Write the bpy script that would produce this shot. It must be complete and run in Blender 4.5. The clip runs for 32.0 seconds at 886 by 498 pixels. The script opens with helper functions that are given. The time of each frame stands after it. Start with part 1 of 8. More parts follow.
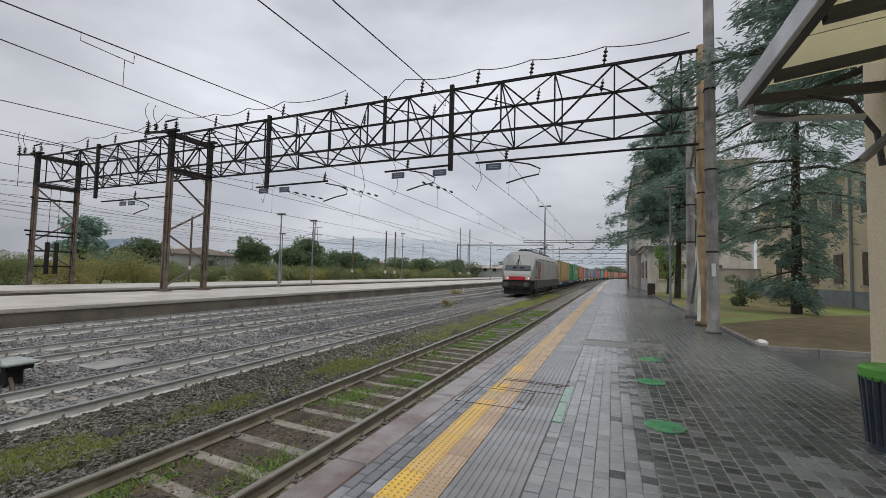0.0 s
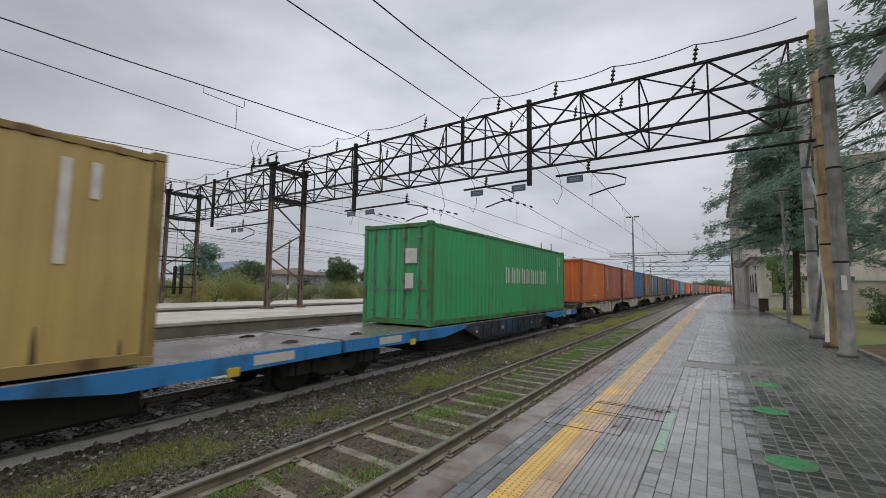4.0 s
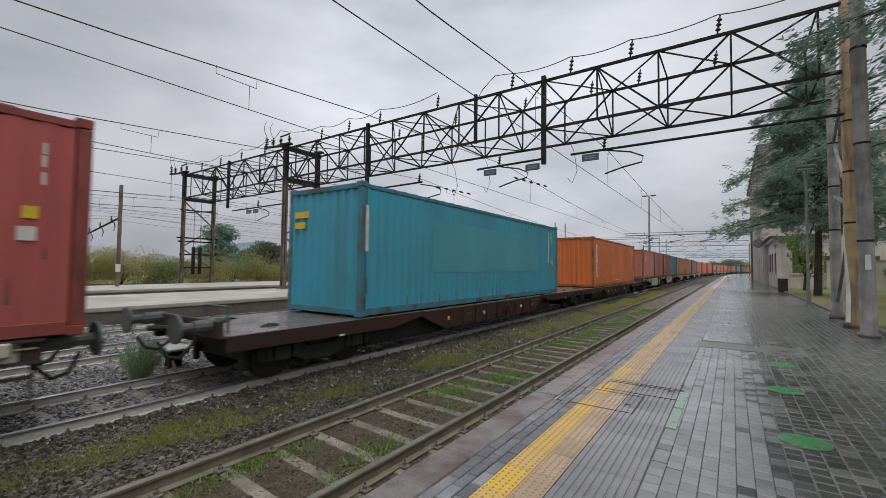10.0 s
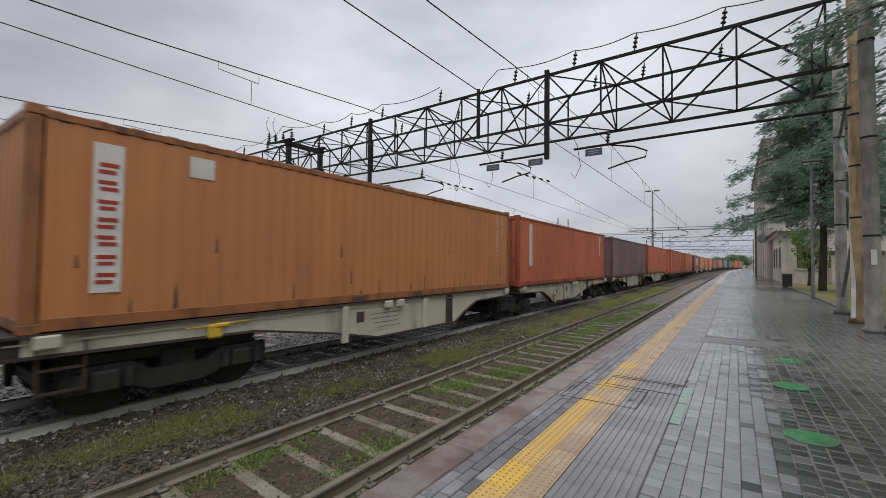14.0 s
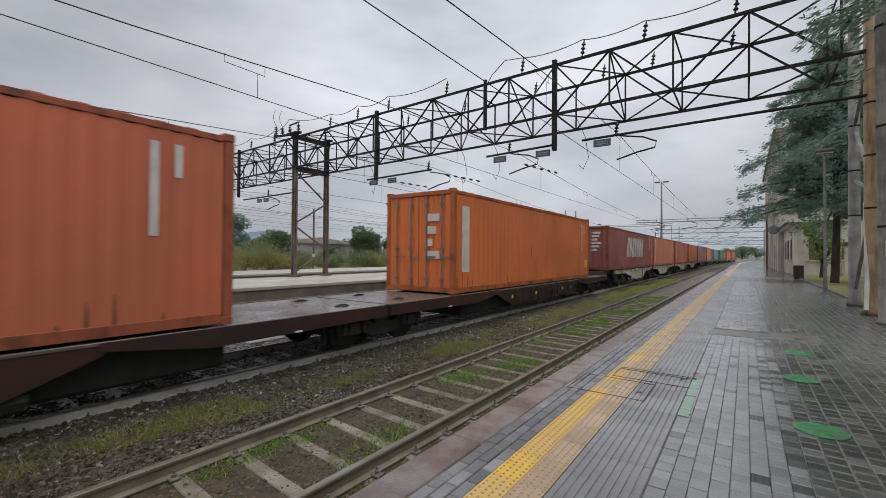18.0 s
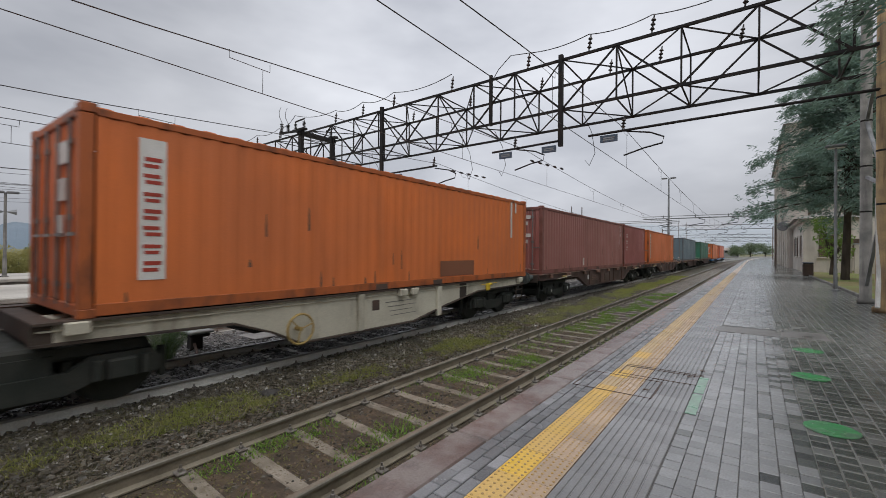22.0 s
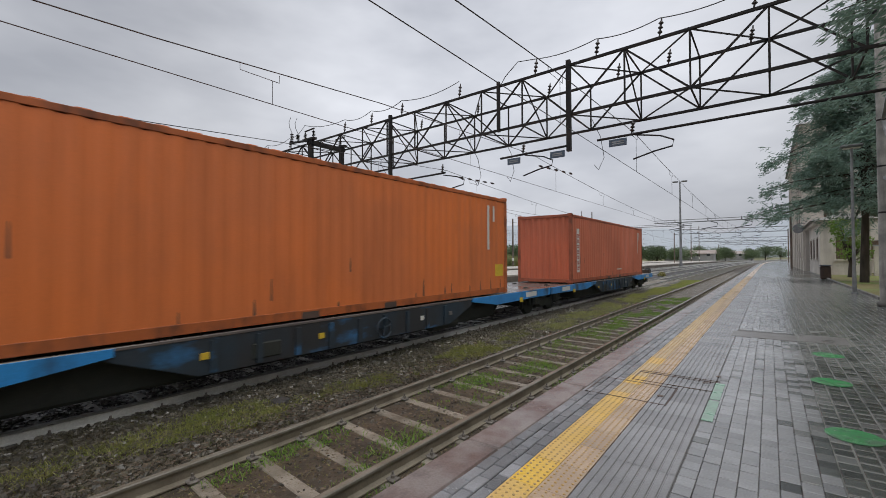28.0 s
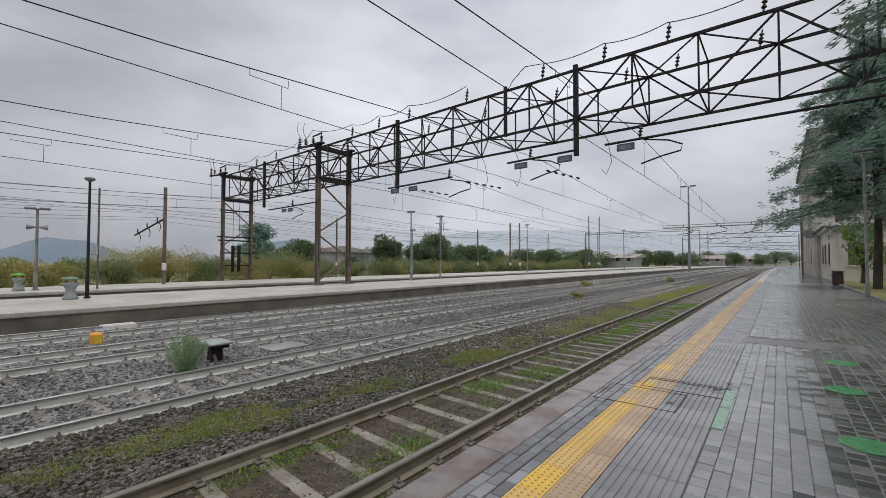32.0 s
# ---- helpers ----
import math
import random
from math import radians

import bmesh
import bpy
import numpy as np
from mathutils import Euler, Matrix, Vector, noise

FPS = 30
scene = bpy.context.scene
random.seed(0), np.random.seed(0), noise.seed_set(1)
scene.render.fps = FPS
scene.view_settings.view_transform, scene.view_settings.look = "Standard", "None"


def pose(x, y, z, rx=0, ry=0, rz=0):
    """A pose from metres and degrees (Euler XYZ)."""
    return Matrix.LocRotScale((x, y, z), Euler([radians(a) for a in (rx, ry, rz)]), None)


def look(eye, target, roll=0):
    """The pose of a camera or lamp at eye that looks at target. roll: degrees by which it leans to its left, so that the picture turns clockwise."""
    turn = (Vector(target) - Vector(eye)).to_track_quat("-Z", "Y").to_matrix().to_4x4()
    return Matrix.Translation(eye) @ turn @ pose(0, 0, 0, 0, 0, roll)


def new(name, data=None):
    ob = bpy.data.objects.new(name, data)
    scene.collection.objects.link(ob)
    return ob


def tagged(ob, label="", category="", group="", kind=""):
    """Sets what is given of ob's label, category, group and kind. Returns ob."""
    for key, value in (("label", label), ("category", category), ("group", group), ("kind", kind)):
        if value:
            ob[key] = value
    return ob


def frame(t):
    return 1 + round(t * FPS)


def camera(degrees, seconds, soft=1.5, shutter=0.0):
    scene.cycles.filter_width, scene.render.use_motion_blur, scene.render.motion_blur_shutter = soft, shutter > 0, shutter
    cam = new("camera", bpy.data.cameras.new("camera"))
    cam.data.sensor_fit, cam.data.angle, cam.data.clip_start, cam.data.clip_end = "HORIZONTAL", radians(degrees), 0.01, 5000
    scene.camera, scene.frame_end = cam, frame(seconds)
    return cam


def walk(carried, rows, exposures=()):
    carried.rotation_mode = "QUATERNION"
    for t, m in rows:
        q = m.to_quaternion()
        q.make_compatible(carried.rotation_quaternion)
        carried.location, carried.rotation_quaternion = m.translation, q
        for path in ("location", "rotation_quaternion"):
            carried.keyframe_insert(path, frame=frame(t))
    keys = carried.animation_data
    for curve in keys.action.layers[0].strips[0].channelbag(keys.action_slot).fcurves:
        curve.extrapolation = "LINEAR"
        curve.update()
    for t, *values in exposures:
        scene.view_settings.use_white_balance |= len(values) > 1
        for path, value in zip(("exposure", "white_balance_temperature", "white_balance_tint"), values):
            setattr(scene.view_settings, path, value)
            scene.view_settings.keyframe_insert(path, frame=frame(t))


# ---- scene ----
cam = camera(92.35, 32.0, soft=0.6, shutter=0.1)
# seconds, x, y, z, yaw, pitch, roll: a hand-held camera at eye height on the platform, panning left
CAMERA = (
    (0, 0.057, 0.007, 1.510, 21.77, 3.00, -1.39), (0.5, 0.061, 0.004, 1.511, 23.35, 3.46, -1.36), (1, 0.054, -0.010, 1.516, 25.71, 4.32, -1.05),
    (1.5, 0.044, -0.028, 1.521, 29.13, 5.63, -0.84), (2, 0.034, -0.048, 1.518, 31.77, 5.55, -0.97), (2.5, 0.029, -0.041, 1.518, 32.06, 5.41, -0.89),
    (3, 0.024, -0.030, 1.516, 31.81, 5.45, -0.94), (3.5, 0.029, -0.036, 1.520, 32.09, 5.34, -0.79), (5.5, 0.036, -0.056, 1.524, 33.58, 3.45, -0.83),
    (6, 0.034, -0.054, 1.514, 33.84, 3.08, -0.73), (6.5, 0.040, -0.056, 1.518, 33.67, 2.97, -0.98), (7, 0.030, -0.056, 1.514, 33.64, 2.87, -1.25),
    (7.5, 0.030, -0.055, 1.516, 33.76, 2.85, -1.21), (8, 0.032, -0.058, 1.517, 33.97, 2.86, -0.86), (8.5, 0.030, -0.049, 1.518, 34.04, 2.65, -0.74),
    (9, 0.029, -0.055, 1.517, 34.00, 2.43, -0.75), (9.5, 0.029, -0.056, 1.519, 34.03, 2.37, -0.82), (10, 0.035, -0.053, 1.515, 34.21, 2.35, -0.66),
    (10.5, 0.026, -0.048, 1.518, 34.22, 2.25, -0.59), (11, 0.028, -0.048, 1.515, 34.35, 2.44, -0.43), (11.5, 0.027, -0.051, 1.514, 34.55, 2.61, -0.49),
    (12, 0.022, -0.051, 1.518, 34.62, 2.47, -0.62), (12.5, 0.022, -0.048, 1.512, 34.72, 2.42, -0.63), (13, 0.023, -0.046, 1.515, 34.65, 2.31, -0.61),
    (13.5, 0.024, -0.052, 1.515, 34.44, 2.15, -0.69), (14, 0.022, -0.046, 1.514, 34.55, 1.75, -0.60), (14.5, 0.023, -0.043, 1.513, 34.69, 1.21, -0.58),
    (16.5, 0.020, -0.036, 1.511, 34.98, 0.80, -0.52), (17, 0.017, -0.039, 1.511, 35.05, 0.81, -0.59), (17.5, 0.015, -0.036, 1.507, 35.31, 0.80, -0.45),
    (18, 0.018, -0.034, 1.510, 35.48, 0.73, -0.46), (18.5, 0.015, -0.028, 1.506, 35.43, 0.72, -0.51), (19, 0.016, -0.029, 1.508, 35.38, 0.66, -0.54),
    (19.5, 0.014, -0.025, 1.505, 35.46, 0.68, -0.56), (20, 0.011, -0.019, 1.507, 35.59, 0.72, -0.50), (20.5, 0.009, -0.022, 1.508, 35.92, 0.64, -0.47),
    (21, 0.008, -0.016, 1.506, 36.41, 0.46, -0.52), (21.5, 0.010, -0.013, 1.502, 36.31, 0.30, -0.55), (22, 0.008, -0.011, 1.504, 36.21, 0.27, -0.50),
    (22.5, 0.008, -0.012, 1.503, 36.29, 0.76, -0.19), (23, 0.009, -0.014, 1.501, 36.32, 1.15, -0.21), (23.5, 0.009, -0.015, 1.502, 36.20, 1.02, -0.28),
    (24, 0.009, -0.017, 1.505, 36.12, 0.90, -0.25), (24.5, 0.004, -0.010, 1.499, 36.26, 0.83, -0.24), (25, 0.009, -0.012, 1.501, 36.39, 0.72, -0.11),
    (25.5, 0.001, -0.006, 1.502, 36.44, 0.57, -0.10), (27.5, 0.003, 0.002, 1.503, 37.23, 1.02, 0.07), (28, 0.007, 0.002, 1.499, 37.50, 1.17, 0.15),
    (28.5, 0.004, -0.002, 1.504, 37.51, 1.14, -0.00), (29, 0.002, 0.000, 1.504, 37.44, 1.19, -0.02), (29.5, 0.000, 0.005, 1.502, 37.51, 1.20, 0.02),
    (30, -0.002, 0.004, 1.502, 37.63, 1.13, 0.01), (30.5, 0.001, 0.004, 1.500, 37.74, 1.25, 0.06), (31, 0.003, -0.003, 1.502, 37.85, 1.58, 0.06),
    (31.5, 0.002, 0.003, 1.498, 38.02, 1.74, -0.12), (32, -0.000, -0.000, 1.500, 38.37, 1.75, -0.06),
)
walk(cam, [(t, pose(x, y, z, 90 + pitch, 0, yaw) @ pose(0, 0, 0, 0, 0, -roll)) for t, x, y, z, yaw, pitch, roll in CAMERA])

# ---------------------------------------------------------------- plan
RAIL_Z = -0.5
TRACKS = (-3.77, -7.76, -12.0, -15.85, -26.1)
EDGE = -2.0
CURVE_FROM, CURVE_R = 95.0, 1500.0


def bend(y):
    """Sideways shift of the line where the tracks swing gently away far down the station."""
    return (max(0.0, y - CURVE_FROM) ** 2) / (2 * CURVE_R)


def bend_angle(y):
    return -math.degrees(math.atan(max(0.0, y - CURVE_FROM) / CURVE_R))


# ---------------------------------------------------------------- world, sun
world = bpy.data.worlds.new("overcast_sky")
scene.world = world
world.use_nodes = True
wn, wl = world.node_tree.nodes, world.node_tree.links
wn.clear()
w_out = wn.new("ShaderNodeOutputWorld")
w_bg = wn.new("ShaderNodeBackground")
w_sky = wn.new("ShaderNodeTexSky")
w_sky.sky_type, w_sky.sun_disc = "NISHITA", False
w_sky.sun_elevation, w_sky.sun_rotation = radians(70), radians(128)
w_sky.dust_density, w_sky.air_density = 6.0, 1.0
w_dim = wn.new("ShaderNodeMix")
w_dim.data_type, w_dim.blend_type = "RGBA", "MULTIPLY"
w_dim.inputs[0].default_value = 1.0
w_dim.inputs[7].default_value = (0.11, 0.11, 0.11, 1)
w_tc = wn.new("ShaderNodeTexCoord")
w_map = wn.new("ShaderNodeMapping")
w_map.inputs["Scale"].default_value = (1.0, 1.0, 2.6)
w_map.inputs["Location"].default_value = (0.4, 2.35, 0.2)
w_n1 = wn.new("ShaderNodeTexNoise")
w_n1.inputs["Scale"].default_value, w_n1.inputs["Detail"].default_value, w_n1.inputs["Roughness"].default_value = 1.8, 5.0, 0.5
w_ramp = wn.new("ShaderNodeValToRGB")
w_ramp.color_ramp.elements[0].position, w_ramp.color_ramp.elements[0].color = 0.35, (0.385, 0.40, 0.443, 1)
w_ramp.color_ramp.elements[1].position, w_ramp.color_ramp.elements[1].color = 0.67, (0.64, 0.655, 0.70, 1)
w_mix = wn.new("ShaderNodeMix")
w_mix.data_type = "RGBA"
w_mix.inputs[0].default_value = 0.94
wl.new(w_tc.outputs["Generated"], w_map.inputs["Vector"])
wl.new(w_map.outputs[0], w_n1.inputs["Vector"])
wl.new(w_n1.outputs["Fac"], w_ramp.inputs[0])
wl.new(w_sky.outputs[0], w_dim.inputs[6])
wl.new(w_dim.outputs[2], w_mix.inputs[6])
wl.new(w_ramp.outputs[0], w_mix.inputs[7])
# thinner, brighter cloud over the far end of the line
w_dir, w_dot, w_rng = wn.new("ShaderNodeVectorMath"), wn.new("ShaderNodeVectorMath"), wn.new("ShaderNodeMapRange")
w_dir.operation, w_dot.operation, w_rng.interpolation_type = "NORMALIZE", "DOT_PRODUCT", "SMOOTHSTEP"
w_dot.inputs[1].default_value = (-0.46, 0.80, 0.38)
w_rng.inputs[1].default_value, w_rng.inputs[2].default_value, w_rng.inputs[3].default_value, w_rng.inputs[4].default_value = 0.80, 1.0, 1.0, 1.36
w_lift = wn.new("ShaderNodeVectorMath")
w_lift.operation = "SCALE"
wl.new(w_tc.outputs["Generated"], w_dir.inputs[0])
wl.new(w_dir.outputs[0], w_dot.inputs[0])
wl.new(w_dot.outputs["Value"], w_rng.inputs[0])
wl.new(w_mix.outputs[2], w_lift.inputs[0])
w_sep, w_low, w_mul = wn.new("ShaderNodeSeparateXYZ"), wn.new("ShaderNodeMapRange"), wn.new("ShaderNodeMath")
w_low.inputs[1].default_value, w_low.inputs[2].default_value, w_low.inputs[3].default_value, w_low.inputs[4].default_value = 0.0, 0.34, 0.93, 1.0
w_mul.operation = "MULTIPLY"
wl.new(w_dir.outputs[0], w_sep.inputs[0])
wl.new(w_sep.outputs["Z"], w_low.inputs[0])
wl.new(w_low.outputs[0], w_mul.inputs[0])
wl.new(w_rng.outputs[0], w_mul.inputs[1])
wl.new(w_mul.outputs[0], w_lift.inputs["Scale"])
wl.new(w_lift.outputs[0], w_bg.inputs["Color"])
wl.new(w_bg.outputs[0], w_out.inputs["Surface"])
w_bg.inputs["Strength"].default_value = 1.06

sun = new("sun", bpy.data.lights.new("sun", "SUN"))
sun.data.energy, sun.data.angle, sun.data.color = 1.55, radians(60), (1.0, 0.985, 0.96)
sun.matrix_world = look((0, 0, 30), (-0.27 * 30, 0.21 * 30, 30 - 0.94 * 30))

# ---------------------------------------------------------------- materials


def surf(name, c1, c2, rough=(0.5, 0.8), scale=3.0, fine=60.0, bump=0.15, metal=0.0, rnd=0.0, streak=None, amount=0.5, lo=0.35, hi=0.65, grain=0.25, stretch=(1, 1, 1)):
    """Procedural surface: two colours mixed by a broad noise, a fine grain, varied gloss and relief, and optional rust streaks."""
    m = bpy.data.materials.new(name)
    m.use_nodes = True
    n, l = m.node_tree.nodes, m.node_tree.links
    p = n["Principled BSDF"]
    tc, mp, info = n.new("ShaderNodeTexCoord"), n.new("ShaderNodeMapping"), n.new("ShaderNodeObjectInfo")
    mp.inputs["Scale"].default_value = stretch
    sh = n.new("ShaderNodeVectorMath")
    sh.operation = "MULTIPLY_ADD"
    comb = n.new("ShaderNodeCombineXYZ")
    for i in range(3):
        l.new(info.outputs["Random"], comb.inputs[i])
    l.new(comb.outputs[0], sh.inputs[0])
    sh.inputs[1].default_value = (17.0, 31.0, 23.0)
    l.new(tc.outputs["Object"], sh.inputs[2])
    l.new(sh.outputs[0], mp.inputs["Vector"])
    n1, n2 = n.new("ShaderNodeTexNoise"), n.new("ShaderNodeTexNoise")
    n1.inputs["Scale"].default_value, n1.inputs["Detail"].default_value = scale, 5.0
    n2.inputs["Scale"].default_value, n2.inputs["Detail"].default_value = fine, 3.0
    l.new(mp.outputs[0], n1.inputs["Vector"])
    l.new(mp.outputs[0], n2.inputs["Vector"])
    r1 = n.new("ShaderNodeMapRange")
    r1.inputs[1].default_value, r1.inputs[2].default_value = lo, hi
    l.new(n1.outputs["Fac"], r1.inputs[0])
    mix = n.new("ShaderNodeMix")
    mix.data_type = "RGBA"
    mix.inputs[6].default_value, mix.inputs[7].default_value = (*c1, 1), (*c2, 1)
    l.new(r1.outputs[0], mix.inputs[0])
    col = mix.outputs[2]
    if streak:
        mp2, n3, r3, mx3 = n.new("ShaderNodeMapping"), n.new("ShaderNodeTexNoise"), n.new("ShaderNodeMapRange"), n.new("ShaderNodeMix")
        mp2.inputs["Scale"].default_value = streak[1]
        l.new(sh.outputs[0], mp2.inputs["Vector"])
        n3.inputs["Scale"].default_value, n3.inputs["Detail"].default_value, n3.inputs["Roughness"].default_value = 1.0, 6.0, 0.6
        l.new(mp2.outputs[0], n3.inputs["Vector"])
        r3.inputs[1].default_value, r3.inputs[2].default_value, r3.inputs[4].default_value = streak[2], streak[3], streak[4]
        l.new(n3.outputs["Fac"], r3.inputs[0])
        mx3.data_type = "RGBA"
        mx3.inputs[7].default_value = (*streak[0], 1)
        l.new(r3.outputs[0], mx3.inputs[0])
        l.new(col, mx3.inputs[6])
        col = mx3.outputs[2]
    g = n.new("ShaderNodeMapRange")
    g.inputs[3].default_value, g.inputs[4].default_value = 1 - grain, 1 + grain
    l.new(n2.outputs["Fac"], g.inputs[0])
    val = g.outputs[0]
    if rnd:
        rr, mu = n.new("ShaderNodeMapRange"), n.new("ShaderNodeMath")
        rr.inputs[3].default_value, rr.inputs[4].default_value = 1 - rnd, 1 + rnd
        l.new(info.outputs["Random"], rr.inputs[0])
        mu.operation = "MULTIPLY"
        l.new(rr.outputs[0], mu.inputs[0])
        l.new(val, mu.inputs[1])
        val = mu.outputs[0]
        geo = n.new("ShaderNodeNewGeometry")
        ri, mi = n.new("ShaderNodeMapRange"), n.new("ShaderNodeMath")
        ri.inputs[3].default_value, ri.inputs[4].default_value = 1 - rnd, 1 + rnd
        l.new(geo.outputs["Random Per Island"], ri.inputs[0])
        mi.operation = "MULTIPLY"
        l.new(ri.outputs[0], mi.inputs[0])
        l.new(val, mi.inputs[1])
        val = mi.outputs[0]
    sc = n.new("ShaderNodeVectorMath")
    sc.operation = "SCALE"
    l.new(col, sc.inputs[0])
    l.new(val, sc.inputs["Scale"])
    l.new(sc.outputs[0], p.inputs["Base Color"])
    rg = n.new("ShaderNodeMapRange")
    rg.inputs[1].default_value, rg.inputs[2].default_value = 0.3, 0.7
    rg.inputs[3].default_value, rg.inputs[4].default_value = rough
    l.new(n1.outputs["Fac"], rg.inputs[0])
    l.new(rg.outputs[0], p.inputs["Roughness"])
    p.inputs["Metallic"].default_value = metal
    if bump:
        b = n.new("ShaderNodeBump")
        b.inputs["Strength"].default_value, b.inputs["Distance"].default_value = bump, 0.01
        l.new(n2.outputs["Fac"], b.inputs["Height"])
        l.new(b.outputs[0], p.inputs["Normal"])
    return m


def glow(name, c, e):
    m = bpy.data.materials.new(name)
    m.use_nodes = True
    p = m.node_tree.nodes["Principled BSDF"]
    p.inputs["Base Color"].default_value = (*c, 1)
    p.inputs["Emission Color"].default_value, p.inputs["Emission Strength"].default_value = (*c, 1), e
    return m


def glassy(name, c, rough=0.06):
    m = bpy.data.materials.new(name)
    m.use_nodes = True
    p = m.node_tree.nodes["Principled BSDF"]
    p.inputs["Base Color"].default_value, p.inputs["Roughness"].default_value = (*c, 1), rough
    p.inputs["Specular IOR Level"].default_value = 0.6
    return m


RUST, GRIME = (0.10, 0.04, 0.022), (0.035, 0.03, 0.027)
M = {}
M["steel_dark"] = surf("dark_painted_steel", (0.014, 0.014, 0.016), (0.034, 0.028, 0.025), (0.5, 0.75), 2.5, 90, 0.15)
M["steel_dark"].node_tree.nodes["Principled BSDF"].inputs["Specular IOR Level"].default_value = 0.2
M["steel_rust"] = surf("rusty_steel", (0.20, 0.16, 0.13), (0.11, 0.088, 0.074), (0.6, 0.85), 2.0, 60, 0.3, streak=((0.19, 0.10, 0.05), (4, 4, 0.7), 0.5, 0.68, 0.8))
M["steel_grey"] = surf("galvanised_steel", (0.30, 0.31, 0.32), (0.20, 0.205, 0.21), (0.4, 0.6), 3, 70, 0.1, 0.4)
M["pole_grey"] = surf("weathered_concrete_pole", (0.30, 0.285, 0.26), (0.17, 0.165, 0.155), (0.6, 0.85), 2.5, 50, 0.3, streak=((0.09, 0.085, 0.08), (5, 5, 0.5), 0.5, 0.7, 0.7))
M["pole_ochre"] = surf("ochre_stained_steel", (0.38, 0.26, 0.12), (0.24, 0.17, 0.10), (0.6, 0.8), 2.5, 50, 0.2, streak=((0.12, 0.07, 0.04), (6, 6, 0.6), 0.5, 0.66, 0.8))
M["wire"] = surf("oxidised_copper_wire", (0.03, 0.03, 0.033), (0.05, 0.045, 0.045), (0.5, 0.7), 2, 20, 0.0)
M["insulator"] = surf("brown_glazed_insulator", (0.022, 0.017, 0.016), (0.04, 0.026, 0.023), (0.25, 0.4), 8, 60, 0.0)
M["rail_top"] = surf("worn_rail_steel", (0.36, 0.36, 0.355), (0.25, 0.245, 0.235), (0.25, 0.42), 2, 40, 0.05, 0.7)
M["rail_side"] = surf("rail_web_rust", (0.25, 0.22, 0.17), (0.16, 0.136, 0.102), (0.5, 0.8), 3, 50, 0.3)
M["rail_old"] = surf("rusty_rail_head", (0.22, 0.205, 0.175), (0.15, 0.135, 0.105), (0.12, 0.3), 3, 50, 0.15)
M["rail_pale"] = surf("pale_rail_web", (0.62, 0.62, 0.59), (0.50, 0.495, 0.465), (0.35, 0.65), 3, 50, 0.3, streak=((0.22, 0.195, 0.16), (3, 0.8, 9), 0.54, 0.72, 0.5))
M["sleeper"] = surf("weathered_concrete_sleeper", (0.265, 0.24, 0.20), (0.155, 0.137, 0.108), (0.25, 0.55), 4, 70, 0.5, rnd=0.22, streak=((0.10, 0.085, 0.06), (3, 6, 3), 0.54, 0.68, 0.7))
M["clip"] = surf("dusty_clip", (0.20, 0.185, 0.17), (0.11, 0.095, 0.08), (0.5, 0.8), 20, 120, 0.2)
# Near-black: shade in the gaps between loose stones goes into this colour.
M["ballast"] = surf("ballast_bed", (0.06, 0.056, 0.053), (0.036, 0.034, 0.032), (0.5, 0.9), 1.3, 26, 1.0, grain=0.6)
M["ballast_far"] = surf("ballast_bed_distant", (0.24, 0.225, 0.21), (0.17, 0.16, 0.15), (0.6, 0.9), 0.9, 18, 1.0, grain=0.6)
M["stone"] = surf("wet_ballast_stone", (0.235, 0.23, 0.223), (0.12, 0.117, 0.113), (0.2, 0.5), 1.1, 60, 0.3, rnd=0.45)
M["stone_dark"] = surf("wet_dark_ballast_stone", (0.118, 0.105, 0.080), (0.055, 0.048, 0.036), (0.18, 0.40), 1.4, 60, 0.2, rnd=0.4)
M["stone_dark"].node_tree.nodes["Principled BSDF"].inputs["Specular IOR Level"].default_value = 0.8
M["stone_brown"] = surf("dirty_wet_gravel", (0.205, 0.188, 0.158), (0.08, 0.072, 0.059), (0.2, 0.5), 1.1, 60, 0.3, rnd=0.6)
M["soil"] = surf("dark_earth_between_rails", (0.082, 0.06, 0.04), (0.042, 0.032, 0.022), (0.45, 0.9), 4.5, 45, 1.0, grain=0.6)
M["grass"] = surf("short_track_grass", (0.34, 0.38, 0.10), (0.47, 0.43, 0.19), (0.45, 0.75), 2.2, 20, 0.0, rnd=0.4)
M["leaf_dry"] = surf("dry_brown_leaf_crumbs", (0.125, 0.092, 0.06), (0.07, 0.052, 0.035), (0.5, 0.8), 3.0, 40, 0.0, rnd=0.5)
M["weed"] = surf("bright_green_weed", (0.13, 0.26, 0.04), (0.21, 0.30, 0.07), (0.45, 0.7), 4, 20, 0.0, rnd=0.3)
M["verge"] = surf("mossy_track_verge", (0.048, 0.034, 0.022), (0.062, 0.06, 0.022), (0.4, 0.8), 2.2, 45, 1.0, grain=0.6, lo=0.40, hi=0.6)
M["moss"] = surf("damp_moss_and_litter", (0.115, 0.125, 0.03), (0.10, 0.072, 0.038), (0.5, 0.8), 3.0, 20, 0.0, rnd=0.5)
M["scrub"] = surf("scrub_ground", (0.13, 0.15, 0.05), (0.20, 0.17, 0.09), (0.7, 0.95), 0.12, 2.0, 0.5, grain=0.4)
M["lawn"] = surf("wet_lawn", (0.19, 0.24, 0.06), (0.22, 0.19, 0.08), (0.6, 0.9), 0.35, 40, 0.8, grain=0.4, lo=0.42, hi=0.55)
M["litter"] = surf("brown_needle_litter", (0.17, 0.115, 0.065), (0.11, 0.095, 0.045), (0.7, 0.95), 2.2, 70, 0.8, grain=0.5)
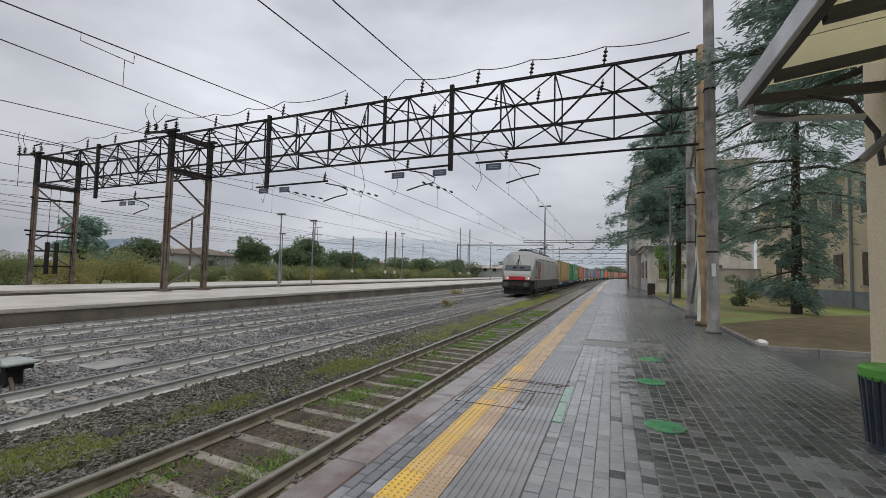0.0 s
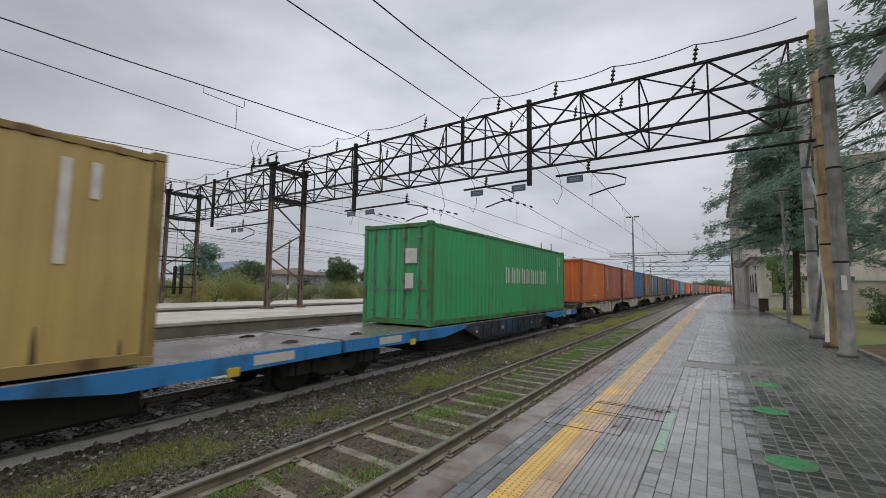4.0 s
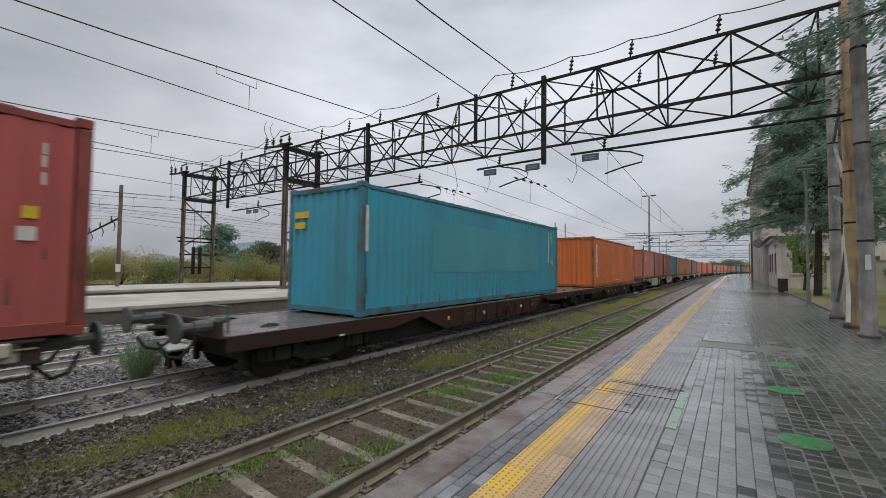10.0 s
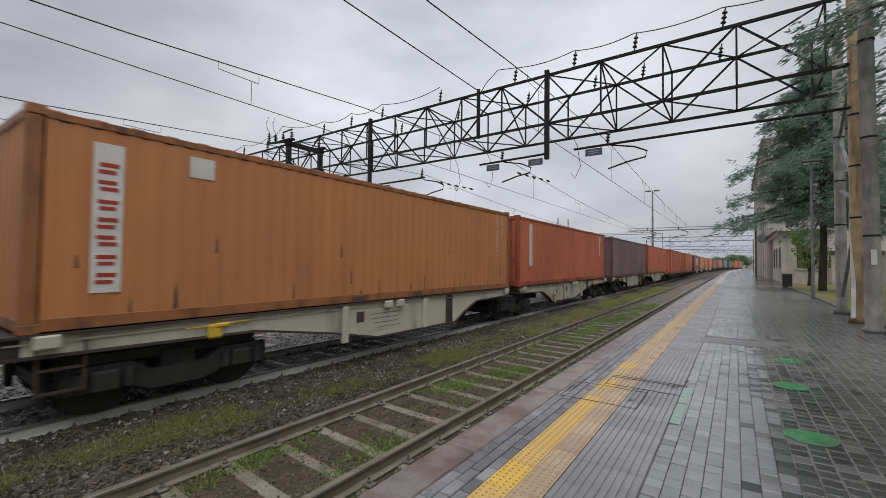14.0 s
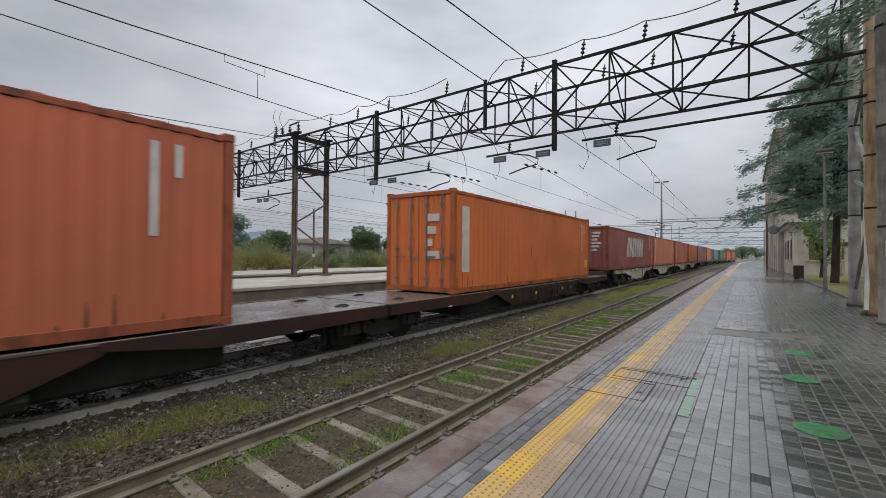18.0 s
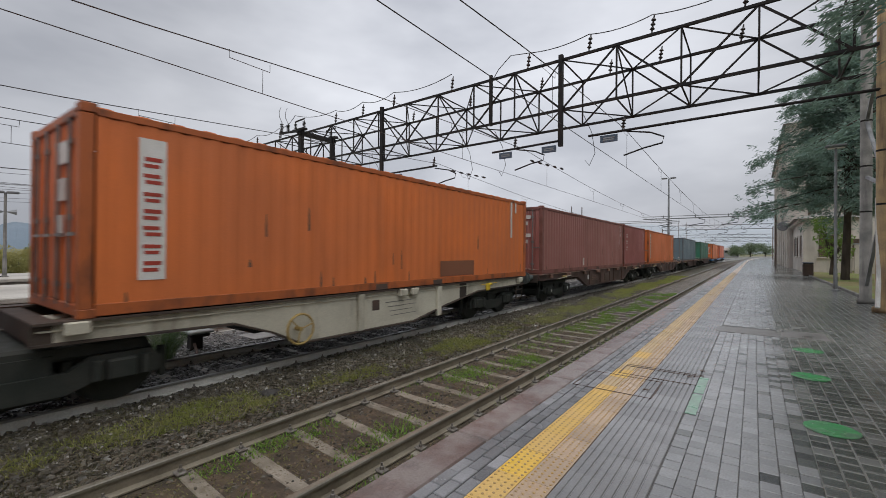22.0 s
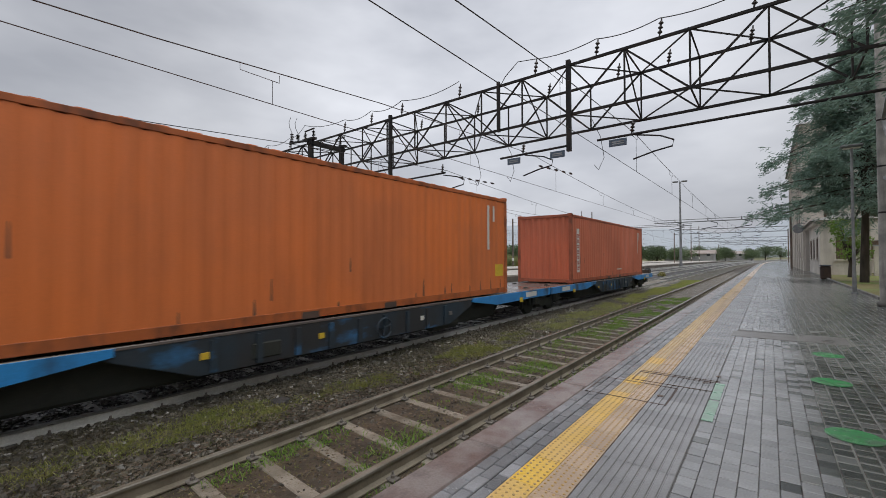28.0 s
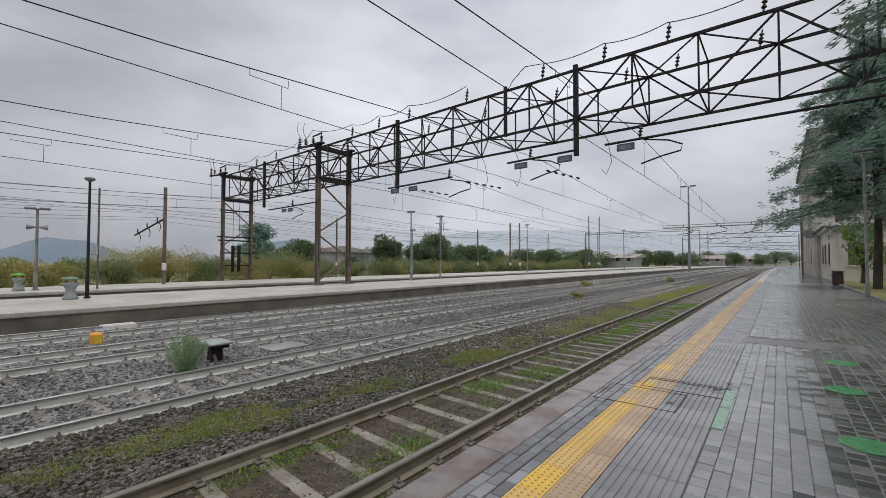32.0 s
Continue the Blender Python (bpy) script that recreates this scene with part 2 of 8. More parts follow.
M["coping"] = surf("worn_wet_coping", (0.225, 0.195, 0.185), (0.145, 0.10, 0.09), (0.06, 0.32), 2.6, 60, 0.35, rnd=0.08, lo=0.42, hi=0.6, streak=((0.10, 0.085, 0.08), (3, 2, 3), 0.54, 0.68, 0.7))
M["concrete"] = surf("stained_concrete", (0.33, 0.32, 0.30), (0.20, 0.19, 0.18), (0.45, 0.8), 0.8, 30, 0.3, streak=((0.10, 0.095, 0.09), (1.5, 1.5, 0.6), 0.5, 0.7, 0.6))
M["plat_far"] = surf("pale_platform_paving", (0.50, 0.46, 0.40), (0.38, 0.35, 0.31), (0.3, 0.6), 0.5, 14, 0.2)
M["plat_wall"] = surf("damp_platform_wall", (0.20, 0.172, 0.135), (0.105, 0.092, 0.075), (0.5, 0.8), 0.8, 12, 0.4)
M["paver"] = surf("wet_grey_paver", (0.285, 0.293, 0.302), (0.195, 0.201, 0.208), (0.04, 0.22), 1.1, 80, 0.22, rnd=0.11)
M["paver_wet"] = surf("soaked_green_black_paver", (0.048, 0.056, 0.05), (0.092, 0.10, 0.093), (0.04, 0.26), 0.7, 80, 0.25, rnd=0.25)
M["paver_blue"] = surf("wet_slate_paver", (0.25, 0.255, 0.27), (0.14, 0.145, 0.155), (0.08, 0.38), 1.3, 80, 0.25, rnd=0.28)
M["paver_dark"] = surf("wet_black_paver", (0.022, 0.026, 0.024), (0.04, 0.045, 0.042), (0.05, 0.25), 0.9, 80, 0.3, rnd=0.3)
M["paver_mid"] = surf("damp_mid_grey_paver", (0.13, 0.138, 0.132), (0.185, 0.19, 0.185), (0.05, 0.3), 0.9, 80, 0.25, rnd=0.25)
M["groove"] = surf("wet_grooved_tile", (0.255, 0.256, 0.262), (0.175, 0.176, 0.181), (0.06, 0.26), 1.2, 70, 0.2, rnd=0.08)
M["joint"] = surf("damp_joint_sand", (0.115, 0.113, 0.11), (0.15, 0.147, 0.142), (0.3, 0.6), 3, 80, 0.4)
M["joint_pale"] = surf("pale_joint_sand", (0.25, 0.25, 0.23), (0.12, 0.125, 0.11), (0.15, 0.45), 1.6, 80, 0.4)
for key in ("paver", "paver_mid", "paver_wet", "groove"):
    M[key].node_tree.nodes["Principled BSDF"].inputs["Specular IOR Level"].default_value = 0.85
M["yellow"] = surf("worn_yellow_tactile", (0.80, 0.50, 0.03), (0.68, 0.45, 0.15), (0.2, 0.45), 0.9, 70, 0.1, rnd=0.08)
M["tan"] = surf("worn_ochre_tactile", (0.50, 0.365, 0.25), (0.40, 0.30, 0.22), (0.18, 0.42), 2.0, 70, 0.1, rnd=0.08)
M["yellow_old"] = surf("faded_trodden_yellow_tactile", (0.60, 0.44, 0.20), (0.50, 0.38, 0.24), (0.2, 0.45), 1.1, 70, 0.1, rnd=0.1)
M["stud"] = surf("tactile_stud_shade", (0.50, 0.32, 0.10), (0.42, 0.29, 0.15), (0.3, 0.5), 6, 70, 0.0)
M["green_paint"] = surf("worn_green_floor_paint", (0.06, 0.36, 0.12), (0.09, 0.27, 0.12), (0.12, 0.35), 4, 60, 0.1, streak=((0.10, 0.14, 0.11), (9, 9, 9), 0.52, 0.66, 0.7))
M["green_pale"] = surf("faded_green_floor_paint", (0.23, 0.43, 0.31), (0.27, 0.36, 0.31), (0.2, 0.45), 8, 60, 0.1)
M["cover"] = surf("manhole_patch", (0.13, 0.125, 0.12), (0.19, 0.18, 0.175), (0.2, 0.5), 2, 60, 0.2)
M["apron"] = surf("soaked_dark_paving", (0.08, 0.086, 0.083), (0.135, 0.14, 0.135), (0.04, 0.28), 0.6, 25, 0.3, grain=0.3)
M["stucco"] = surf("cream_stucco", (0.80, 0.68, 0.47), (0.72, 0.60, 0.43), (0.7, 0.9), 0.6, 40, 0.2, streak=((0.40, 0.34, 0.26), (1.2, 1.2, 0.25), 0.52, 0.75, 0.6))
M["stucco_old"] = surf("weathered_pale_stucco", (0.68, 0.64, 0.58), (0.55, 0.50, 0.45), (0.7, 0.9), 0.5, 30, 0.2, streak=((0.25, 0.22, 0.2), (1, 1, 0.2), 0.5, 0.75, 0.6))
M["plinth"] = surf("grey_plinth", (0.33, 0.35, 0.38), (0.26, 0.28, 0.31), (0.6, 0.8), 1, 40, 0.2)
M["roof_tile"] = surf("dull_roof_tile", (0.24, 0.14, 0.10), (0.16, 0.10, 0.08), (0.6, 0.9), 0.8, 12, 0.6)
M["shutter"] = surf("brown_shutter", (0.15, 0.10, 0.07), (0.11, 0.075, 0.055), (0.5, 0.7), 3, 60, 0.2)
M["pane"] = glassy("dark_window_glass", (0.045, 0.05, 0.05))
# The reflected sky is put into the pale grey base colour of the glass.
M["screen"] = glassy("windscreen_with_painted_sky", (0.25, 0.26, 0.26), 0.05)
M["screen_low"] = glassy("blue_black_lower_screen", (0.075, 0.09, 0.105), 0.08)
M["canopy_metal"] = surf("grey_canopy_steel", (0.58, 0.585, 0.59), (0.47, 0.475, 0.48), (0.35, 0.6), 1.5, 50, 0.1, 0.3)
M["canopy_dark"] = surf("dark_canopy_beam", (0.05, 0.052, 0.055), (0.075, 0.075, 0.075), (0.4, 0.6), 2, 50, 0.1)
M["canopy_sheet"] = surf("aged_translucent_sheet", (0.62, 0.55, 0.36), (0.50, 0.44, 0.28), (0.4, 0.6), 1.2, 30, 0.1)
sheet = M["canopy_sheet"].node_tree
trans, addm = sheet.nodes.new("ShaderNodeBsdfTranslucent"), sheet.nodes.new("ShaderNodeMixShader")
trans.inputs["Color"].default_value = (0.74, 0.70, 0.46, 1)
addm.inputs[0].default_value = 0.6
sheet.links.new(sheet.nodes["Principled BSDF"].outputs[0], addm.inputs[1])
sheet.links.new(trans.outputs[0], addm.inputs[2])
sheet.links.new(addm.outputs[0], sheet.nodes["Material Output"].inputs["Surface"])
M["bin_body"] = surf("dark_blue_bin_slats", (0.05, 0.065, 0.09), (0.08, 0.09, 0.11), (0.35, 0.55), 4, 60, 0.1)
M["bin_green"] = surf("green_bin_rim", (0.10, 0.42, 0.05), (0.13, 0.38, 0.07), (0.3, 0.5), 4, 60, 0.1)
M["bin_green_old"] = surf("faded_green_bin_rim", (0.13, 0.26, 0.15), (0.16, 0.23, 0.16), (0.4, 0.6), 4, 60, 0.1)
M["lid_pale"] = surf("pale_green_grey_lid", (0.36, 0.39, 0.37), (0.28, 0.30, 0.285), (0.35, 0.6), 3, 60, 0.1)
M["bin_grey"] = surf("grey_cast_bin", (0.30, 0.33, 0.335), (0.20, 0.225, 0.23), (0.45, 0.7), 3, 60, 0.1)
M["lamp_head"] = surf("lamp_housing", (0.12, 0.125, 0.13), (0.17, 0.17, 0.175), (0.4, 0.6), 4, 50, 0.0)
M["white"] = surf("off_white_paint", (0.74, 0.73, 0.70), (0.62, 0.60, 0.56), (0.4, 0.6), 3, 60, 0.05)
M["sign_blue"] = surf("blue_grey_number_plate", (0.06, 0.09, 0.13), (0.09, 0.11, 0.15), (0.4, 0.6), 3, 60, 0.0)
M["orange"] = surf("signal_orange", (0.80, 0.33, 0.04), (0.72, 0.30, 0.05), (0.4, 0.6), 3, 60, 0.0)
M["bark"] = surf("dark_bark", (0.085, 0.065, 0.05), (0.05, 0.04, 0.032), (0.7, 0.95), 4, 30, 0.6, stretch=(1, 1, 0.3))
# Needle green lifted and made bluer: the haze is put into the colour.
M["needles"] = surf("haze_paled_cedar_needles", (0.165, 0.265, 0.235), (0.235, 0.33, 0.285), (0.4, 0.65), 0.8, 15, 0.0, rnd=0.3)
# Far trees and scrub: base colours paled to carry the rain haze.
M["leaves"] = surf("dull_green_leaves", (0.12, 0.17, 0.10), (0.165, 0.215, 0.13), (0.5, 0.75), 0.6, 12, 0.0, rnd=0.35)
M["leaves_yellow"] = surf("autumn_olive_leaves", (0.37, 0.32, 0.12), (0.28, 0.285, 0.125), (0.5, 0.75), 0.25, 12, 0.0, rnd=0.14)
M["leaves_bush"] = surf("hedge_leaves", (0.22, 0.26, 0.135), (0.28, 0.29, 0.155), (0.5, 0.75), 0.25, 12, 0.0, rnd=0.14)
M["leaves_feather"] = surf("blue_green_feathery_leaves", (0.20, 0.29, 0.17), (0.26, 0.34, 0.19), (0.5, 0.75), 1.5, 12, 0.0, rnd=0.3)
# Rain haze is painted into the hills: bluer, and paler with distance.
M["hill"] = surf("haze_coloured_hill", (0.15, 0.195, 0.24), (0.19, 0.235, 0.285), (0.9, 1.0), 0.01, 0.2, 0.0, grain=0.12)
M["hill_far"] = surf("paler_haze_coloured_hill", (0.40, 0.44, 0.48), (0.43, 0.47, 0.51), (0.9, 1.0), 0.01, 0.2, 0.0, grain=0.05)
M["shed"] = surf("grey_shed_cladding", (0.36, 0.36, 0.36), (0.28, 0.28, 0.29), (0.6, 0.8), 0.3, 5, 0.0)
M["shed_roof"] = surf("rusty_shed_roof", (0.33, 0.26, 0.23), (0.40, 0.36, 0.34), (0.6, 0.8), 0.3, 5, 0.0)



def leafy(m, c, share):
    """Lets part of the light through thin leaves."""
    nt = m.node_tree
    tl, mx = nt.nodes.new("ShaderNodeBsdfTranslucent"), nt.nodes.new("ShaderNodeMixShader")
    tl.inputs["Color"].default_value = (*c, 1)
    mx.inputs[0].default_value = share
    nt.links.new(nt.nodes["Principled BSDF"].outputs[0], mx.inputs[1])
    nt.links.new(tl.outputs[0], mx.inputs[2])
    nt.links.new(mx.outputs[0], nt.nodes["Material Output"].inputs["Surface"])


for key, c in (("needles", (0.19, 0.28, 0.20)), ("leaves", (0.13, 0.19, 0.07)), ("leaves_bush", (0.22, 0.27, 0.09)), ("leaves_yellow", (0.36, 0.32, 0.09)), ("weed", (0.2, 0.34, 0.06)), ("grass", (0.34, 0.42, 0.09))):
    leafy(M[key], c, 0.45)


FRAME = {}


def paint(name, c, c2, rust=0.5, lo=0.50, hi=0.74):
    """Container paint with rust stains, and a dirtier shade of it for the frame members."""
    # A little grey haze is mixed into every brightened paint colour.
    c = tuple(min(0.8, 1.36 * v + 0.014) for v in c)
    c2 = tuple(0.8 * v + 0.05 * g for v, g in zip(c, (0.5, 0.4, 0.32)))
    m = surf(name, c, c2, (0.38, 0.62), 0.45, 45, 0.06, rnd=0.0, streak=(tuple(0.45 * v + 0.55 * r for v, r in zip(c, RUST)), (2.2, 1.6, 0.28), lo, hi, rust), grain=0.1, lo=0.38, hi=0.62)
    worn = tuple(0.58 * v + 0.2 * r for v, r in zip(c, RUST))
    FRAME[m.name] = surf(name + "_on_frame", worn, tuple(0.5 * v + 0.3 * r for v, r in zip(c, RUST)), (0.45, 0.7), 1.6, 45, 0.1, streak=(RUST, (1.5, 3.0, 1.5), 0.48, 0.66, 0.75), grain=0.15)
    return m


P = {}
P["yellow"] = paint("faded_mustard_container_paint", (0.40, 0.285, 0.095), (0.4, 0.3, 0.1))
P["green"] = paint("green_container_paint", (0.026, 0.286, 0.098), (0.039, 0.221, 0.085))
P["green2"] = paint("deep_green_container_paint", (0.03, 0.165, 0.10), (0.039, 0.143, 0.072))
P["orange"] = paint("orange_container_paint", (0.54, 0.130, 0.024), (0.559, 0.130, 0.031))
P["orange2"] = paint("red_orange_container_paint", (0.47, 0.112, 0.05), (0.520, 0.098, 0.043))
P["salmon"] = paint("faded_salmon_orange_paint", (0.52, 0.17, 0.085), (0.46, 0.145, 0.07))
P["amber"] = paint("faded_apricot_container_paint", (0.405, 0.158, 0.05), (0.4, 0.16, 0.05))
P["brown"] = paint("red_brown_container_paint", (0.335, 0.104, 0.062), (0.33, 0.115, 0.072))
P["brown2"] = paint("warm_brown_container_paint", (0.25, 0.124, 0.066), (0.325, 0.111, 0.056))
P["maroon"] = paint("dark_maroon_container_paint", (0.245, 0.063, 0.054), (0.225, 0.066, 0.058))
P["purple"] = paint("dull_purple_brown_container_paint", (0.25, 0.092, 0.077), (0.23, 0.094, 0.082))
P["plum"] = paint("dark_plum_container_paint", (0.165, 0.098, 0.108), (0.1, 0.07, 0.07))
P["red"] = paint("red_container_paint", (0.33, 0.062, 0.056), (0.338, 0.052, 0.046))
P["pink"] = paint("faded_salmon_container_paint", (0.429, 0.156, 0.111), (0.377, 0.124, 0.091))
P["blue"] = paint("blue_container_paint", (0.026, 0.137, 0.260), (0.029, 0.111, 0.215))
P["blue2"] = paint("bright_blue_container_paint", (0.019, 0.165, 0.27), (0.026, 0.156, 0.312))
P["navy"] = paint("navy_container_paint", (0.036, 0.085, 0.156), (0.039, 0.072, 0.130))
P["teal"] = paint("teal_container_paint", (0.026, 0.260, 0.351), (0.039, 0.215, 0.286))
P["grey"] = paint("blue_grey_container_paint", (0.13, 0.19, 0.218), (0.104, 0.150, 0.163))
M["patch_tan"] = surf("repainted_tan_patch", (0.40, 0.225, 0.07), (0.34, 0.185, 0.065), (0.4, 0.6), 0.8, 40, 0.05)
M["patch_rust"] = surf("repainted_brown_patch", (0.24, 0.095, 0.052), (0.205, 0.085, 0.045), (0.4, 0.6), 0.8, 40, 0.05)
M["patch_teal"] = surf("repainted_teal_patch", (0.09, 0.36, 0.42), (0.075, 0.32, 0.38), (0.4, 0.6), 0.8, 40, 0.05)
M["patch_pale"] = surf("primer_patch", (0.40, 0.22, 0.13), (0.36, 0.18, 0.10), (0.4, 0.6), 0.8, 40, 0.05)
M["letter"] = surf("white_container_lettering", (0.70, 0.68, 0.64), (0.58, 0.55, 0.51), (0.4, 0.6), 3, 40, 0.0)
M["letter_red"] = surf("red_container_lettering", (0.42, 0.05, 0.03), (0.36, 0.05, 0.03), (0.4, 0.6), 3, 40, 0.0)
M["label_yellow"] = surf("yellow_warning_label", (0.72, 0.50, 0.03), (0.62, 0.43, 0.05), (0.4, 0.6), 3, 40, 0.0)
M["wheel_ochre"] = surf("dirty_ochre_hand_wheel", (0.40, 0.28, 0.08), (0.26, 0.18, 0.07), (0.4, 0.6), 3, 40, 0.0)
M["scuff"] = surf("dark_rubbed_rust", (0.105, 0.062, 0.042), (0.17, 0.09, 0.055), (0.55, 0.8), 3.0, 60, 0.1)
M["casting"] = surf("grimy_corner_casting", (0.07, 0.05, 0.042), (0.11, 0.07, 0.055), (0.5, 0.8), 4, 60, 0.1)
M["lock_bar"] = surf("galvanised_locking_bar", (0.25, 0.24, 0.23), (0.17, 0.16, 0.155), (0.4, 0.6), 4, 60, 0.05, 0.4)
M["w_beige"] = surf("dirty_beige_wagon_paint", (0.60, 0.575, 0.475), (0.48, 0.455, 0.37), (0.5, 0.75), 0.7, 45, 0.1, streak=((0.15, 0.125, 0.085), (1.6, 1.3, 0.45), 0.53, 0.72, 0.8))
M["w_grime"] = surf("brown_brake_dust_on_steel", (0.085, 0.065, 0.052), (0.055, 0.045, 0.04), (0.55, 0.8), 1.2, 45, 0.15)
M["w_red"] = surf("dark_red_brown_wagon_paint", (0.065, 0.03, 0.024), (0.04, 0.028, 0.025), (0.5, 0.75), 0.7, 45, 0.15)
M["w_brown"] = surf("dark_rusty_brown_wagon_paint", (0.105, 0.058, 0.046), (0.062, 0.038, 0.032), (0.4, 0.7), 0.9, 45, 0.15, streak=((0.03, 0.025, 0.022), (1.6, 1.3, 0.5), 0.5, 0.68, 0.7))
# Rust pink of the spigots; also carries the wet sheen of upward faces.
M["w_rust_sheen"] = surf("pinkish_rust_with_wet_sheen", (0.34, 0.185, 0.14), (0.21, 0.115, 0.085), (0.35, 0.65), 1.6, 45, 0.2, streak=((0.07, 0.05, 0.04), (2, 2, 2), 0.52, 0.68, 0.8))
M["w_blue"] = surf("bright_blue_wagon_paint", (0.03, 0.26, 0.62), (0.04, 0.21, 0.50), (0.4, 0.6), 0.7, 45, 0.1, streak=((0.03, 0.05, 0.07), (1.4, 1.2, 0.6), 0.5, 0.66, 0.85))
M["w_dark"] = surf("dirty_dark_blue_underframe", (0.022, 0.042, 0.062), (0.03, 0.031, 0.033), (0.5, 0.75), 0.9, 45, 0.15, streak=((0.04, 0.16, 0.34), (0.8, 0.7, 1.5), 0.56, 0.68, 0.8))
# Black lifted a little: the veil of lens haze is in this colour.
M["bogie"] = surf("oily_black_running_gear", (0.030, 0.035, 0.031), (0.045, 0.047, 0.042), (0.5, 0.75), 4, 50, 0.2)
M["deck"] = surf("wet_wagon_deck", (0.17, 0.14, 0.125), (0.11, 0.095, 0.09), (0.12, 0.45), 0.9, 40, 0.15)
M["loco_grey"] = surf("silver_grey_loco_paint", (0.325, 0.332, 0.315), (0.275, 0.28, 0.268), (0.3, 0.5), 0.4, 60, 0.04, streak=((0.20, 0.20, 0.18), (1.0, 0.8, 0.35), 0.5, 0.72, 0.6), grain=0.08)
M["loco_dark"] = surf("dark_grey_loco_skirt", (0.06, 0.074, 0.066), (0.042, 0.052, 0.047), (0.4, 0.6), 0.7, 60, 0.05)
M["buffer_grey"] = surf("grey_green_buffer_steel", (0.12, 0.145, 0.14), (0.08, 0.09, 0.088), (0.4, 0.65), 3, 60, 0.1)
M["loco_roof"] = surf("sooty_loco_roof", (0.22, 0.225, 0.225), (0.15, 0.15, 0.15), (0.45, 0.65), 0.7, 60, 0.08)
M["loco_red"] = surf("red_loco_decal", (0.62, 0.03, 0.045), (0.54, 0.03, 0.045), (0.3, 0.5), 1, 60, 0.0, grain=0.05)
M["loco_white"] = surf("white_loco_front", (0.62, 0.61, 0.58), (0.54, 0.53, 0.50), (0.35, 0.55), 1, 60, 0.03)
for key in ("bogie", "w_grime", "w_red"):
    M[key].node_tree.nodes["Principled BSDF"].inputs["Specular IOR Level"].default_value = 0.2
M["head_light"] = glow("lit_headlight", (1.0, 0.90, 0.76), 1.3)

# ---------------------------------------------------------------- mesh helpers


def link_mesh(name, data, mat, parent=None, label=""):
    ob = new(name, data)
    if mat is not None:
        if not data.materials:
            data.materials.append(None)
        ob.material_slots[0].link = "OBJECT"
        ob.material_slots[0].material = mat
    if parent is not None:
        ob.parent = parent
    if label:
        ob["label"] = label
    return ob


def mesh_of(bm, name, smooth=False):
    bmesh.ops.recalc_face_normals(bm, faces=bm.faces)
    me = bpy.data.meshes.new(name)
    bm.to_mesh(me)
    bm.free()
    if smooth:
        me.polygons.foreach_set("use_smooth", [True] * len(me.polygons))
    return me


def part(name, bm, mat, parent=None, label="", smooth=False):
    return link_mesh(name, mesh_of(bm, name, smooth), mat, parent, label)


def empty(name, m=None, label="", category="", group="", kind=""):
    ob = new(name)
    ob.empty_display_size = 0.2
    if m is not None:
        ob.matrix_basis = m
    return tagged(ob, label, category, group, kind)


def box(bm, x0, x1, y0, y1, z0, z1, bevel=0.0):
    vs = [bm.verts.new((x, y, z)) for z in (z0, z1) for y in (y0, y1) for x in (x0, x1)]
    fs = [bm.faces.new([vs[i] for i in q]) for q in ((0, 2, 3, 1), (4, 5, 7, 6), (0, 1, 5, 4), (2, 6, 7, 3), (0, 4, 6, 2), (1, 3, 7, 5))]
    if bevel:
        es = list({e for f in fs for e in f.edges})
        bmesh.ops.bevel(bm, geom=es, offset=bevel, segments=1, affect="EDGES")
    return bm


def boxed(*a, bevel=0.0):
    return box(bmesh.new(), *a, bevel=bevel)


def bar(bm, a, b, w, h=None):
    """A rectangular bar from a to b."""
    a, b = Vector(a), Vector(b)
    h = h or w
    d = (b - a).normalized()
    up = Vector((0, 0, 1)) if abs(d.z) < 0.95 else Vector((0, 1, 0))
    s = d.cross(up).normalized() * (w / 2)
    u = s.cross(d).normalized() * (h / 2)
    v = [bm.verts.new(p + i * s + j * u) for p in (a, b) for i, j in ((-1, -1), (1, -1), (1, 1), (-1, 1))]
    for q in ((0, 1, 2, 3), (7, 6, 5, 4), (0, 4, 5, 1), (1, 5, 6, 2), (2, 6, 7, 3), (3, 7, 4, 0)):
        bm.faces.new([v[i] for i in q])
    return bm


def tube(bm, pts, r, seg=8, r1=None, caps=True):
    """A round tube along a line of points, tapering from r to r1."""
    pts = [Vector(p) for p in pts]
    r1 = r if r1 is None else r1
    rings = []
    for i, p in enumerate(pts):
        d = (pts[min(i + 1, len(pts) - 1)] - pts[max(i - 1, 0)]).normalized()
        up = Vector((0, 0, 1)) if abs(d.z) < 0.9 else Vector((1, 0, 0))
        s = d.cross(up).normalized()
        u = s.cross(d).normalized()
        rr = r + (r1 - r) * i / max(1, len(pts) - 1)
        rings.append([bm.verts.new(p + rr * (math.cos(k * math.tau / seg) * s + math.sin(k * math.tau / seg) * u)) for k in range(seg)])
    for a, b in zip(rings, rings[1:]):
        for k in range(seg):
            bm.faces.new((a[k], a[(k + 1) % seg], b[(k + 1) % seg], b[k]))
    if caps:
        bm.faces.new(rings[0][::-1])
        bm.faces.new(rings[-1])
    return bm


def lathe(bm, profile, at=(0, 0, 0), seg=12):
    """A turned body about z: profile of (radius, height)."""
    rings = [[bm.verts.new((at[0] + r * math.cos(k * math.tau / seg), at[1] + r * math.sin(k * math.tau / seg), at[2] + z)) for k in range(seg)] for r, z in profile]
    for a, b in zip(rings, rings[1:]):
        for k in range(seg):
            bm.faces.new((a[k], a[(k + 1) % seg], b[(k + 1) % seg], b[k]))
    bm.faces.new(rings[0][::-1])
    bm.faces.new(rings[-1])
    return bm


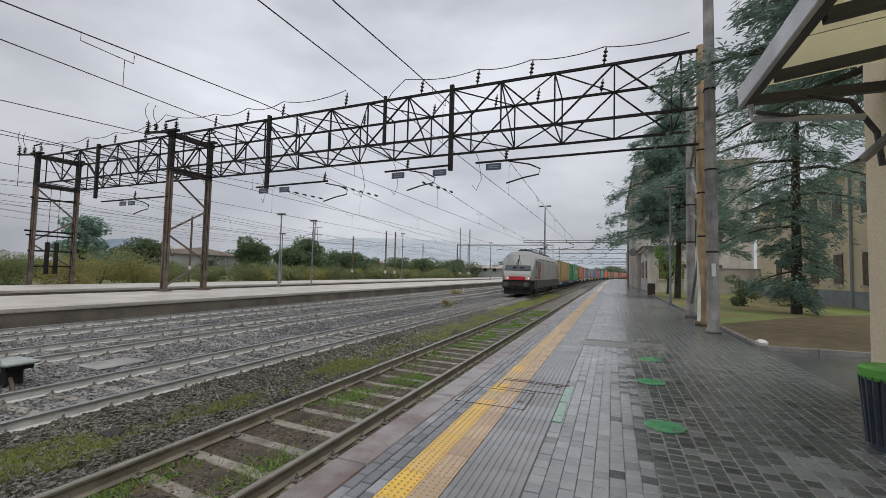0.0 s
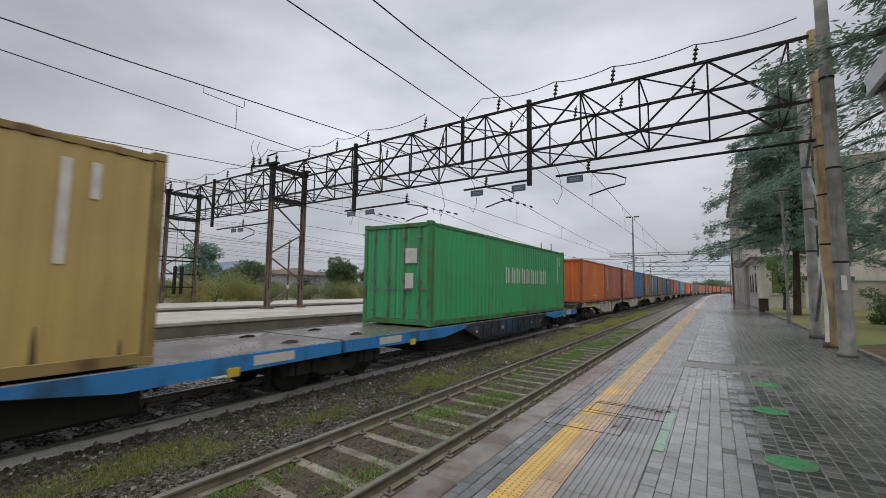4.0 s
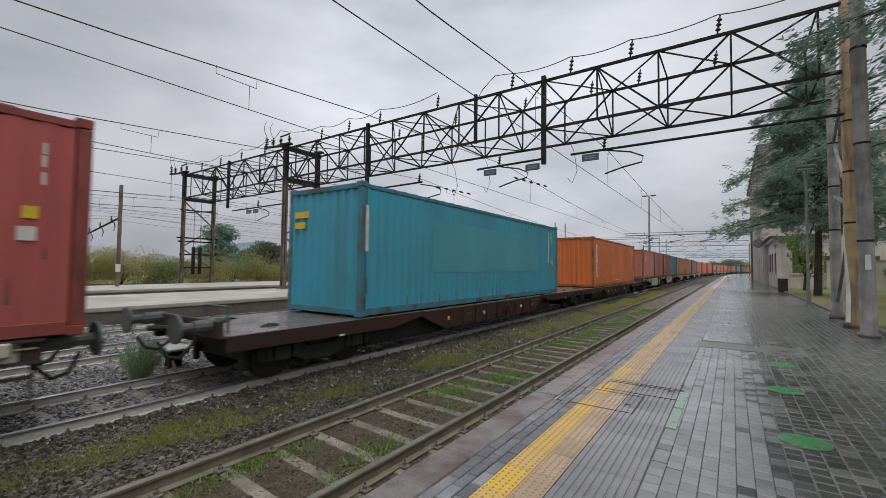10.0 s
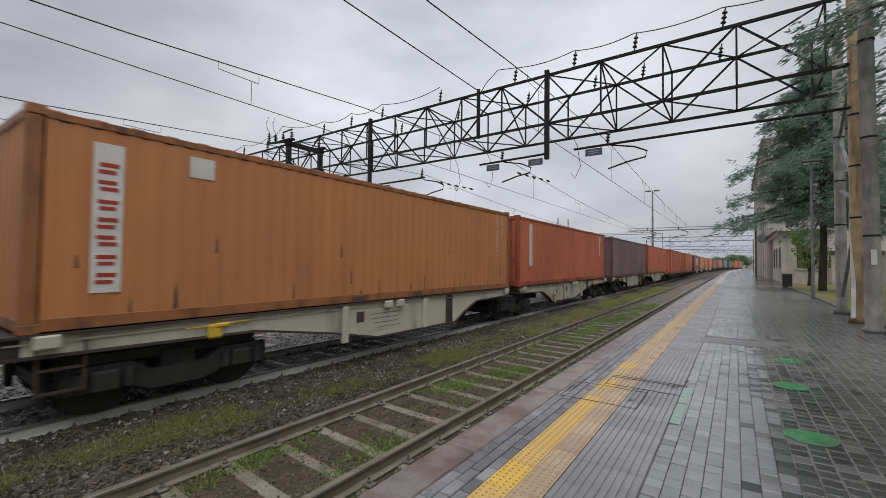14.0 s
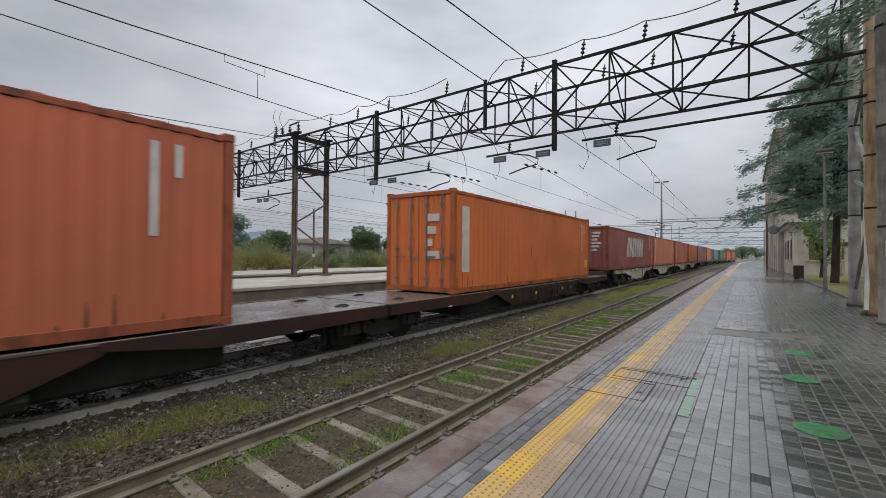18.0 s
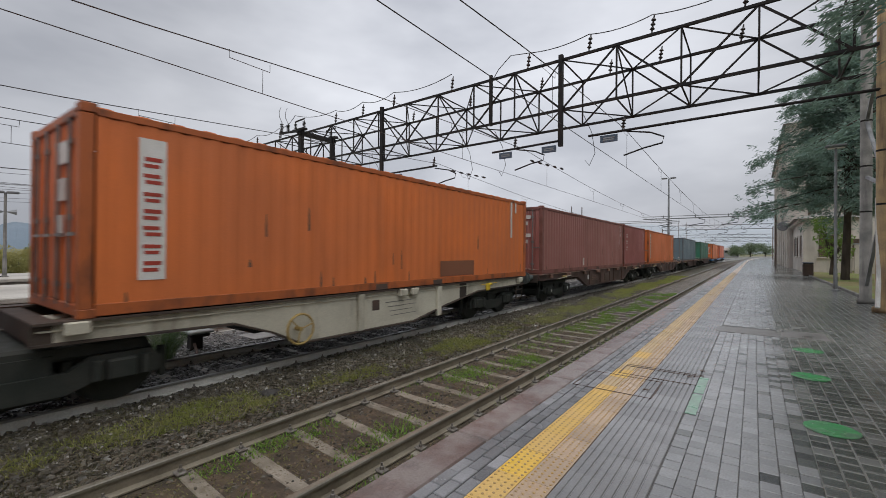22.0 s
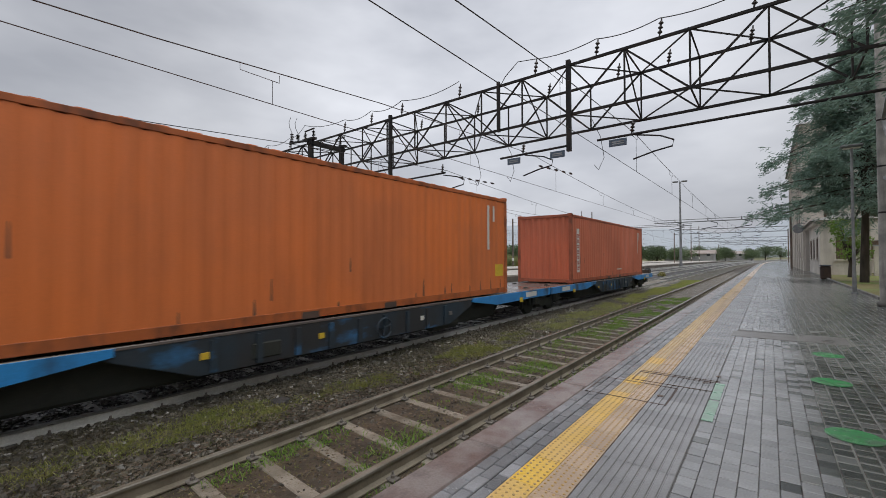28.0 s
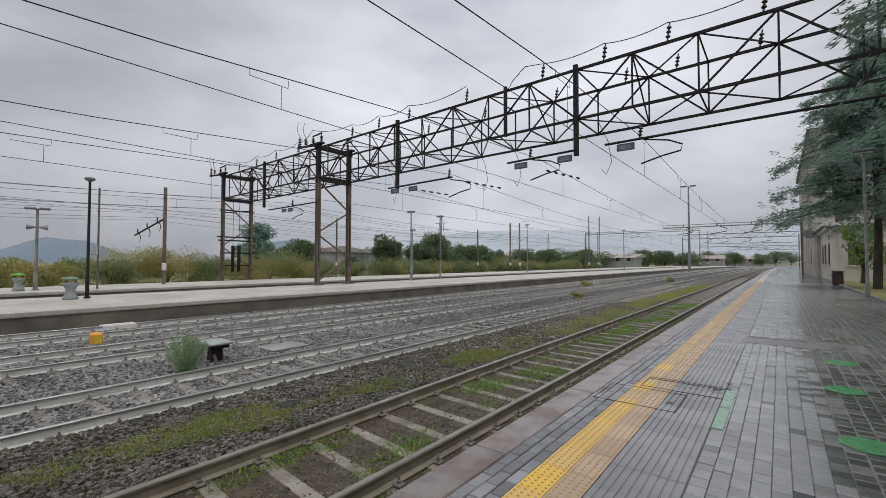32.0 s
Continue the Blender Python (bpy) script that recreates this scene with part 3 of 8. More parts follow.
def extrude_profile(bm, prof, x0, x1):
    """A plate with the outline prof in (y, z), from x0 to x1."""
    a = [bm.verts.new((x0, y, z)) for y, z in prof]
    b = [bm.verts.new((x1, y, z)) for y, z in prof]
    n = len(prof)
    bm.faces.new(a)
    bm.faces.new(b[::-1])
    for i in range(n):
        bm.faces.new((a[i], b[i], b[(i + 1) % n], a[(i + 1) % n]))
    return bm


def raw_mesh(name, verts, faces, mat, parent=None, label="", smooth=False):
    me = bpy.data.meshes.new(name)
    me.from_pydata(verts, [], faces)
    me.update()
    if smooth:
        me.polygons.foreach_set("use_smooth", [True] * len(me.polygons))
    return link_mesh(name, me, mat, parent, label)


def strip(name, x0, x1, z, ys, mat, kind="structure", label="", parent=None):
    """A level strip along the line between two sideways offsets, following the bend."""
    v, f = [], []
    for y in ys:
        v += [(x0 + bend(y), y, z), (x1 + bend(y), y, z)]
    for i in range(len(ys) - 1):
        f.append((2 * i, 2 * i + 1, 2 * i + 3, 2 * i + 2))
    ob = raw_mesh(name, v, f, mat, parent, "")
    return tagged(ob, label, "", "", kind)


def sweep(name, prof, x, ys, mat, parent=None, smooth=False):
    """A closed profile in (x, z) swept along the line."""
    v, f, n = [], [], len(prof)
    for y in ys:
        v += [(x + px + bend(y), y, pz) for px, pz in prof]
    for i in range(len(ys) - 1):
        for k in range(n):
            f.append((i * n + k, i * n + (k + 1) % n, (i + 1) * n + (k + 1) % n, (i + 1) * n + k))
    f.append(tuple(range(n)))
    f.append(tuple((len(ys) - 1) * n + k for k in reversed(range(n))))
    return raw_mesh(name, v, f, mat, parent, smooth=smooth)


def ys_from(a, b, near=5.0):
    """Stations along the line, closer where it bends."""
    out, y = [a], a
    while y < b:
        y = min(b, y + (40.0 if y < CURVE_FROM - 40 else 12.0))
        out.append(y)
    return out


def ground_points(rng, n, x0, x1, y0, y1, keep=None):
    p = np.column_stack([rng.uniform(x0, x1, n), rng.uniform(y0, y1, n)])
    return p if keep is None else p[keep(p)]


def scatter(name, pts, zs, sizes, tmpl_v, tmpl_f, rng, mat, label, tilt=0.4):
    """One object of many small copies of a template, turned and tilted at random."""
    n, k = len(pts), len(tmpl_v)
    a = rng.uniform(0, math.tau, n)
    ca, sa = np.cos(a), np.sin(a)
    tv = np.asarray(tmpl_v, float)
    t1, t2 = rng.uniform(-tilt, tilt, n), rng.uniform(-tilt, tilt, n)
    X = tv[None, :, 0] * sizes[:, 0:1] + t1[:, None] * tv[None, :, 2] * sizes[:, 2:3]
    Y = tv[None, :, 1] * sizes[:, 1:2] + t2[:, None] * tv[None, :, 2] * sizes[:, 2:3]
    Z = tv[None, :, 2] * sizes[:, 2:3]
    V = np.stack([pts[:, 0:1] + ca[:, None] * X - sa[:, None] * Y, pts[:, 1:2] + sa[:, None] * X + ca[:, None] * Y, np.asarray(zs).reshape(-1, 1) + Z], -1).reshape(-1, 3)
    tf = np.asarray(tmpl_f)
    F = (tf[None] + (np.arange(n) * k)[:, None, None]).reshape(-1, tf.shape[1])
    me = bpy.data.meshes.new(name)
    me.from_pydata(V.tolist(), [], F.tolist())
    ob = link_mesh(name, me, mat)
    return tagged(ob, label, "", "", "stuff")


def stone_template(rng):
    v = np.array([(-1, -0.7, 0), (0.8, -1, 0.1), (1, 0.6, -0.1), (-0.6, 1, 0), (-0.6, -0.5, 0.8), (0.6, -0.6, 0.9), (0.5, 0.5, 0.75), (-0.4, 0.6, 0.95)], float)
    f = [(0, 1, 5, 4), (1, 2, 6, 5), (2, 3, 7, 6), (3, 0, 4, 7), (4, 5, 6, 7)]
    return v, f

# ---------------------------------------------------------------- ground and track beds
rng = np.random.default_rng(7)
YS = ys_from(-520, 470)
gm = bmesh.new()
for a, b in ((-2600, 2600),):
    vs = [gm.verts.new(p) for p in ((a, -1500, -0.98), (b, -1500, -0.98), (b, 3800, -0.98), (a, 3800, -0.98))]
    gm.faces.new(vs)
tagged(part("ground", gm, M["scrub"]), "flat scrubby ground with patchy grass", "ground", kind="structure")
strip("ballast_bed", -17.45, -6.9, -0.664, YS, M["ballast"], label="grey crushed-stone ballast under the running tracks")
strip("siding_bed", -5.02, -2.02, -0.672, YS, M["soil"], label="dark weedy earth bed under the siding track")
strip("verge", -6.88, -5.02, -0.660, YS, M["verge"], label="mossy earth verge between the siding and the main line")
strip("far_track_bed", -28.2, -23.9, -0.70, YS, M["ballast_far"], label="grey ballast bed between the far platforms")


def rail_profile():
    return [(-0.07, 0.0), (0.07, 0.0), (0.07, 0.014), (0.013, 0.03), (0.013, 0.118), (0.034, 0.128), (-0.034, 0.128), (-0.013, 0.118), (-0.013, 0.03), (-0.07, 0.014)]


HEAD = [(-0.036, 0.128), (0.036, 0.128), (0.036, 0.150), (0.026, 0.160), (-0.026, 0.160), (-0.036, 0.150)]


def sleeper_mesh():
    bm = bmesh.new()
    box(bm, -1.28, 1.28, -0.09, 0.09, -0.16, 0.0, bevel=0.022)
    return mesh_of(bm, "sleeper")


def clip_mesh():
    bm = bmesh.new()
    box(bm, -0.055, 0.055, -0.05, 0.05, 0.0, 0.022, bevel=0.006)
    lathe(bm, ((0.022, 0.02), (0.022, 0.05), (0.012, 0.055), (0.012, 0.085)), (0.0, 0, 0), 6)
    return mesh_of(bm, "rail_clip")


SLEEPER, CLIP = sleeper_mesh(), clip_mesh()
for k, x in enumerate(TRACKS):
    near = k == 0
    tr = empty("track", pose(0, 0, 0), ("weedy siding track with rusty rails on concrete sleepers", "main-line track with bright rails set in grey ballast", "main-line track with bright rails in grey ballast",
                "running track beside the far island platform", "track between the two far platforms")[k], "railway track", "station tracks")
    for s in (-0.7525, 0.7525):
        zz = RAIL_Z - 0.16
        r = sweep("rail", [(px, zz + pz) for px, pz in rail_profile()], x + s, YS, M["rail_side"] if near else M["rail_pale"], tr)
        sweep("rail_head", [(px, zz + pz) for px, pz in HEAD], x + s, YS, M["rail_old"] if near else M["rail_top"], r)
    y0 = 1.81 - 0.6 * 23
    count = 140 if near else (95 if k < 4 else 0)
    for i in range(count):
        y = y0 + 0.6 * i
        dz = (0.012 if i % 5 else -0.004) if near else 0.0
        ob = link_mesh("sleeper", SLEEPER, M["sleeper"], tr)
        ob.location = (x, y, RAIL_Z - 0.163 + (0.0 if near else 0.022) + min(0, dz))
        ob.rotation_euler = (0, 0, random.uniform(-0.02, 0.02) - (0.075 if near else 0.0))
        if (near and 16 < i < 66):
            for s in (-0.7525, 0.7525):
                for q in (-0.095, 0.095):
                    c = link_mesh("rail_clip", CLIP, M["clip"], tr)
                    c.location = (x + s + q, y, RAIL_Z - 0.155)
    if 0 < k < 4:
        v, f = [], []
        cv = [tuple(q.co) for q in CLIP.vertices]
        cf = [tuple(p.vertices) for p in CLIP.polygons]
        for i in range(count):
            for s in (-0.7525, 0.7525):
                for q in (-0.1, 0.1):
                    o = len(v)
                    v += [(a * 1.1 + x + s + q, b * 1.2 + y0 + 0.6 * i, c + RAIL_Z - 0.155) for a, b, c in cv]
                    f += [tuple(o + j for j in p) for p in cf]
        c = raw_mesh("rail_clip", v, f, M["clip"], tr)
        c["kind"] = "stuff"

# loose stones on the beds
SV, SF = stone_template(rng)


def off_rails(p):
    ok = np.ones(len(p), bool)
    for x in TRACKS[:4]:
        for s in (-0.7525, 0.7525):
            ok &= np.abs(p[:, 0] - x - s) > 0.085
    return ok


for nm, n, bx, smin, smax in (("ballast_stones", 40000, (-17.2, -6.98, 0.6, 11.0), 0.024, 0.054), ("ballast_stones", 24000, (-17.2, -6.95, 11.0, 34.0), 0.03, 0.06), ("ballast_stones", 9000, (-17.2, -6.98, -10.0, 0.6), 0.034, 0.07)):
    pts = ground_points(rng, n, *bx, keep=off_rails)
    sz = rng.uniform(smin, smax, (len(pts), 3)) * np.array((0.9, 0.9, 1.0))
    scatter(nm, pts, np.full(len(pts), -0.685) + rng.uniform(-0.012, 0.022, len(pts)), sz, SV, SF, rng, M["stone"], "loose angular grey ballast stones", tilt=0.8)
for n, y0, y1, s0, s1 in ((17000, -3.0, 8.0, 0.022, 0.06), (10000, 8.0, 24.0, 0.026, 0.064)):
    pts = ground_points(rng, n, -6.98, -4.55, y0, y1, keep=off_rails)
    sz = rng.uniform(s0, s1, (len(pts), 3)) * np.array((0.9, 0.9, 0.95))
    scatter("verge_stones", pts, np.full(len(pts), -0.672) + rng.uniform(-0.008, 0.014, len(pts)), sz, SV, SF, rng, M["stone_dark"], "dark wet angular stones heaped on the verge", tilt=0.45)
pts = ground_points(rng, 3200, -5.6, -2.05, 0.8, 14.0, keep=off_rails)
sz = rng.uniform(0.008, 0.026, (len(pts), 3))
scatter("gravel", pts, np.full(len(pts), -0.674), sz, SV, SF, rng, M["stone_brown"], "scattered small gravel on dark earth")

# grass and weeds
BLADE_V = [(-0.5, 0, 0), (0.5, 0, 0), (0.15, 0.25, 0.6), (0.0, 0.7, 1.0)]
BLADE_F = [(0, 1, 2), (0, 2, 3)]


def patchy(scale, level, seed):
    def keep(p):
        q = np.array([noise.noise(Vector((a * scale, b * scale * 0.6, seed))) + 0.5 * noise.noise(Vector((a * scale * 4, b * scale * 4, seed + 5))) for a, b in p])
        return q + rng.uniform(-0.35, 0.35, len(p)) > level
    return keep


def both(f, g):
    return lambda p: f(p) & g(p)


def banded(x_near, x_far, half, level, seed):
    """Ragged tufts along a band that drifts sideways down the line."""
    def keep(p):
        xc = np.interp(p[:, 1], [1.0, 9.0], [x_near, x_far])
        q = np.array([noise.noise(Vector((a * 0.9, b * 0.55, seed))) + 0.6 * noise.noise(Vector((a * 3.5, b * 2.6, seed + 5))) for a, b in p])
        return q - 1.1 * ((p[:, 0] - xc) / half) ** 2 + rng.uniform(-0.36, 0.36, len(p)) > level
    return keep


def tufted(f):
    return both(off_rails, f)


for nm, n, bx, keep, h, mat, z in (
        ("track_grass", 150000, (-6.6, -4.75, -4.0, 12.0), tufted(banded(-5.75, -5.45, 0.75, 0.07, 3.1)), 0.085, "grass", -0.662),
        ("track_grass", 75000, (-6.5, -4.8, 12.0, 45.0), tufted(banded(-5.7, -5.5, 0.9, -0.25, 3.1)), 0.10, "grass", -0.664),
        ("verge_moss", 80000, (-6.85, -4.75, -2.0, 16.0), tufted(patchy(0.75, -0.12, 6.3)), 0.06, "moss", -0.660),
        ("siding_moss", 40000, (-4.95, -2.1, 0.6, 15.0), tufted(patchy(0.75, 0.02, 2.7)), 0.022, "moss", -0.672),
        ("sleeper_weeds", 52000, (-4.45, -3.10, 0.6, 26.0), tufted(patchy(1.7, 0.22, 8.4)), 0.055, "weed", -0.67),
        ("edge_weeds", 16000, (-2.92, -2.05, 0.6, 20.0), tufted(patchy(1.7, 0.05, 5.7)), 0.09, "weed", -0.672)):
    pts = ground_points(rng, n, *bx, keep=keep)
    wide = 2.0 if mat == "weed" else 1.0
    s = np.column_stack([rng.uniform(0.005, 0.011, len(pts)) * wide, rng.uniform(0.02, 0.055, len(pts)), rng.uniform(0.4, 1.0, len(pts)) * h])
    scatter(nm, pts, np.full(len(pts), z), s, BLADE_V, BLADE_F, rng, M[mat], "low green and yellowish grass beside the siding rail" if "grass" in nm else "damp moss and leaf litter on the ground" if "moss" in nm else "small leafy weeds in dark earth", tilt=0.8)
# fallen leaves and crumbs of earth between the siding rails
pts = ground_points(rng, 5200, -4.4, -2.1, 0.5, 15.0, keep=off_rails)
sz = np.column_stack([rng.uniform(0.008, 0.022, len(pts)), rng.uniform(0.008, 0.022, len(pts)), rng.uniform(0.004, 0.012, len(pts))])
scatter("leaf_crumbs", pts, np.full(len(pts), -0.671), sz, SV, SF, rng, M["leaf_dry"], "dry brown leaves and crumbs of earth between the rails", tilt=0.8)

# ---------------------------------------------------------------- the near platform
PY = ys_from(-60, 200)
plat = empty("platform_1", pose(0, 0, 0), "wet station platform paved in grey stone with a yellow tactile line", "platform", kind="structure")
sweep("platform_body", [(0, -0.95), (6.6, -0.95), (6.6, -0.014), (0.0, -0.014)], EDGE + 0.02, PY, M["joint"], plat)
strip("joint_bed", 0.375, 3.05, -0.004, ys_from(-9, 40), M["joint_pale"], "structure", "pale sand joints in the dark paving")
sweep("platform_wall", [(0, -0.95), (0.10, -0.95), (0.10, -0.10), (0, -0.10)], EDGE + 0.015, PY, M["plat_wall"], plat)


def paver_mesh(w, l, bevel=0.006, h=0.05):
    bm = bmesh.new()
    x, y = w / 2, l / 2
    lev = [(x, y, -h), (x, y, -bevel), (x - bevel, y - bevel, 0)]
    rings = [[bm.verts.new((sx * a, sy * b, c)) for sx, sy in ((-1, -1), (1, -1), (1, 1), (-1, 1))] for a, b, c in lev]
    for a, b in zip(rings, rings[1:]):
        for k in range(4):
            bm.faces.new((a[k], a[(k + 1) % 4], b[(k + 1) % 4], b[k]))
    bm.faces.new(rings[-1])
    return mesh_of(bm, "paver")


def pave(name, x0, cols, w, l, y0, y1, mat, near, bond=True, skip=None, gap=0.0045, jitter=0.0025, bevel=0.006, cross=0.0):
    """Rows of set stones: the nearest as pieces of their own, the rest joined."""
    me = paver_mesh(w - gap, l - gap - cross, bevel)
    spots = []
    for c in range(cols):
        off = (l / 2 if (c % 2 and bond) else 0.0)
        y = y0 - off
        while y < y1:
            x = x0 + (c + 0.5) * w
            if not (skip and skip(x, y + l / 2)):
                spots.append((x, y + l / 2))
            y += l
    spots.sort(key=lambda p: (p[0] - 0.0) ** 2 + (p[1] - 2.5) ** 2)
    pick = mat if callable(mat) else (lambda x, y: mat)
    for x, y in spots[:near]:
        ob = link_mesh(name, me, pick(x, y), plat)
        ob.location = (x, y, random.uniform(-jitter, jitter))
        ob.rotation_euler = (random.uniform(-0.006, 0.006), random.uniform(-0.006, 0.006), 0)
    cv, cf = [tuple(q.co) for q in me.vertices], [tuple(p.vertices) for p in me.polygons]
    lots = {}
    for x, y in spots[near:]:
        mt = pick(x, y)
        v, f = lots.setdefault(mt.name, (mt, [], []))[1:]
        o, dz = len(v), random.uniform(-jitter, jitter)
        v += [(a + x + bend(y), b + y, c + dz) for a, b, c in cv]
        f += [tuple(o + j for j in p) for p in cf]
    for mt, v, f in lots.values():
        ob = raw_mesh(name, v, f, mt, plat)
        ob["kind"] = "stuff"


def coping_mesh():
    bm = bmesh.new()
    box(bm, 0.0, 0.30, 0.0, 1.994, -0.16, 0.0, bevel=0.012)
    return mesh_of(bm, "coping_stone")


COPING = coping_mesh()
for i in range(40):
    ob = link_mesh("coping_stone", COPING, M["coping"], plat)
    y = -9.05 + i * 2.0
    ob.location = (EDGE + random.uniform(-0.004, 0.004), y, random.uniform(-0.004, 0.003))

pave("slate_paver", -1.70, 3, 0.0935, 0.20, -8.8, 40, M["paver_blue"], 290, gap=0.006)


def dome_tile(w, n, m):
    bm = bmesh.new()
    l = 0.4
    box(bm, -w / 2 + 0.002, w / 2 - 0.002, -l / 2 + 0.002, l / 2 - 0.002, -0.05, 0.0)
    for i in range(n):
        for j in range(m):
            cx, cy = -w / 2 + (i + 0.5) * w / n, -l / 2 + (j + 0.5) * l / m
            ring = [bm.verts.new((cx + 0.011 * math.cos(k * math.tau / 6), cy + 0.011 * math.sin(k * math.tau / 6), 0.0005)) for k in range(6)]
            top = [bm.verts.new((cx + 0.007 * math.cos(k * math.tau / 6), cy + 0.007 * math.sin(k * math.tau / 6), 0.0055)) for k in range(6)]
            for k in range(6):
                bm.faces.new((ring[k], ring[(k + 1) % 6], top[(k + 1) % 6], top[k])).material_index = 1
            bm.faces.new(top).material_index = 1
    me = mesh_of(bm, "tactile_tile")
    me.materials.append(None)
    me.materials.append(M["stud"])
    return me


TY, TT = dome_tile(0.20, 4, 8), dome_tile(0.20, 4, 8)
for i in range(120):
    y = -9.0 + 0.4 * i + 0.2
    for x, me, mt in ((-1.32, TY, "yellow"), (-1.12, TT, "tan")):
        ob = link_mesh("tactile_tile", me, M["yellow_old" if mt == "yellow" and y > 6.5 + 2.0 * math.sin(i * 2.3) else mt], plat)
        ob.location = (x, y, random.uniform(-0.001, 0.001))


def groove_tile():
    bm = bmesh.new()
    w, l, n = 0.50, 0.42, 9
    prof = []
    for i in range(n):
        a = -w / 2 + i * w / n
        prof += [(a + 0.003, -0.006), (a + 0.008, 0.0), (a + w / n - 0.008, 0.0), (a + w / n - 0.003, -0.006)]
    for y0, y1 in ((-l / 2 + 0.002, l / 2 - 0.002),):
        va = [bm.verts.new((x, y0, z)) for x, z in prof]
        vb = [bm.verts.new((x, y1, z)) for x, z in prof]
        for i in range(len(prof) - 1):
            bm.faces.new((va[i], va[i + 1], vb[i + 1], vb[i]))
    box(bm, -w / 2 + 0.002, w / 2 - 0.002, -l / 2 + 0.002, l / 2 - 0.002, -0.05, -0.0065)
    return mesh_of(bm, "grooved_tile")


GT = groove_tile()
for i in range(116):
    ob = link_mesh("grooved_tile", GT, M["groove"], plat)
    ob.location = (-0.77, -9.08 + 0.42 * i, random.uniform(-0.001, 0.001))


def in_patch(x, y):
    return (-0.6 < x < 1.1 and 9.8 < y < 10.75) or y > 40


def worn(x, y):
    """Which stone lies where in the worn half of the platform: black soaked ones in a trodden patch, dry pale ones by the shelter."""
    n = noise.noise(Vector((x * 1.3, y * 0.5, 4.0)))
    if x - 1.45 - 0.35 * n > 0 and y < 4.9 + 1.2 * n:
        return M["paver_mid"] if random.random() < 0.3 else M["paver"]
    c = math.exp(-((x - 0.60) / 0.38) ** 2 - ((y - 7.0) / 3.0) ** 2)
    q = random.random()
    if q < 0.03 + 0.5 * c:
        return M["paver_dark"]
    return M["paver_mid"] if q > 0.80 - 0.25 * n else M["paver_wet"]


def fringe(x, y):
    """Soaked stones thin out towards the pale half."""
    n = noise.noise(Vector((x * 2.0, y * 0.45, 9.0)))
    e = (x - 0.02) / 0.36 + 0.55 * n
    q = random.random()
    if e > 0 and q < 0.35 * e:
        return M["paver_dark"] if q < 0.07 * e else M["paver_wet"]
    return M["paver_mid"] if q < 0.04 + 0.5 * max(0.0, e) else M["paver"]


pave("paver", -0.515, 8, 0.11125, 0.135, -8.955, 40, fringe, 290, skip=in_patch, gap=0.003, bevel=0.003, cross=0.003)


pave("dark_paver", 0.375, 21, 0.127, 0.14, -8.9, 40, worn, 290, skip=lambda x, y: in_patch(x, y), gap=0.012, bevel=0.004, cross=0.010)
strip("far_paving", EDGE + 0.32, 0.375, -0.002, ys_from(40, 200), M["paver"], label="wet grey paving far along the platform")
strip("far_dark_paving", 0.375, 3.05, -0.002, ys_from(40, 200), M["paver_wet"], label="wet dark paving far along the platform")
strip("far_line", -1.42, -1.02, 0.002, ys_from(39.2, 200), M["tan"], label="worn yellow safety line far along the platform")
strip("far_coping", EDGE, EDGE + 0.32, 0.001, ys_from(68, 200), M["coping"], label="coping far along the platform edge")
for x0, x1, y0, y1 in ((-0.6, 0.38, 9.82, 10.5), (0.42, 1.08, 9.9, 10.72)):
    part("repair_slab", boxed(x0, x1, y0, y1, -0.04, 0.003, bevel=0.004), M["cover"], plat, "dark repaired slab in the paving")
part("apron", boxed(3.05, 12.0, -30, 11.1, -0.5, -0.004), M["apron"], plat, "soaked dark paving beside the shelter")
# service covers set in the paving
for x0, x1, y0, y1 in ((-1.66, -0.84, 4.80, 5.50), (-1.36, -0.48, 6.02, 6.10), (-1.36, -0.50, 5.60, 6.02)):
    cv = bmesh.new()
    for q in ((x0, x1, y0, y0 + 0.012), (x0, x1, y1 - 0.012, y1), (x0, x0 + 0.012, y0, y1), (x1 - 0.012, x1, y0, y1)):
        box(cv, *q, -0.01, 0.004)
    part("cover_frame", cv, M["casting"], plat, "thin dark steel frame of a service cover")
for x, y in ((-0.52, 6.35), (-0.62, 5.95), (-0.95, 5.1)):
    part("lifting_hole", boxed(x - 0.03, x + 0.03, y - 0.02, y + 0.02, -0.01, 0.0045, bevel=0.003), M["casting"], plat)
for x, y, r in ((0.55, 4.92, 0.19), (0.57, 6.87, 0.19), (0.69, 8.72, 0.19)):
    d = bmesh.new()
    lathe(d, ((r, 0.0), (r, 0.0045), (r * 0.97, 0.006)), (x, y, 0), 28)
    tagged(part("floor_sticker", d, M["green_paint"]), "round bright green waiting spot painted on the paving", "floor marking", "green waiting spots")
for y0, y1 in ((4.57, 5.24), (5.30, 6.0)):
    tagged(part("floor_stripe", boxed(-0.515, -0.425, y0, y1, 0.0005, 0.005), M["green_pale"]), "faded pale green stripe on the paving", "floor marking", "green stripes")

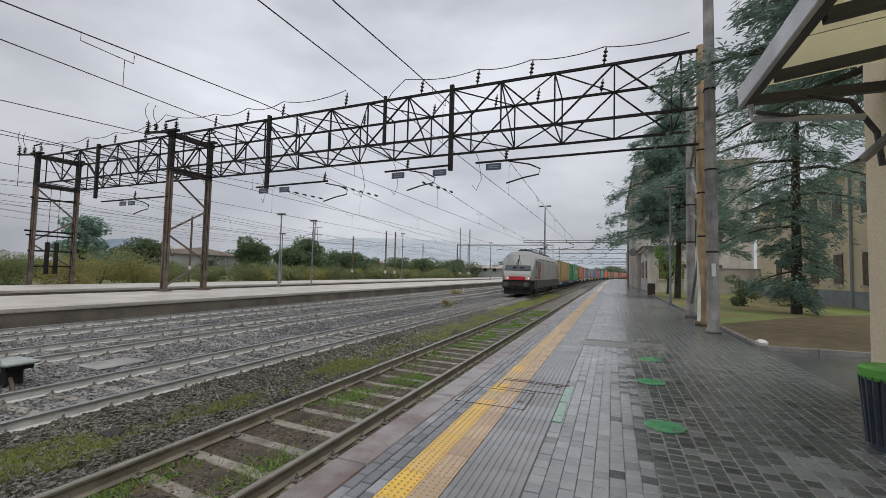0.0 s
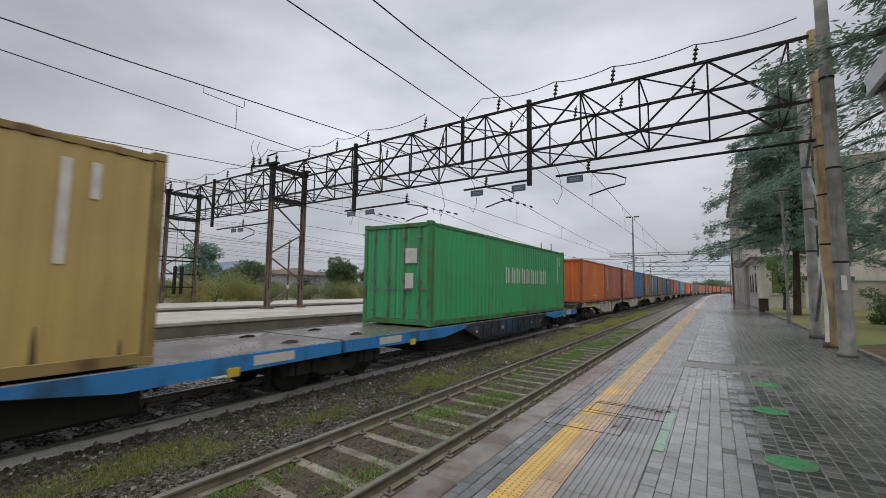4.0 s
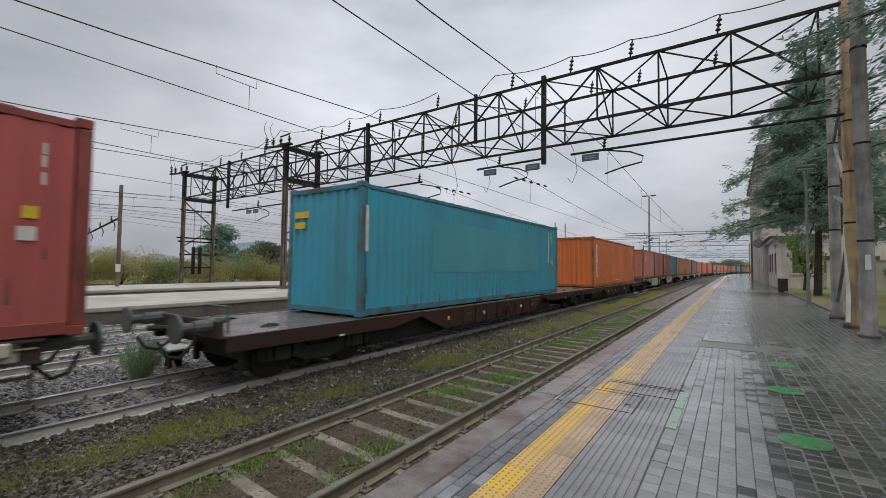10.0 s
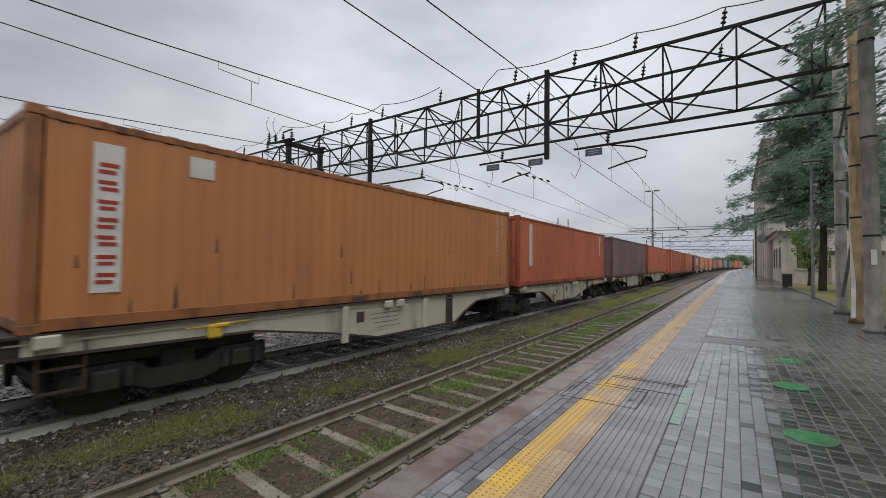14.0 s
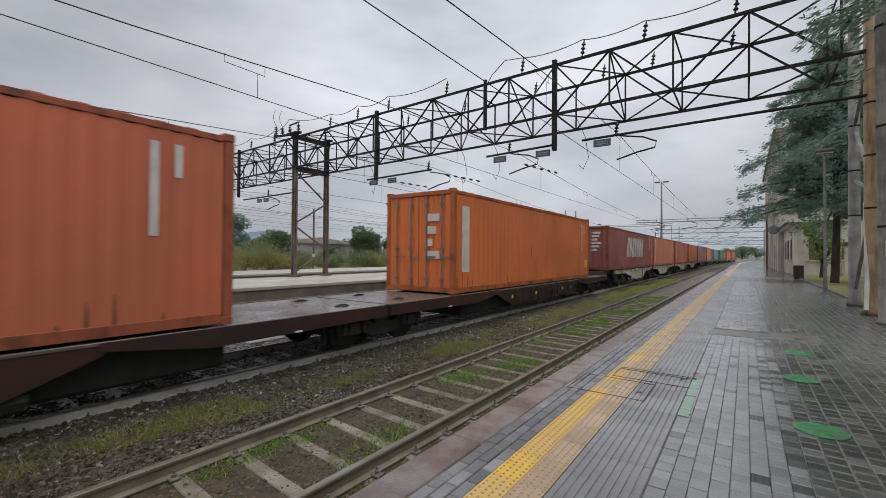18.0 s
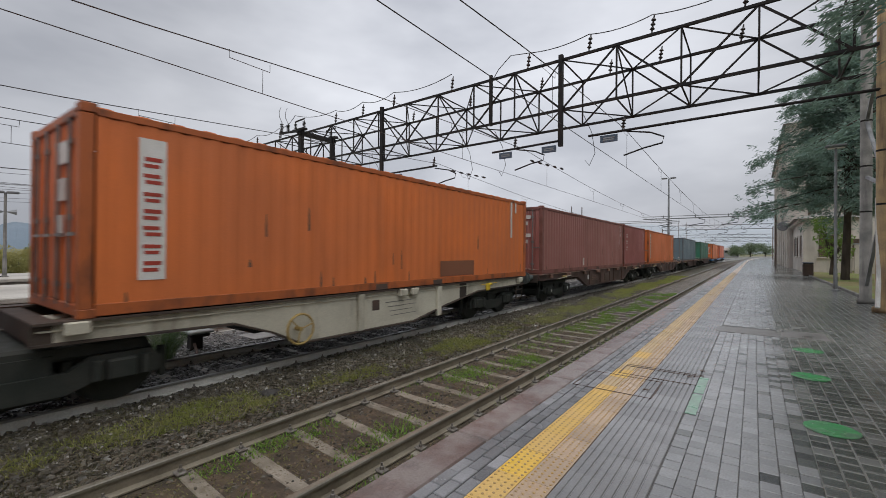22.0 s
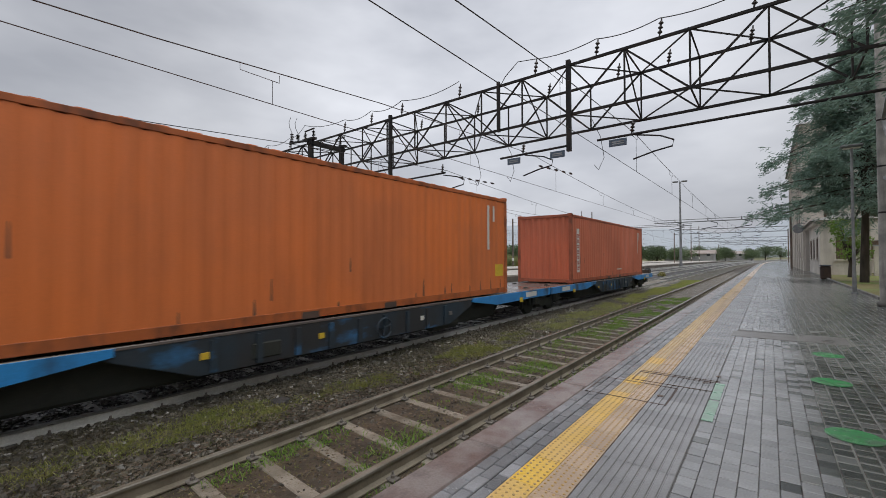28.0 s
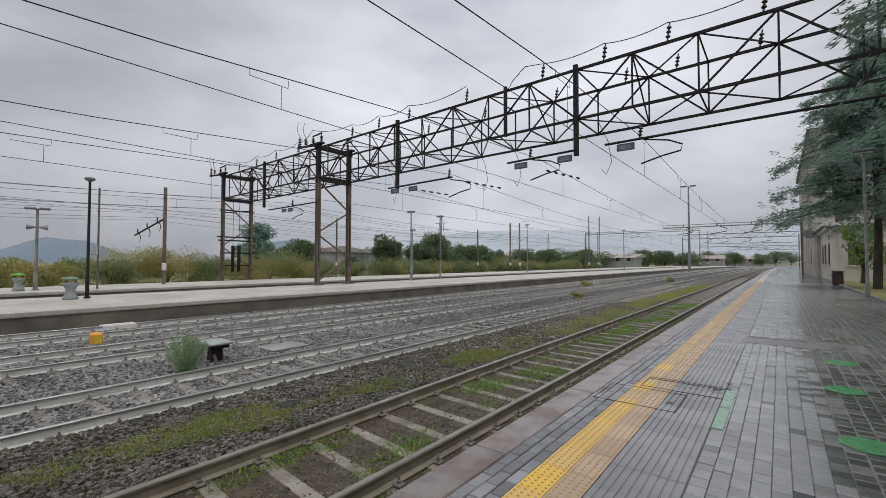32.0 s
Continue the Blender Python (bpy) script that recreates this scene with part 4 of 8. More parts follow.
# ---------------------------------------------------------------- the far platforms
for x0, x1, nm, lb in ((-24.0, -17.4, "platform_2", "pale concrete island platform with a dark damp side"), (-34.5, -28.1, "platform_3", "second pale concrete platform beyond the island")):
    pf = empty(nm, pose(0, 0, 0), lb, "platform", kind="structure")
    sweep("platform_wall", [(0, -0.98), (x1 - x0, -0.98), (x1 - x0, -0.13), (0, -0.13)], x0, PY, M["plat_wall"], pf)
    sweep("platform_top", [(-0.05, -0.13), (x1 - x0 + 0.05, -0.13), (x1 - x0 + 0.05, 0.0), (-0.05, 0.0)], x0, PY, M["plat_far"], pf)
    for i in range(40):
        ob = part("kerb_stone", boxed(x1 - 0.35, x1 + 0.06, -6 + i * 2.0, -6 + i * 2.0 + 1.985, -0.11, 0.012, bevel=0.01), M["plat_far"], pf)

# ---------------------------------------------------------------- the overhead gantry
GY0, GSKEW, GDEEP, GTOP, GBOT = 15.75, -0.035, 2.5, 8.95, 7.02


def gy(x, far=False):
    return GY0 + GSKEW * x + (GDEEP if far else 0.0)


gantry = empty("overhead_gantry", pose(0, 0, 0), "dark steel lattice gantry spanning all the tracks on paired legs", "gantry")
XR, XL, PANEL = 2.75, -38.2, 2.05
nodes = [0.1 - PANEL * i for i in range(-1, 19)]
for far in (False, True):
    for z in (GTOP, GBOT):
        part("chord", bar(bmesh.new(), (XR, gy(XR, far), z), (XL, gy(XL, far), z), 0.09, 0.09), M["steel_dark"], gantry)
    for i, x in enumerate(nodes):
        part("post", bar(bmesh.new(), (x, gy(x, far), GBOT), (x, gy(x, far), GTOP), 0.055), M["steel_dark"], gantry)
        if i + 1 < len(nodes):
            x2 = nodes[i + 1]
            a, b = (GTOP, GBOT) if i % 2 else (GBOT, GTOP)
            part("brace", bar(bmesh.new(), (x, gy(x, far), a), (x2, gy(x2, far), b), 0.058), M["steel_dark"], gantry)
for i, x in enumerate(nodes):
    for z in (GTOP, GBOT):
        part("cross_strut", bar(bmesh.new(), (x, gy(x), z), (x, gy(x, True), z), 0.045), M["steel_dark"], gantry)
        if i + 1 < len(nodes):
            x2 = nodes[i + 1]
            part("lacing", bar(bmesh.new(), (x, gy(x, bool(i % 2)), z), (x2, gy(x2, not i % 2), z), 0.042), M["steel_dark"], gantry)
    if i % 2:
        part("sway_brace", bar(bmesh.new(), (x, gy(x), GTOP), (x, gy(x, True), GBOT), 0.045), M["steel_dark"], gantry)


def lattice_leg(x, y, z0, z1, mat, w=0.34):
    lg = bmesh.new()
    for s in (-1, 1):
        bar(lg, (x + s * w / 2, y, z0), (x + s * w / 2, y, z1), 0.07, 0.22)
    k, z = 0, z0 + 0.3
    while z < z1 - 0.5:
        bar(lg, (x - w / 2, y, z + (0.5 if k % 2 else 0)), (x + w / 2, y, z + (0 if k % 2 else 0.5)), 0.05, 0.16)
        z += 0.5
        k += 1
    box(lg, x - 0.3, x + 0.3, y - 0.3, y + 0.3, z0, z0 + 0.12)
    return part("leg", lg, mat, gantry)


for x, z0 in ((-23.5, 0.0), (-38.0, -0.98)):
    for far in (False, True):
        y = gy(x, far)
        lattice_leg(x, y, z0, GBOT - 0.1, M["steel_rust"], 0.26)
        part("leg_head", bar(bmesh.new(), (x, y, GBOT - 0.1), (x, y, GTOP + 0.12), 0.28, 0.24), M["steel_dark"], gantry)
    drop = GBOT - 0.3 - z0
    for i in range(4):
        za, zb = GBOT - 0.25 - drop * (0.0, 0.28, 0.52, 0.75)[i], GBOT - 0.25 - drop * (0.27, 0.50, 0.74, 0.97)[i]
        part("leg_brace", bar(bmesh.new(), (x, gy(x, bool(i % 2)), za), (x, gy(x, not i % 2), zb), 0.085), M["steel_rust"], gantry)
    part("top_beam", bar(bmesh.new(), (x, gy(x) - 0.2, GTOP + 0.05), (x, gy(x, True) + 0.2, GTOP + 0.05), 0.3, 0.26), M["steel_dark"], gantry)
    part("bottom_beam", bar(bmesh.new(), (x, gy(x) - 0.1, GBOT - 0.05), (x, gy(x, True) + 0.1, GBOT - 0.05), 0.34, 0.3), M["steel_dark"], gantry)
x = -38.0
for z, ov in ((GBOT - 1.0, 0.25), (GBOT - 3.35, 0.45), (GBOT - 3.65, 0.35), (GBOT - 4.75, 0.2), (GBOT - 5.85, 0.1)):
    part("maintenance_rail", bar(bmesh.new(), (x, gy(x) - ov, z), (x, gy(x, True) + ov, z), 0.11), M["steel_dark"], gantry)
for q in (0.36, 0.58):
    y = gy(x) + GDEEP * q
    part("balance_weight", boxed(x - 0.13, x + 0.13, y - 0.1, y + 0.1, GBOT - 6.4, GBOT - 4.1, bevel=0.02), M["steel_dark"], gantry)
    part("weight_rope", tube(bmesh.new(), ((x, y, GBOT - 4.1), (x, y, GBOT - 0.2)), 0.018, 5), M["wire"], gantry)
part("pulley_arm", bar(bmesh.new(), (x, gy(x) + 0.1, GBOT - 1.25), (x, gy(x, True), GBOT - 0.85), 0.07), M["steel_dark"], gantry)
# round legs on the near platform
for x, y, r, mt in ((2.78, 18.25, 0.135, "pole_grey"), (2.74, 15.72, 0.155, "pole_ochre")):
    lg = bmesh.new()
    lathe(lg, ((r * 1.5, 0), (r * 1.5, 0.12), (r * 1.08, 0.16), (r, 9.1)), (x, y, 0), 16)
    ob = part("leg", lg, M[mt], gantry, smooth=True)
    for z in (1.4, 2.8, 4.2, 5.6):
        part("band", lathe(bmesh.new(), ((r * 1.06, 0), (r * 1.06, 0.05)), (x, y, z), 16), M["steel_dark"], gantry)
for a, b in (((2.78, 18.2, 0.5), (2.8, 15.8, 3.3)), ((2.8, 15.8, 3.3), (2.78, 18.2, 5.6)), ((2.78, 18.2, 3.9), (2.8, 15.8, 3.3)), ((2.78, 18.2, 5.6), (2.8, 15.8, 7.6))):
    part("leg_brace", bar(bmesh.new(), a, b, 0.08), M["steel_grey"], gantry)
part("drain_pipe", tube(bmesh.new(), ((2.55, 15.3, 0.15), (2.62, 15.6, 0.9), (2.62, 15.75, 3.0)), 0.05, 8), M["white"], gantry)


def insulator(z, n=4, r=0.07, at=(0, 0)):
    prof = [(0.025, 0)]
    for i in range(n):
        b = 0.08 + i * (z - 0.16) / n
        s = (z - 0.16) / n
        prof += [(0.03, b), (r, b + 0.3 * s), (0.03, b + 0.8 * s)]
    prof += [(0.02, z)]
    return lathe(bmesh.new(), prof, (at[0], at[1], 0), 8)


def hang(x, y, z, h):
    ob = part("insulator", insulator(h, 3, 0.085), M["insulator"], gantry)
    ob.location = (x, y, z)
    ob.rotation_euler = (0, 0.13, 0)


for x in (-0.25, -2.85, -5.0, -7.5, -11.4, -15.2, -17.6, -20.0, -26.0, -29.0, -32.0, -35.0):
    hang(x, gy(x), GTOP + 0.06, 0.62)
for x in (-0.4, -3.0, -4.9, -8.0, -12.0, -16.0):
    hang(x, gy(x, True), GTOP + 0.06, 0.58)
feed = [(-7.5, gy(-7.5), GTOP + 0.68), (-5.0, gy(-5), GTOP + 0.68), (-2.85, gy(-2.85), GTOP + 0.68), (-0.25, gy(-0.25), GTOP + 0.68), (2.4, gy(2.4), GTOP + 0.66)]


def sagged(a, b, n=8, sag=0.2):
    a, b = Vector(a), Vector(b)
    return [a.lerp(b, i / n) - Vector((0, 0, sag * 4 * (i / n) * (1 - i / n))) for i in range(n + 1)]


for a, b in zip(feed, feed[1:]):
    part("feeder_cable", tube(bmesh.new(), sagged(a, b, 8, 0.13), 0.018, 5), M["wire"], gantry)
part("feeder_cable", tube(bmesh.new(), [(-9.2, gy(-9.2), 8.9), (-8.9, gy(-8.9), 9.3), (-8.3, gy(-8.3), 9.75), (-7.5, gy(-7.5), GTOP + 0.68)], 0.018, 5), M["wire"], gantry)
far_feed = [(-11.4, GTOP + 0.8), (-15.2, GTOP + 0.8), (-17.6, GTOP + 0.8), (-20.0, GTOP + 0.8), (-24.2, GTOP + 1.3), (-26.0, GTOP + 0.8), (-29.0, GTOP + 0.8), (-32, GTOP + 0.8), (-35, GTOP + 0.8), (-38.6, GTOP + 1.2)]
for (xa, za), (xb, zb) in zip(far_feed, far_feed[1:]):
    part("feeder_cable", tube(bmesh.new(), sagged((xa, gy(xa), za), (xb, gy(xb), zb), 8, 0.22), 0.018, 5), M["wire"], gantry)
# isolators on outriggers at the leg heads
for x in (-24.0, -38.6):
    part("outrigger", bar(bmesh.new(), (x + 0.6, gy(x) - 0.3, GTOP + 0.1), (x - 1.4, gy(x) - 0.3, GTOP + 0.25), 0.12), M["steel_dark"], gantry)
    for q, hh in ((-0.5, 0.55), (-1.2, 0.75)):
        ob = part("insulator", insulator(hh, 5, 0.13), M["insulator"], gantry)
        ob.location = (x + q, gy(x) - 0.3, GTOP + 0.22)
        part("horn", tube(bmesh.new(), [(x + q, gy(x) - 0.3, GTOP + 0.2 + hh), (x + q - 0.28, gy(x) - 0.3, GTOP + 0.6 + hh), (x + q - 0.34, gy(x) - 0.3, GTOP + 0.95 + hh), (x + q - 0.12, gy(x) - 0.3, GTOP + 1.25 + hh)], 0.018, 5), M["wire"], gantry)
    part("jumper_cable", tube(bmesh.new(), sagged((x - 1.2, gy(x) - 0.3, GTOP + 0.95), (x - 2.3, gy(x) + 0.2, GTOP - 1.9), 8, 0.5), 0.02, 5), M["wire"], gantry)
for x in (-23.5, -38.0):
    for far in (False, True):
        y = gy(x, far)
        part("isolator_frame", boxed(x - 0.75, x + 0.45, y - 0.16, y + 0.16, GTOP + 0.2, GTOP + 0.34, bevel=0.02), M["steel_dark"], gantry)
        for q in ((-0.6, 0.3) if not far else (-0.15,)):
            ob = part("insulator", insulator(0.5, 4, 0.12), M["insulator"], gantry)
            ob.location = (x + q, y, GTOP + 0.34)
        part("isolator_blade", bar(bmesh.new(), (x - 0.65, y, GTOP + 0.86), (x + 0.35, y, GTOP + 0.92), 0.07), M["steel_dark"], gantry)
        part("operating_rod", tube(bmesh.new(), ((x + 0.3, y - 0.14, 1.2), (x + 0.3, y - 0.14, GTOP + 0.3)), 0.02, 5), M["steel_dark"], gantry)
# drop posts and steady arms below the truss
for x, z in ((-6.04, 5.58), (-15.95, 5.4), (-30.5, 5.6)):
    part("drop_post", bar(bmesh.new(), (x, gy(x) - 0.1, z), (x, gy(x) - 0.1, GTOP + 0.15), 0.16), M["steel_dark"], gantry)
part("drop_post", bar(bmesh.new(), (-9.2, gy(-9.2) - 0.1, GBOT - 0.1), (-9.2, gy(-9.2) - 0.1, GTOP + 0.15), 0.12), M["steel_dark"], gantry)
for xa, xb, z, hook, signs in ((-9.05, -6.04, 5.75, -8.0, (-8.4, -6.5)), (-4.9, 2.7, 5.78, -3.72, (-4.18,)), (-16.5, -12.2, 5.5, -12.4, (-16.0, -14.7)), (-29.5, -23.5, 5.35, -26.4, (-27.4, -26.6))):
    y = gy((xa + xb) / 2) - 0.15
    part("arm_tube", tube(bmesh.new(), ((xa, y, z - 0.03), (xb, y, z + 0.05)), 0.045, 8), M["steel_dark"], gantry)
    hang(hook, y, z, 0.5)
    part("steady_arm", tube(bmesh.new(), [(hook + 0.1, y, z - 0.05), (hook + 0.9, y, z - 0.22), (hook + 1.3, y, z - 0.42), (hook + 1.25, y, z - 0.62), (hook + 0.7, y - 0.03, z - 0.72), (hook + 0.05, y - 0.05, z - 0.9)], 0.028, 6), M["steel_dark"], gantry)
    for s in signs:
        pl = part("number_plate", boxed(s - 0.3, s + 0.3, y - 0.04, y - 0.01, z - 0.36, z - 0.1, bevel=0.01), M["sign_blue"], gantry, "small dark blue plate with pale bars")
        part("plate_bar", boxed(s - 0.2, s + 0.2, y - 0.045, y - 0.04, z - 0.29, z - 0.25), M["steel_grey"], pl)
        part("plate_bar", boxed(s - 0.2, s + 0.2, y - 0.045, y - 0.04, z - 0.22, z - 0.18), M["steel_grey"], pl)

# ---------------------------------------------------------------- the overhead line
catenary = empty("catenary", pose(0, 0, 0), "thin dark overhead contact and messenger wires above the tracks", "overhead wires")


def messenger_z(y, low, high):
    """Sag of the messenger between supports at 16 m and 56 m spacing."""
    u = ((y - 16.0) / 56.0) % 1.0
    return high - (high - low) * 4 * u * (1 - u)


for x, zc, lo, hi in ((-3.72, 4.56, 5.25, 5.9), (-7.7, 4.52, 4.85, 5.75), (-12.0, 4.27, 4.62, 5.6), (-15.6, 4.2, 4.6, 5.5), (-26.2, 4.3, 4.7, 5.5), (-31.0, 4.6, 5.0, 5.9)):
    ysw = [-120, -80, -40, -20, -10, 0, 2.5, 5, 7.5, 10, 12, 14] + list(range(16, 240, 4))
    near_pts = {-3.72: ((5.0, 5.40), (9.0, 5.67)), -7.7: ((0.8, 4.88), (7.5, 5.39)), -12.0: ((1.1, 4.64), (7.5, 5.11))}.get(x)

    def mz(y):
        """Messenger height: a shallow sag beyond the gantry, and the steep run-up to it on the near side."""
        if near_pts and y < 16:
            return float(np.interp(y, [-60.0, -20.0] + [q[0] for q in near_pts] + [16.0], [hi, zc + 0.15] + [q[1] for q in near_pts] + [hi]))
        return max(zc + 0.12, messenger_z(y, lo, hi))
    for off in (0.0,):
        part("contact_wire", tube(bmesh.new(), [(x + off + bend(y), y, zc) for y in (-120, -40, 16, 72, 128, 184, 236)], 0.0085, 5), M["wire"], catenary)
    part("messenger_wire", tube(bmesh.new(), [(x + bend(y), y, mz(y)) for y in ysw], 0.011, 5), M["wire"], catenary)
    for y in range(-12, 130, 7):
        yy = y + (2.3 if x in (-7.7, -12.0) else 0.0)
        zm = mz(yy)
        d = bmesh.new()
        if zm - zc > 0.2:
            tube(d, ((x, yy - 0.4, zm - 0.01), (x, yy - 0.4, zm - 0.16), (x, yy + 0.4, zm - 0.16), (x, yy + 0.4, zm - 0.01)), 0.007, 4)
            tube(d, ((x, yy + 0.25, zm - 0.16), (x, yy + 0.25, zc)), 0.006, 4)
            part("dropper", d, M["wire"], catenary)
for x, z in ((-33.0, 6.4), (-35.5, 5.8), (-40.0, 6.2), (-44.0, 5.6), (-48.0, 6.6), (-52.0, 5.9), (-56.0, 7.0)):
    part("feeder_wire", tube(bmesh.new(), [(x + bend(y), y, z - 0.9 * 4 * (((y - 16) / 56) % 1) * (1 - ((y - 16) / 56) % 1)) for y in range(-96, 240, 4)], 0.012, 4), M["wire"], catenary)
# jumper loops below the gantry
for x in (-5.4, -9.4, -11.2, -17.5, -22.0):
    part("jumper_loop", tube(bmesh.new(), [(x, gy(x) + 0.6, 6.9), (x + 0.25, gy(x) + 0.9, 6.2), (x + 0.35, gy(x) + 1.0, 5.4), (x + 0.1, gy(x) + 1.1, 4.95), (x - 0.1, gy(x) + 1.2, 5.2)], 0.012, 5), M["wire"], catenary)
for x in (-7.7, -12.0, -15.6):
    for k in range(5):
        part("string_insulator", insulator(0.4, 3, 0.05), M["insulator"], catenary).matrix_basis = pose(x + 0.15 * k - 0.3, 17.8 + 0.5 * k, 5.55 - 0.02 * k, 90, 0, 0)

# ---------------------------------------------------------------- plants


def blades(name, centers, dirs, length, width, rg, mat, parent, droop=0.25):
    """One mesh of many small leaf blades at the given places, fanned about the given directions."""
    n = len(centers)
    d = dirs + rg.normal(0, 0.45, (n, 3))
    d[:, 2] -= droop
    d /= np.linalg.norm(d, axis=1, keepdims=True) + 1e-9
    s = np.cross(d, rg.normal(0, 1, (n, 3)))
    s /= np.linalg.norm(s, axis=1, keepdims=True) + 1e-9
    ln = (length * rg.uniform(0.6, 1.3, n))[:, None]
    wd = (width * rg.uniform(0.6, 1.3, n))[:, None]
    a, b = centers - d * ln * 0.5, centers + d * ln * 0.5
    V = np.stack([a, centers + s * wd * 0.5, b, centers - s * wd * 0.5], 1).reshape(-1, 3)
    F = np.arange(4 * n).reshape(-1, 4)
    me = bpy.data.meshes.new(name)
    me.from_pydata(V.tolist(), [], F.tolist())
    return link_mesh(name, me, mat, parent)


def cedar(x, y, h, r, seed, label, first=0.12, nb=95, dens=60, mat="needles", z0=-0.02, slim=0.0, layers=13, sag=0.24, wild=(0.55, 1.1), lop=0.0):
    """A dark conifer with level, drooping boughs and ragged gaps."""
    rg = np.random.default_rng(seed)
    root = empty("cedar_tree", pose(x, y, z0), label, "tree", "conifers in the station garden")
    lean = rg.normal(0, 0.012, 2)
    tr = bmesh.new()
    tube(tr, [(lean[0] * h * k / 6, lean[1] * h * k / 6, h * k / 6 * 0.97) for k in range(7)], 0.019 * h * 0.75, 10, 0.03)
    part("trunk", tr, M["bark"], root)
    C, D = [], []
    lb = bmesh.new()
    for i in range(nb):
        f = first + (1 - first) * (i / nb) ** 0.9
        z = h * f * 0.98
        L = r * (1 - f) ** 0.65 * (min(1.0, 0.14 + (f / slim) ** 2.6) if slim else 1.0) * rg.uniform(*wild) * (0.75 + 0.25 * math.sin(i * 1.7)) + 0.25
        a = i * 2.399 + rg.normal(0, 0.3)
        L *= 1 + lop * math.cos(a - 2.9)
        up = rg.uniform(-0.10, 0.12)
        tip = np.array((math.cos(a), math.sin(a), 0.0))
        pts = [np.array((0, 0, z)) + tip * L * q + np.array((0, 0, L * (up * q - sag * q * q))) for q in (0, 0.35, 0.7, 1.0)]
        tube(lb, [tuple(p) for p in pts], 0.03 + 0.012 * L, 5, 0.008, caps=False)
        side = np.array((-tip[1], tip[0], 0))
        m = int(dens * (0.35 + L / r))
        q = rg.uniform(0.15, 1.03, m) ** 0.8
        base = np.array((0, 0, z)) + tip * (L * q)[:, None] + np.array((0, 0, 1.0)) * (L * (up * q - sag * q * q))[:, None]
        spread = 0.30 * L * np.sin(np.clip(q, 0, 1) * math.pi * 0.85 + 0.35)
        off = rg.normal(0, 1, m) * spread
        base = base + side * off[:, None] + np.column_stack([np.zeros(m), np.zeros(m), rg.normal(-0.10, 0.14, m) - 0.16 * np.abs(off)])
        C.append(base)
        D.append(np.tile(tip, (m, 1)) + side * np.sign(off)[:, None] * 0.8)
    part("branchwork", lb, M["bark"], root)
    C, D = np.vstack(C), np.vstack(D)
    C = np.vstack([C + rg.normal(0, 0.11, C.shape) for _ in range(layers)])
    D = np.vstack([D] * layers)
    blades("crown", C, D, 0.25, 0.052, rg, M[mat], root, droop=0.55)
    return root


def bushy(name, x, y, h, r, seed, label, mat, cat="tree", n=2600, leaf=0.16, trunk=True, group="trees beyond the tracks", z0=-0.98, clumps=16):
    """A broadleaf tree or shrub: a short trunk, limbs and clumps of small leaves with gaps between."""
    rg = np.random.default_rng(seed)
    root = empty(name, pose(x, y, z0), label, cat, group)
    tr = bmesh.new()
    if trunk:
        tube(tr, [(0, 0, 0), (0.05 * h * 0.2, 0, h * 0.25), (0.0, 0.02 * h, h * 0.55)], 0.03 * h + 0.03, 8, 0.012 * h + 0.01)
    C = []
    for i in range(clumps):
        a, q = rg.uniform(0, math.tau), rg.uniform(0.15, 0.95) ** 0.6
        zc = h * (rg.uniform(0.3, 0.9) if trunk else rg.uniform(0.06, 0.78))
        sh = math.sqrt(max(0.05, 1 - ((zc / h - 0.5) / 0.55) ** 2))
        c = np.array((math.cos(a) * r * q * sh * 0.8, math.sin(a) * r * q * sh * 0.8, zc))
        if trunk:
            tube(tr, [(0, 0, h * 0.25), tuple(c * np.array((0.5, 0.5, 0.75))), tuple(c)], 0.012 * h + 0.008, 5, 0.006, caps=False)
        cr = r * rg.uniform(0.28, 0.48)
        m = n // clumps
        p = rg.normal(0, 1, (m, 3))
        p = p / np.linalg.norm(p, axis=1, keepdims=True) * (cr * rg.uniform(0.55, 1.05, m))[:, None] * np.array((1, 1, 0.72))
        C.append(c + p)
    if trunk:
        part("trunk", tr, M["bark"], root)
    else:
        tr.free()
        tr = bmesh.new()
        for i in range(5):
            a = i * 1.3
            tube(tr, [(0, 0, 0), (0.3 * r * math.cos(a), 0.3 * r * math.sin(a), 0.6 * h)], 0.02 * h, 5, 0.006)
        part("stem_clump", tr, M["bark"], root)
    C = np.vstack(C)
    C[:, 2] = np.maximum(C[:, 2], 0.03)
    blades("crown", C, rg.normal(0, 1, C.shape), leaf, leaf * 0.7, rg, M[mat], root, droop=0.1)
    return root


# ---------------------------------------------------------------- the garden side of the platform
gd = bmesh.new()
vs = [gd.verts.new(p) for p in ((3.12, 11.3, 0.02), (60, 14.2, 0.02), (60, 52, 0.02), (3.12, 52, 0.02))]
gd.faces.new(vs)
tagged(part("garden", gd, M["lawn"]), "wet lawn scattered with brown needles behind a low kerb", "lawn", kind="structure")
lt = bmesh.new()
vs = [lt.verts.new(p) for p in ((3.25, 11.5, 0.026), (24, 13.3, 0.026), (22, 25.0, 0.026), (13.0, 26.5, 0.026), (8.0, 22.5, 0.026), (3.25, 16.2, 0.026))]
lt.faces.new(vs)
tagged(part("leaf_litter", lt, M["litter"]), "carpet of brown fallen needles on the lawn", "ground", kind="structure")
kerb = empty("garden_kerb", pose(0, 0, 0), "low rounded concrete kerb round the garden", "kerb", kind="structure")
for i in range(40):
    y = 11.3 + i * 1.0
    part("kerb_stone", boxed(3.03, 3.14, y, y + 0.985, -0.05, 0.085, bevel=0.02), M["pole_grey"], kerb)
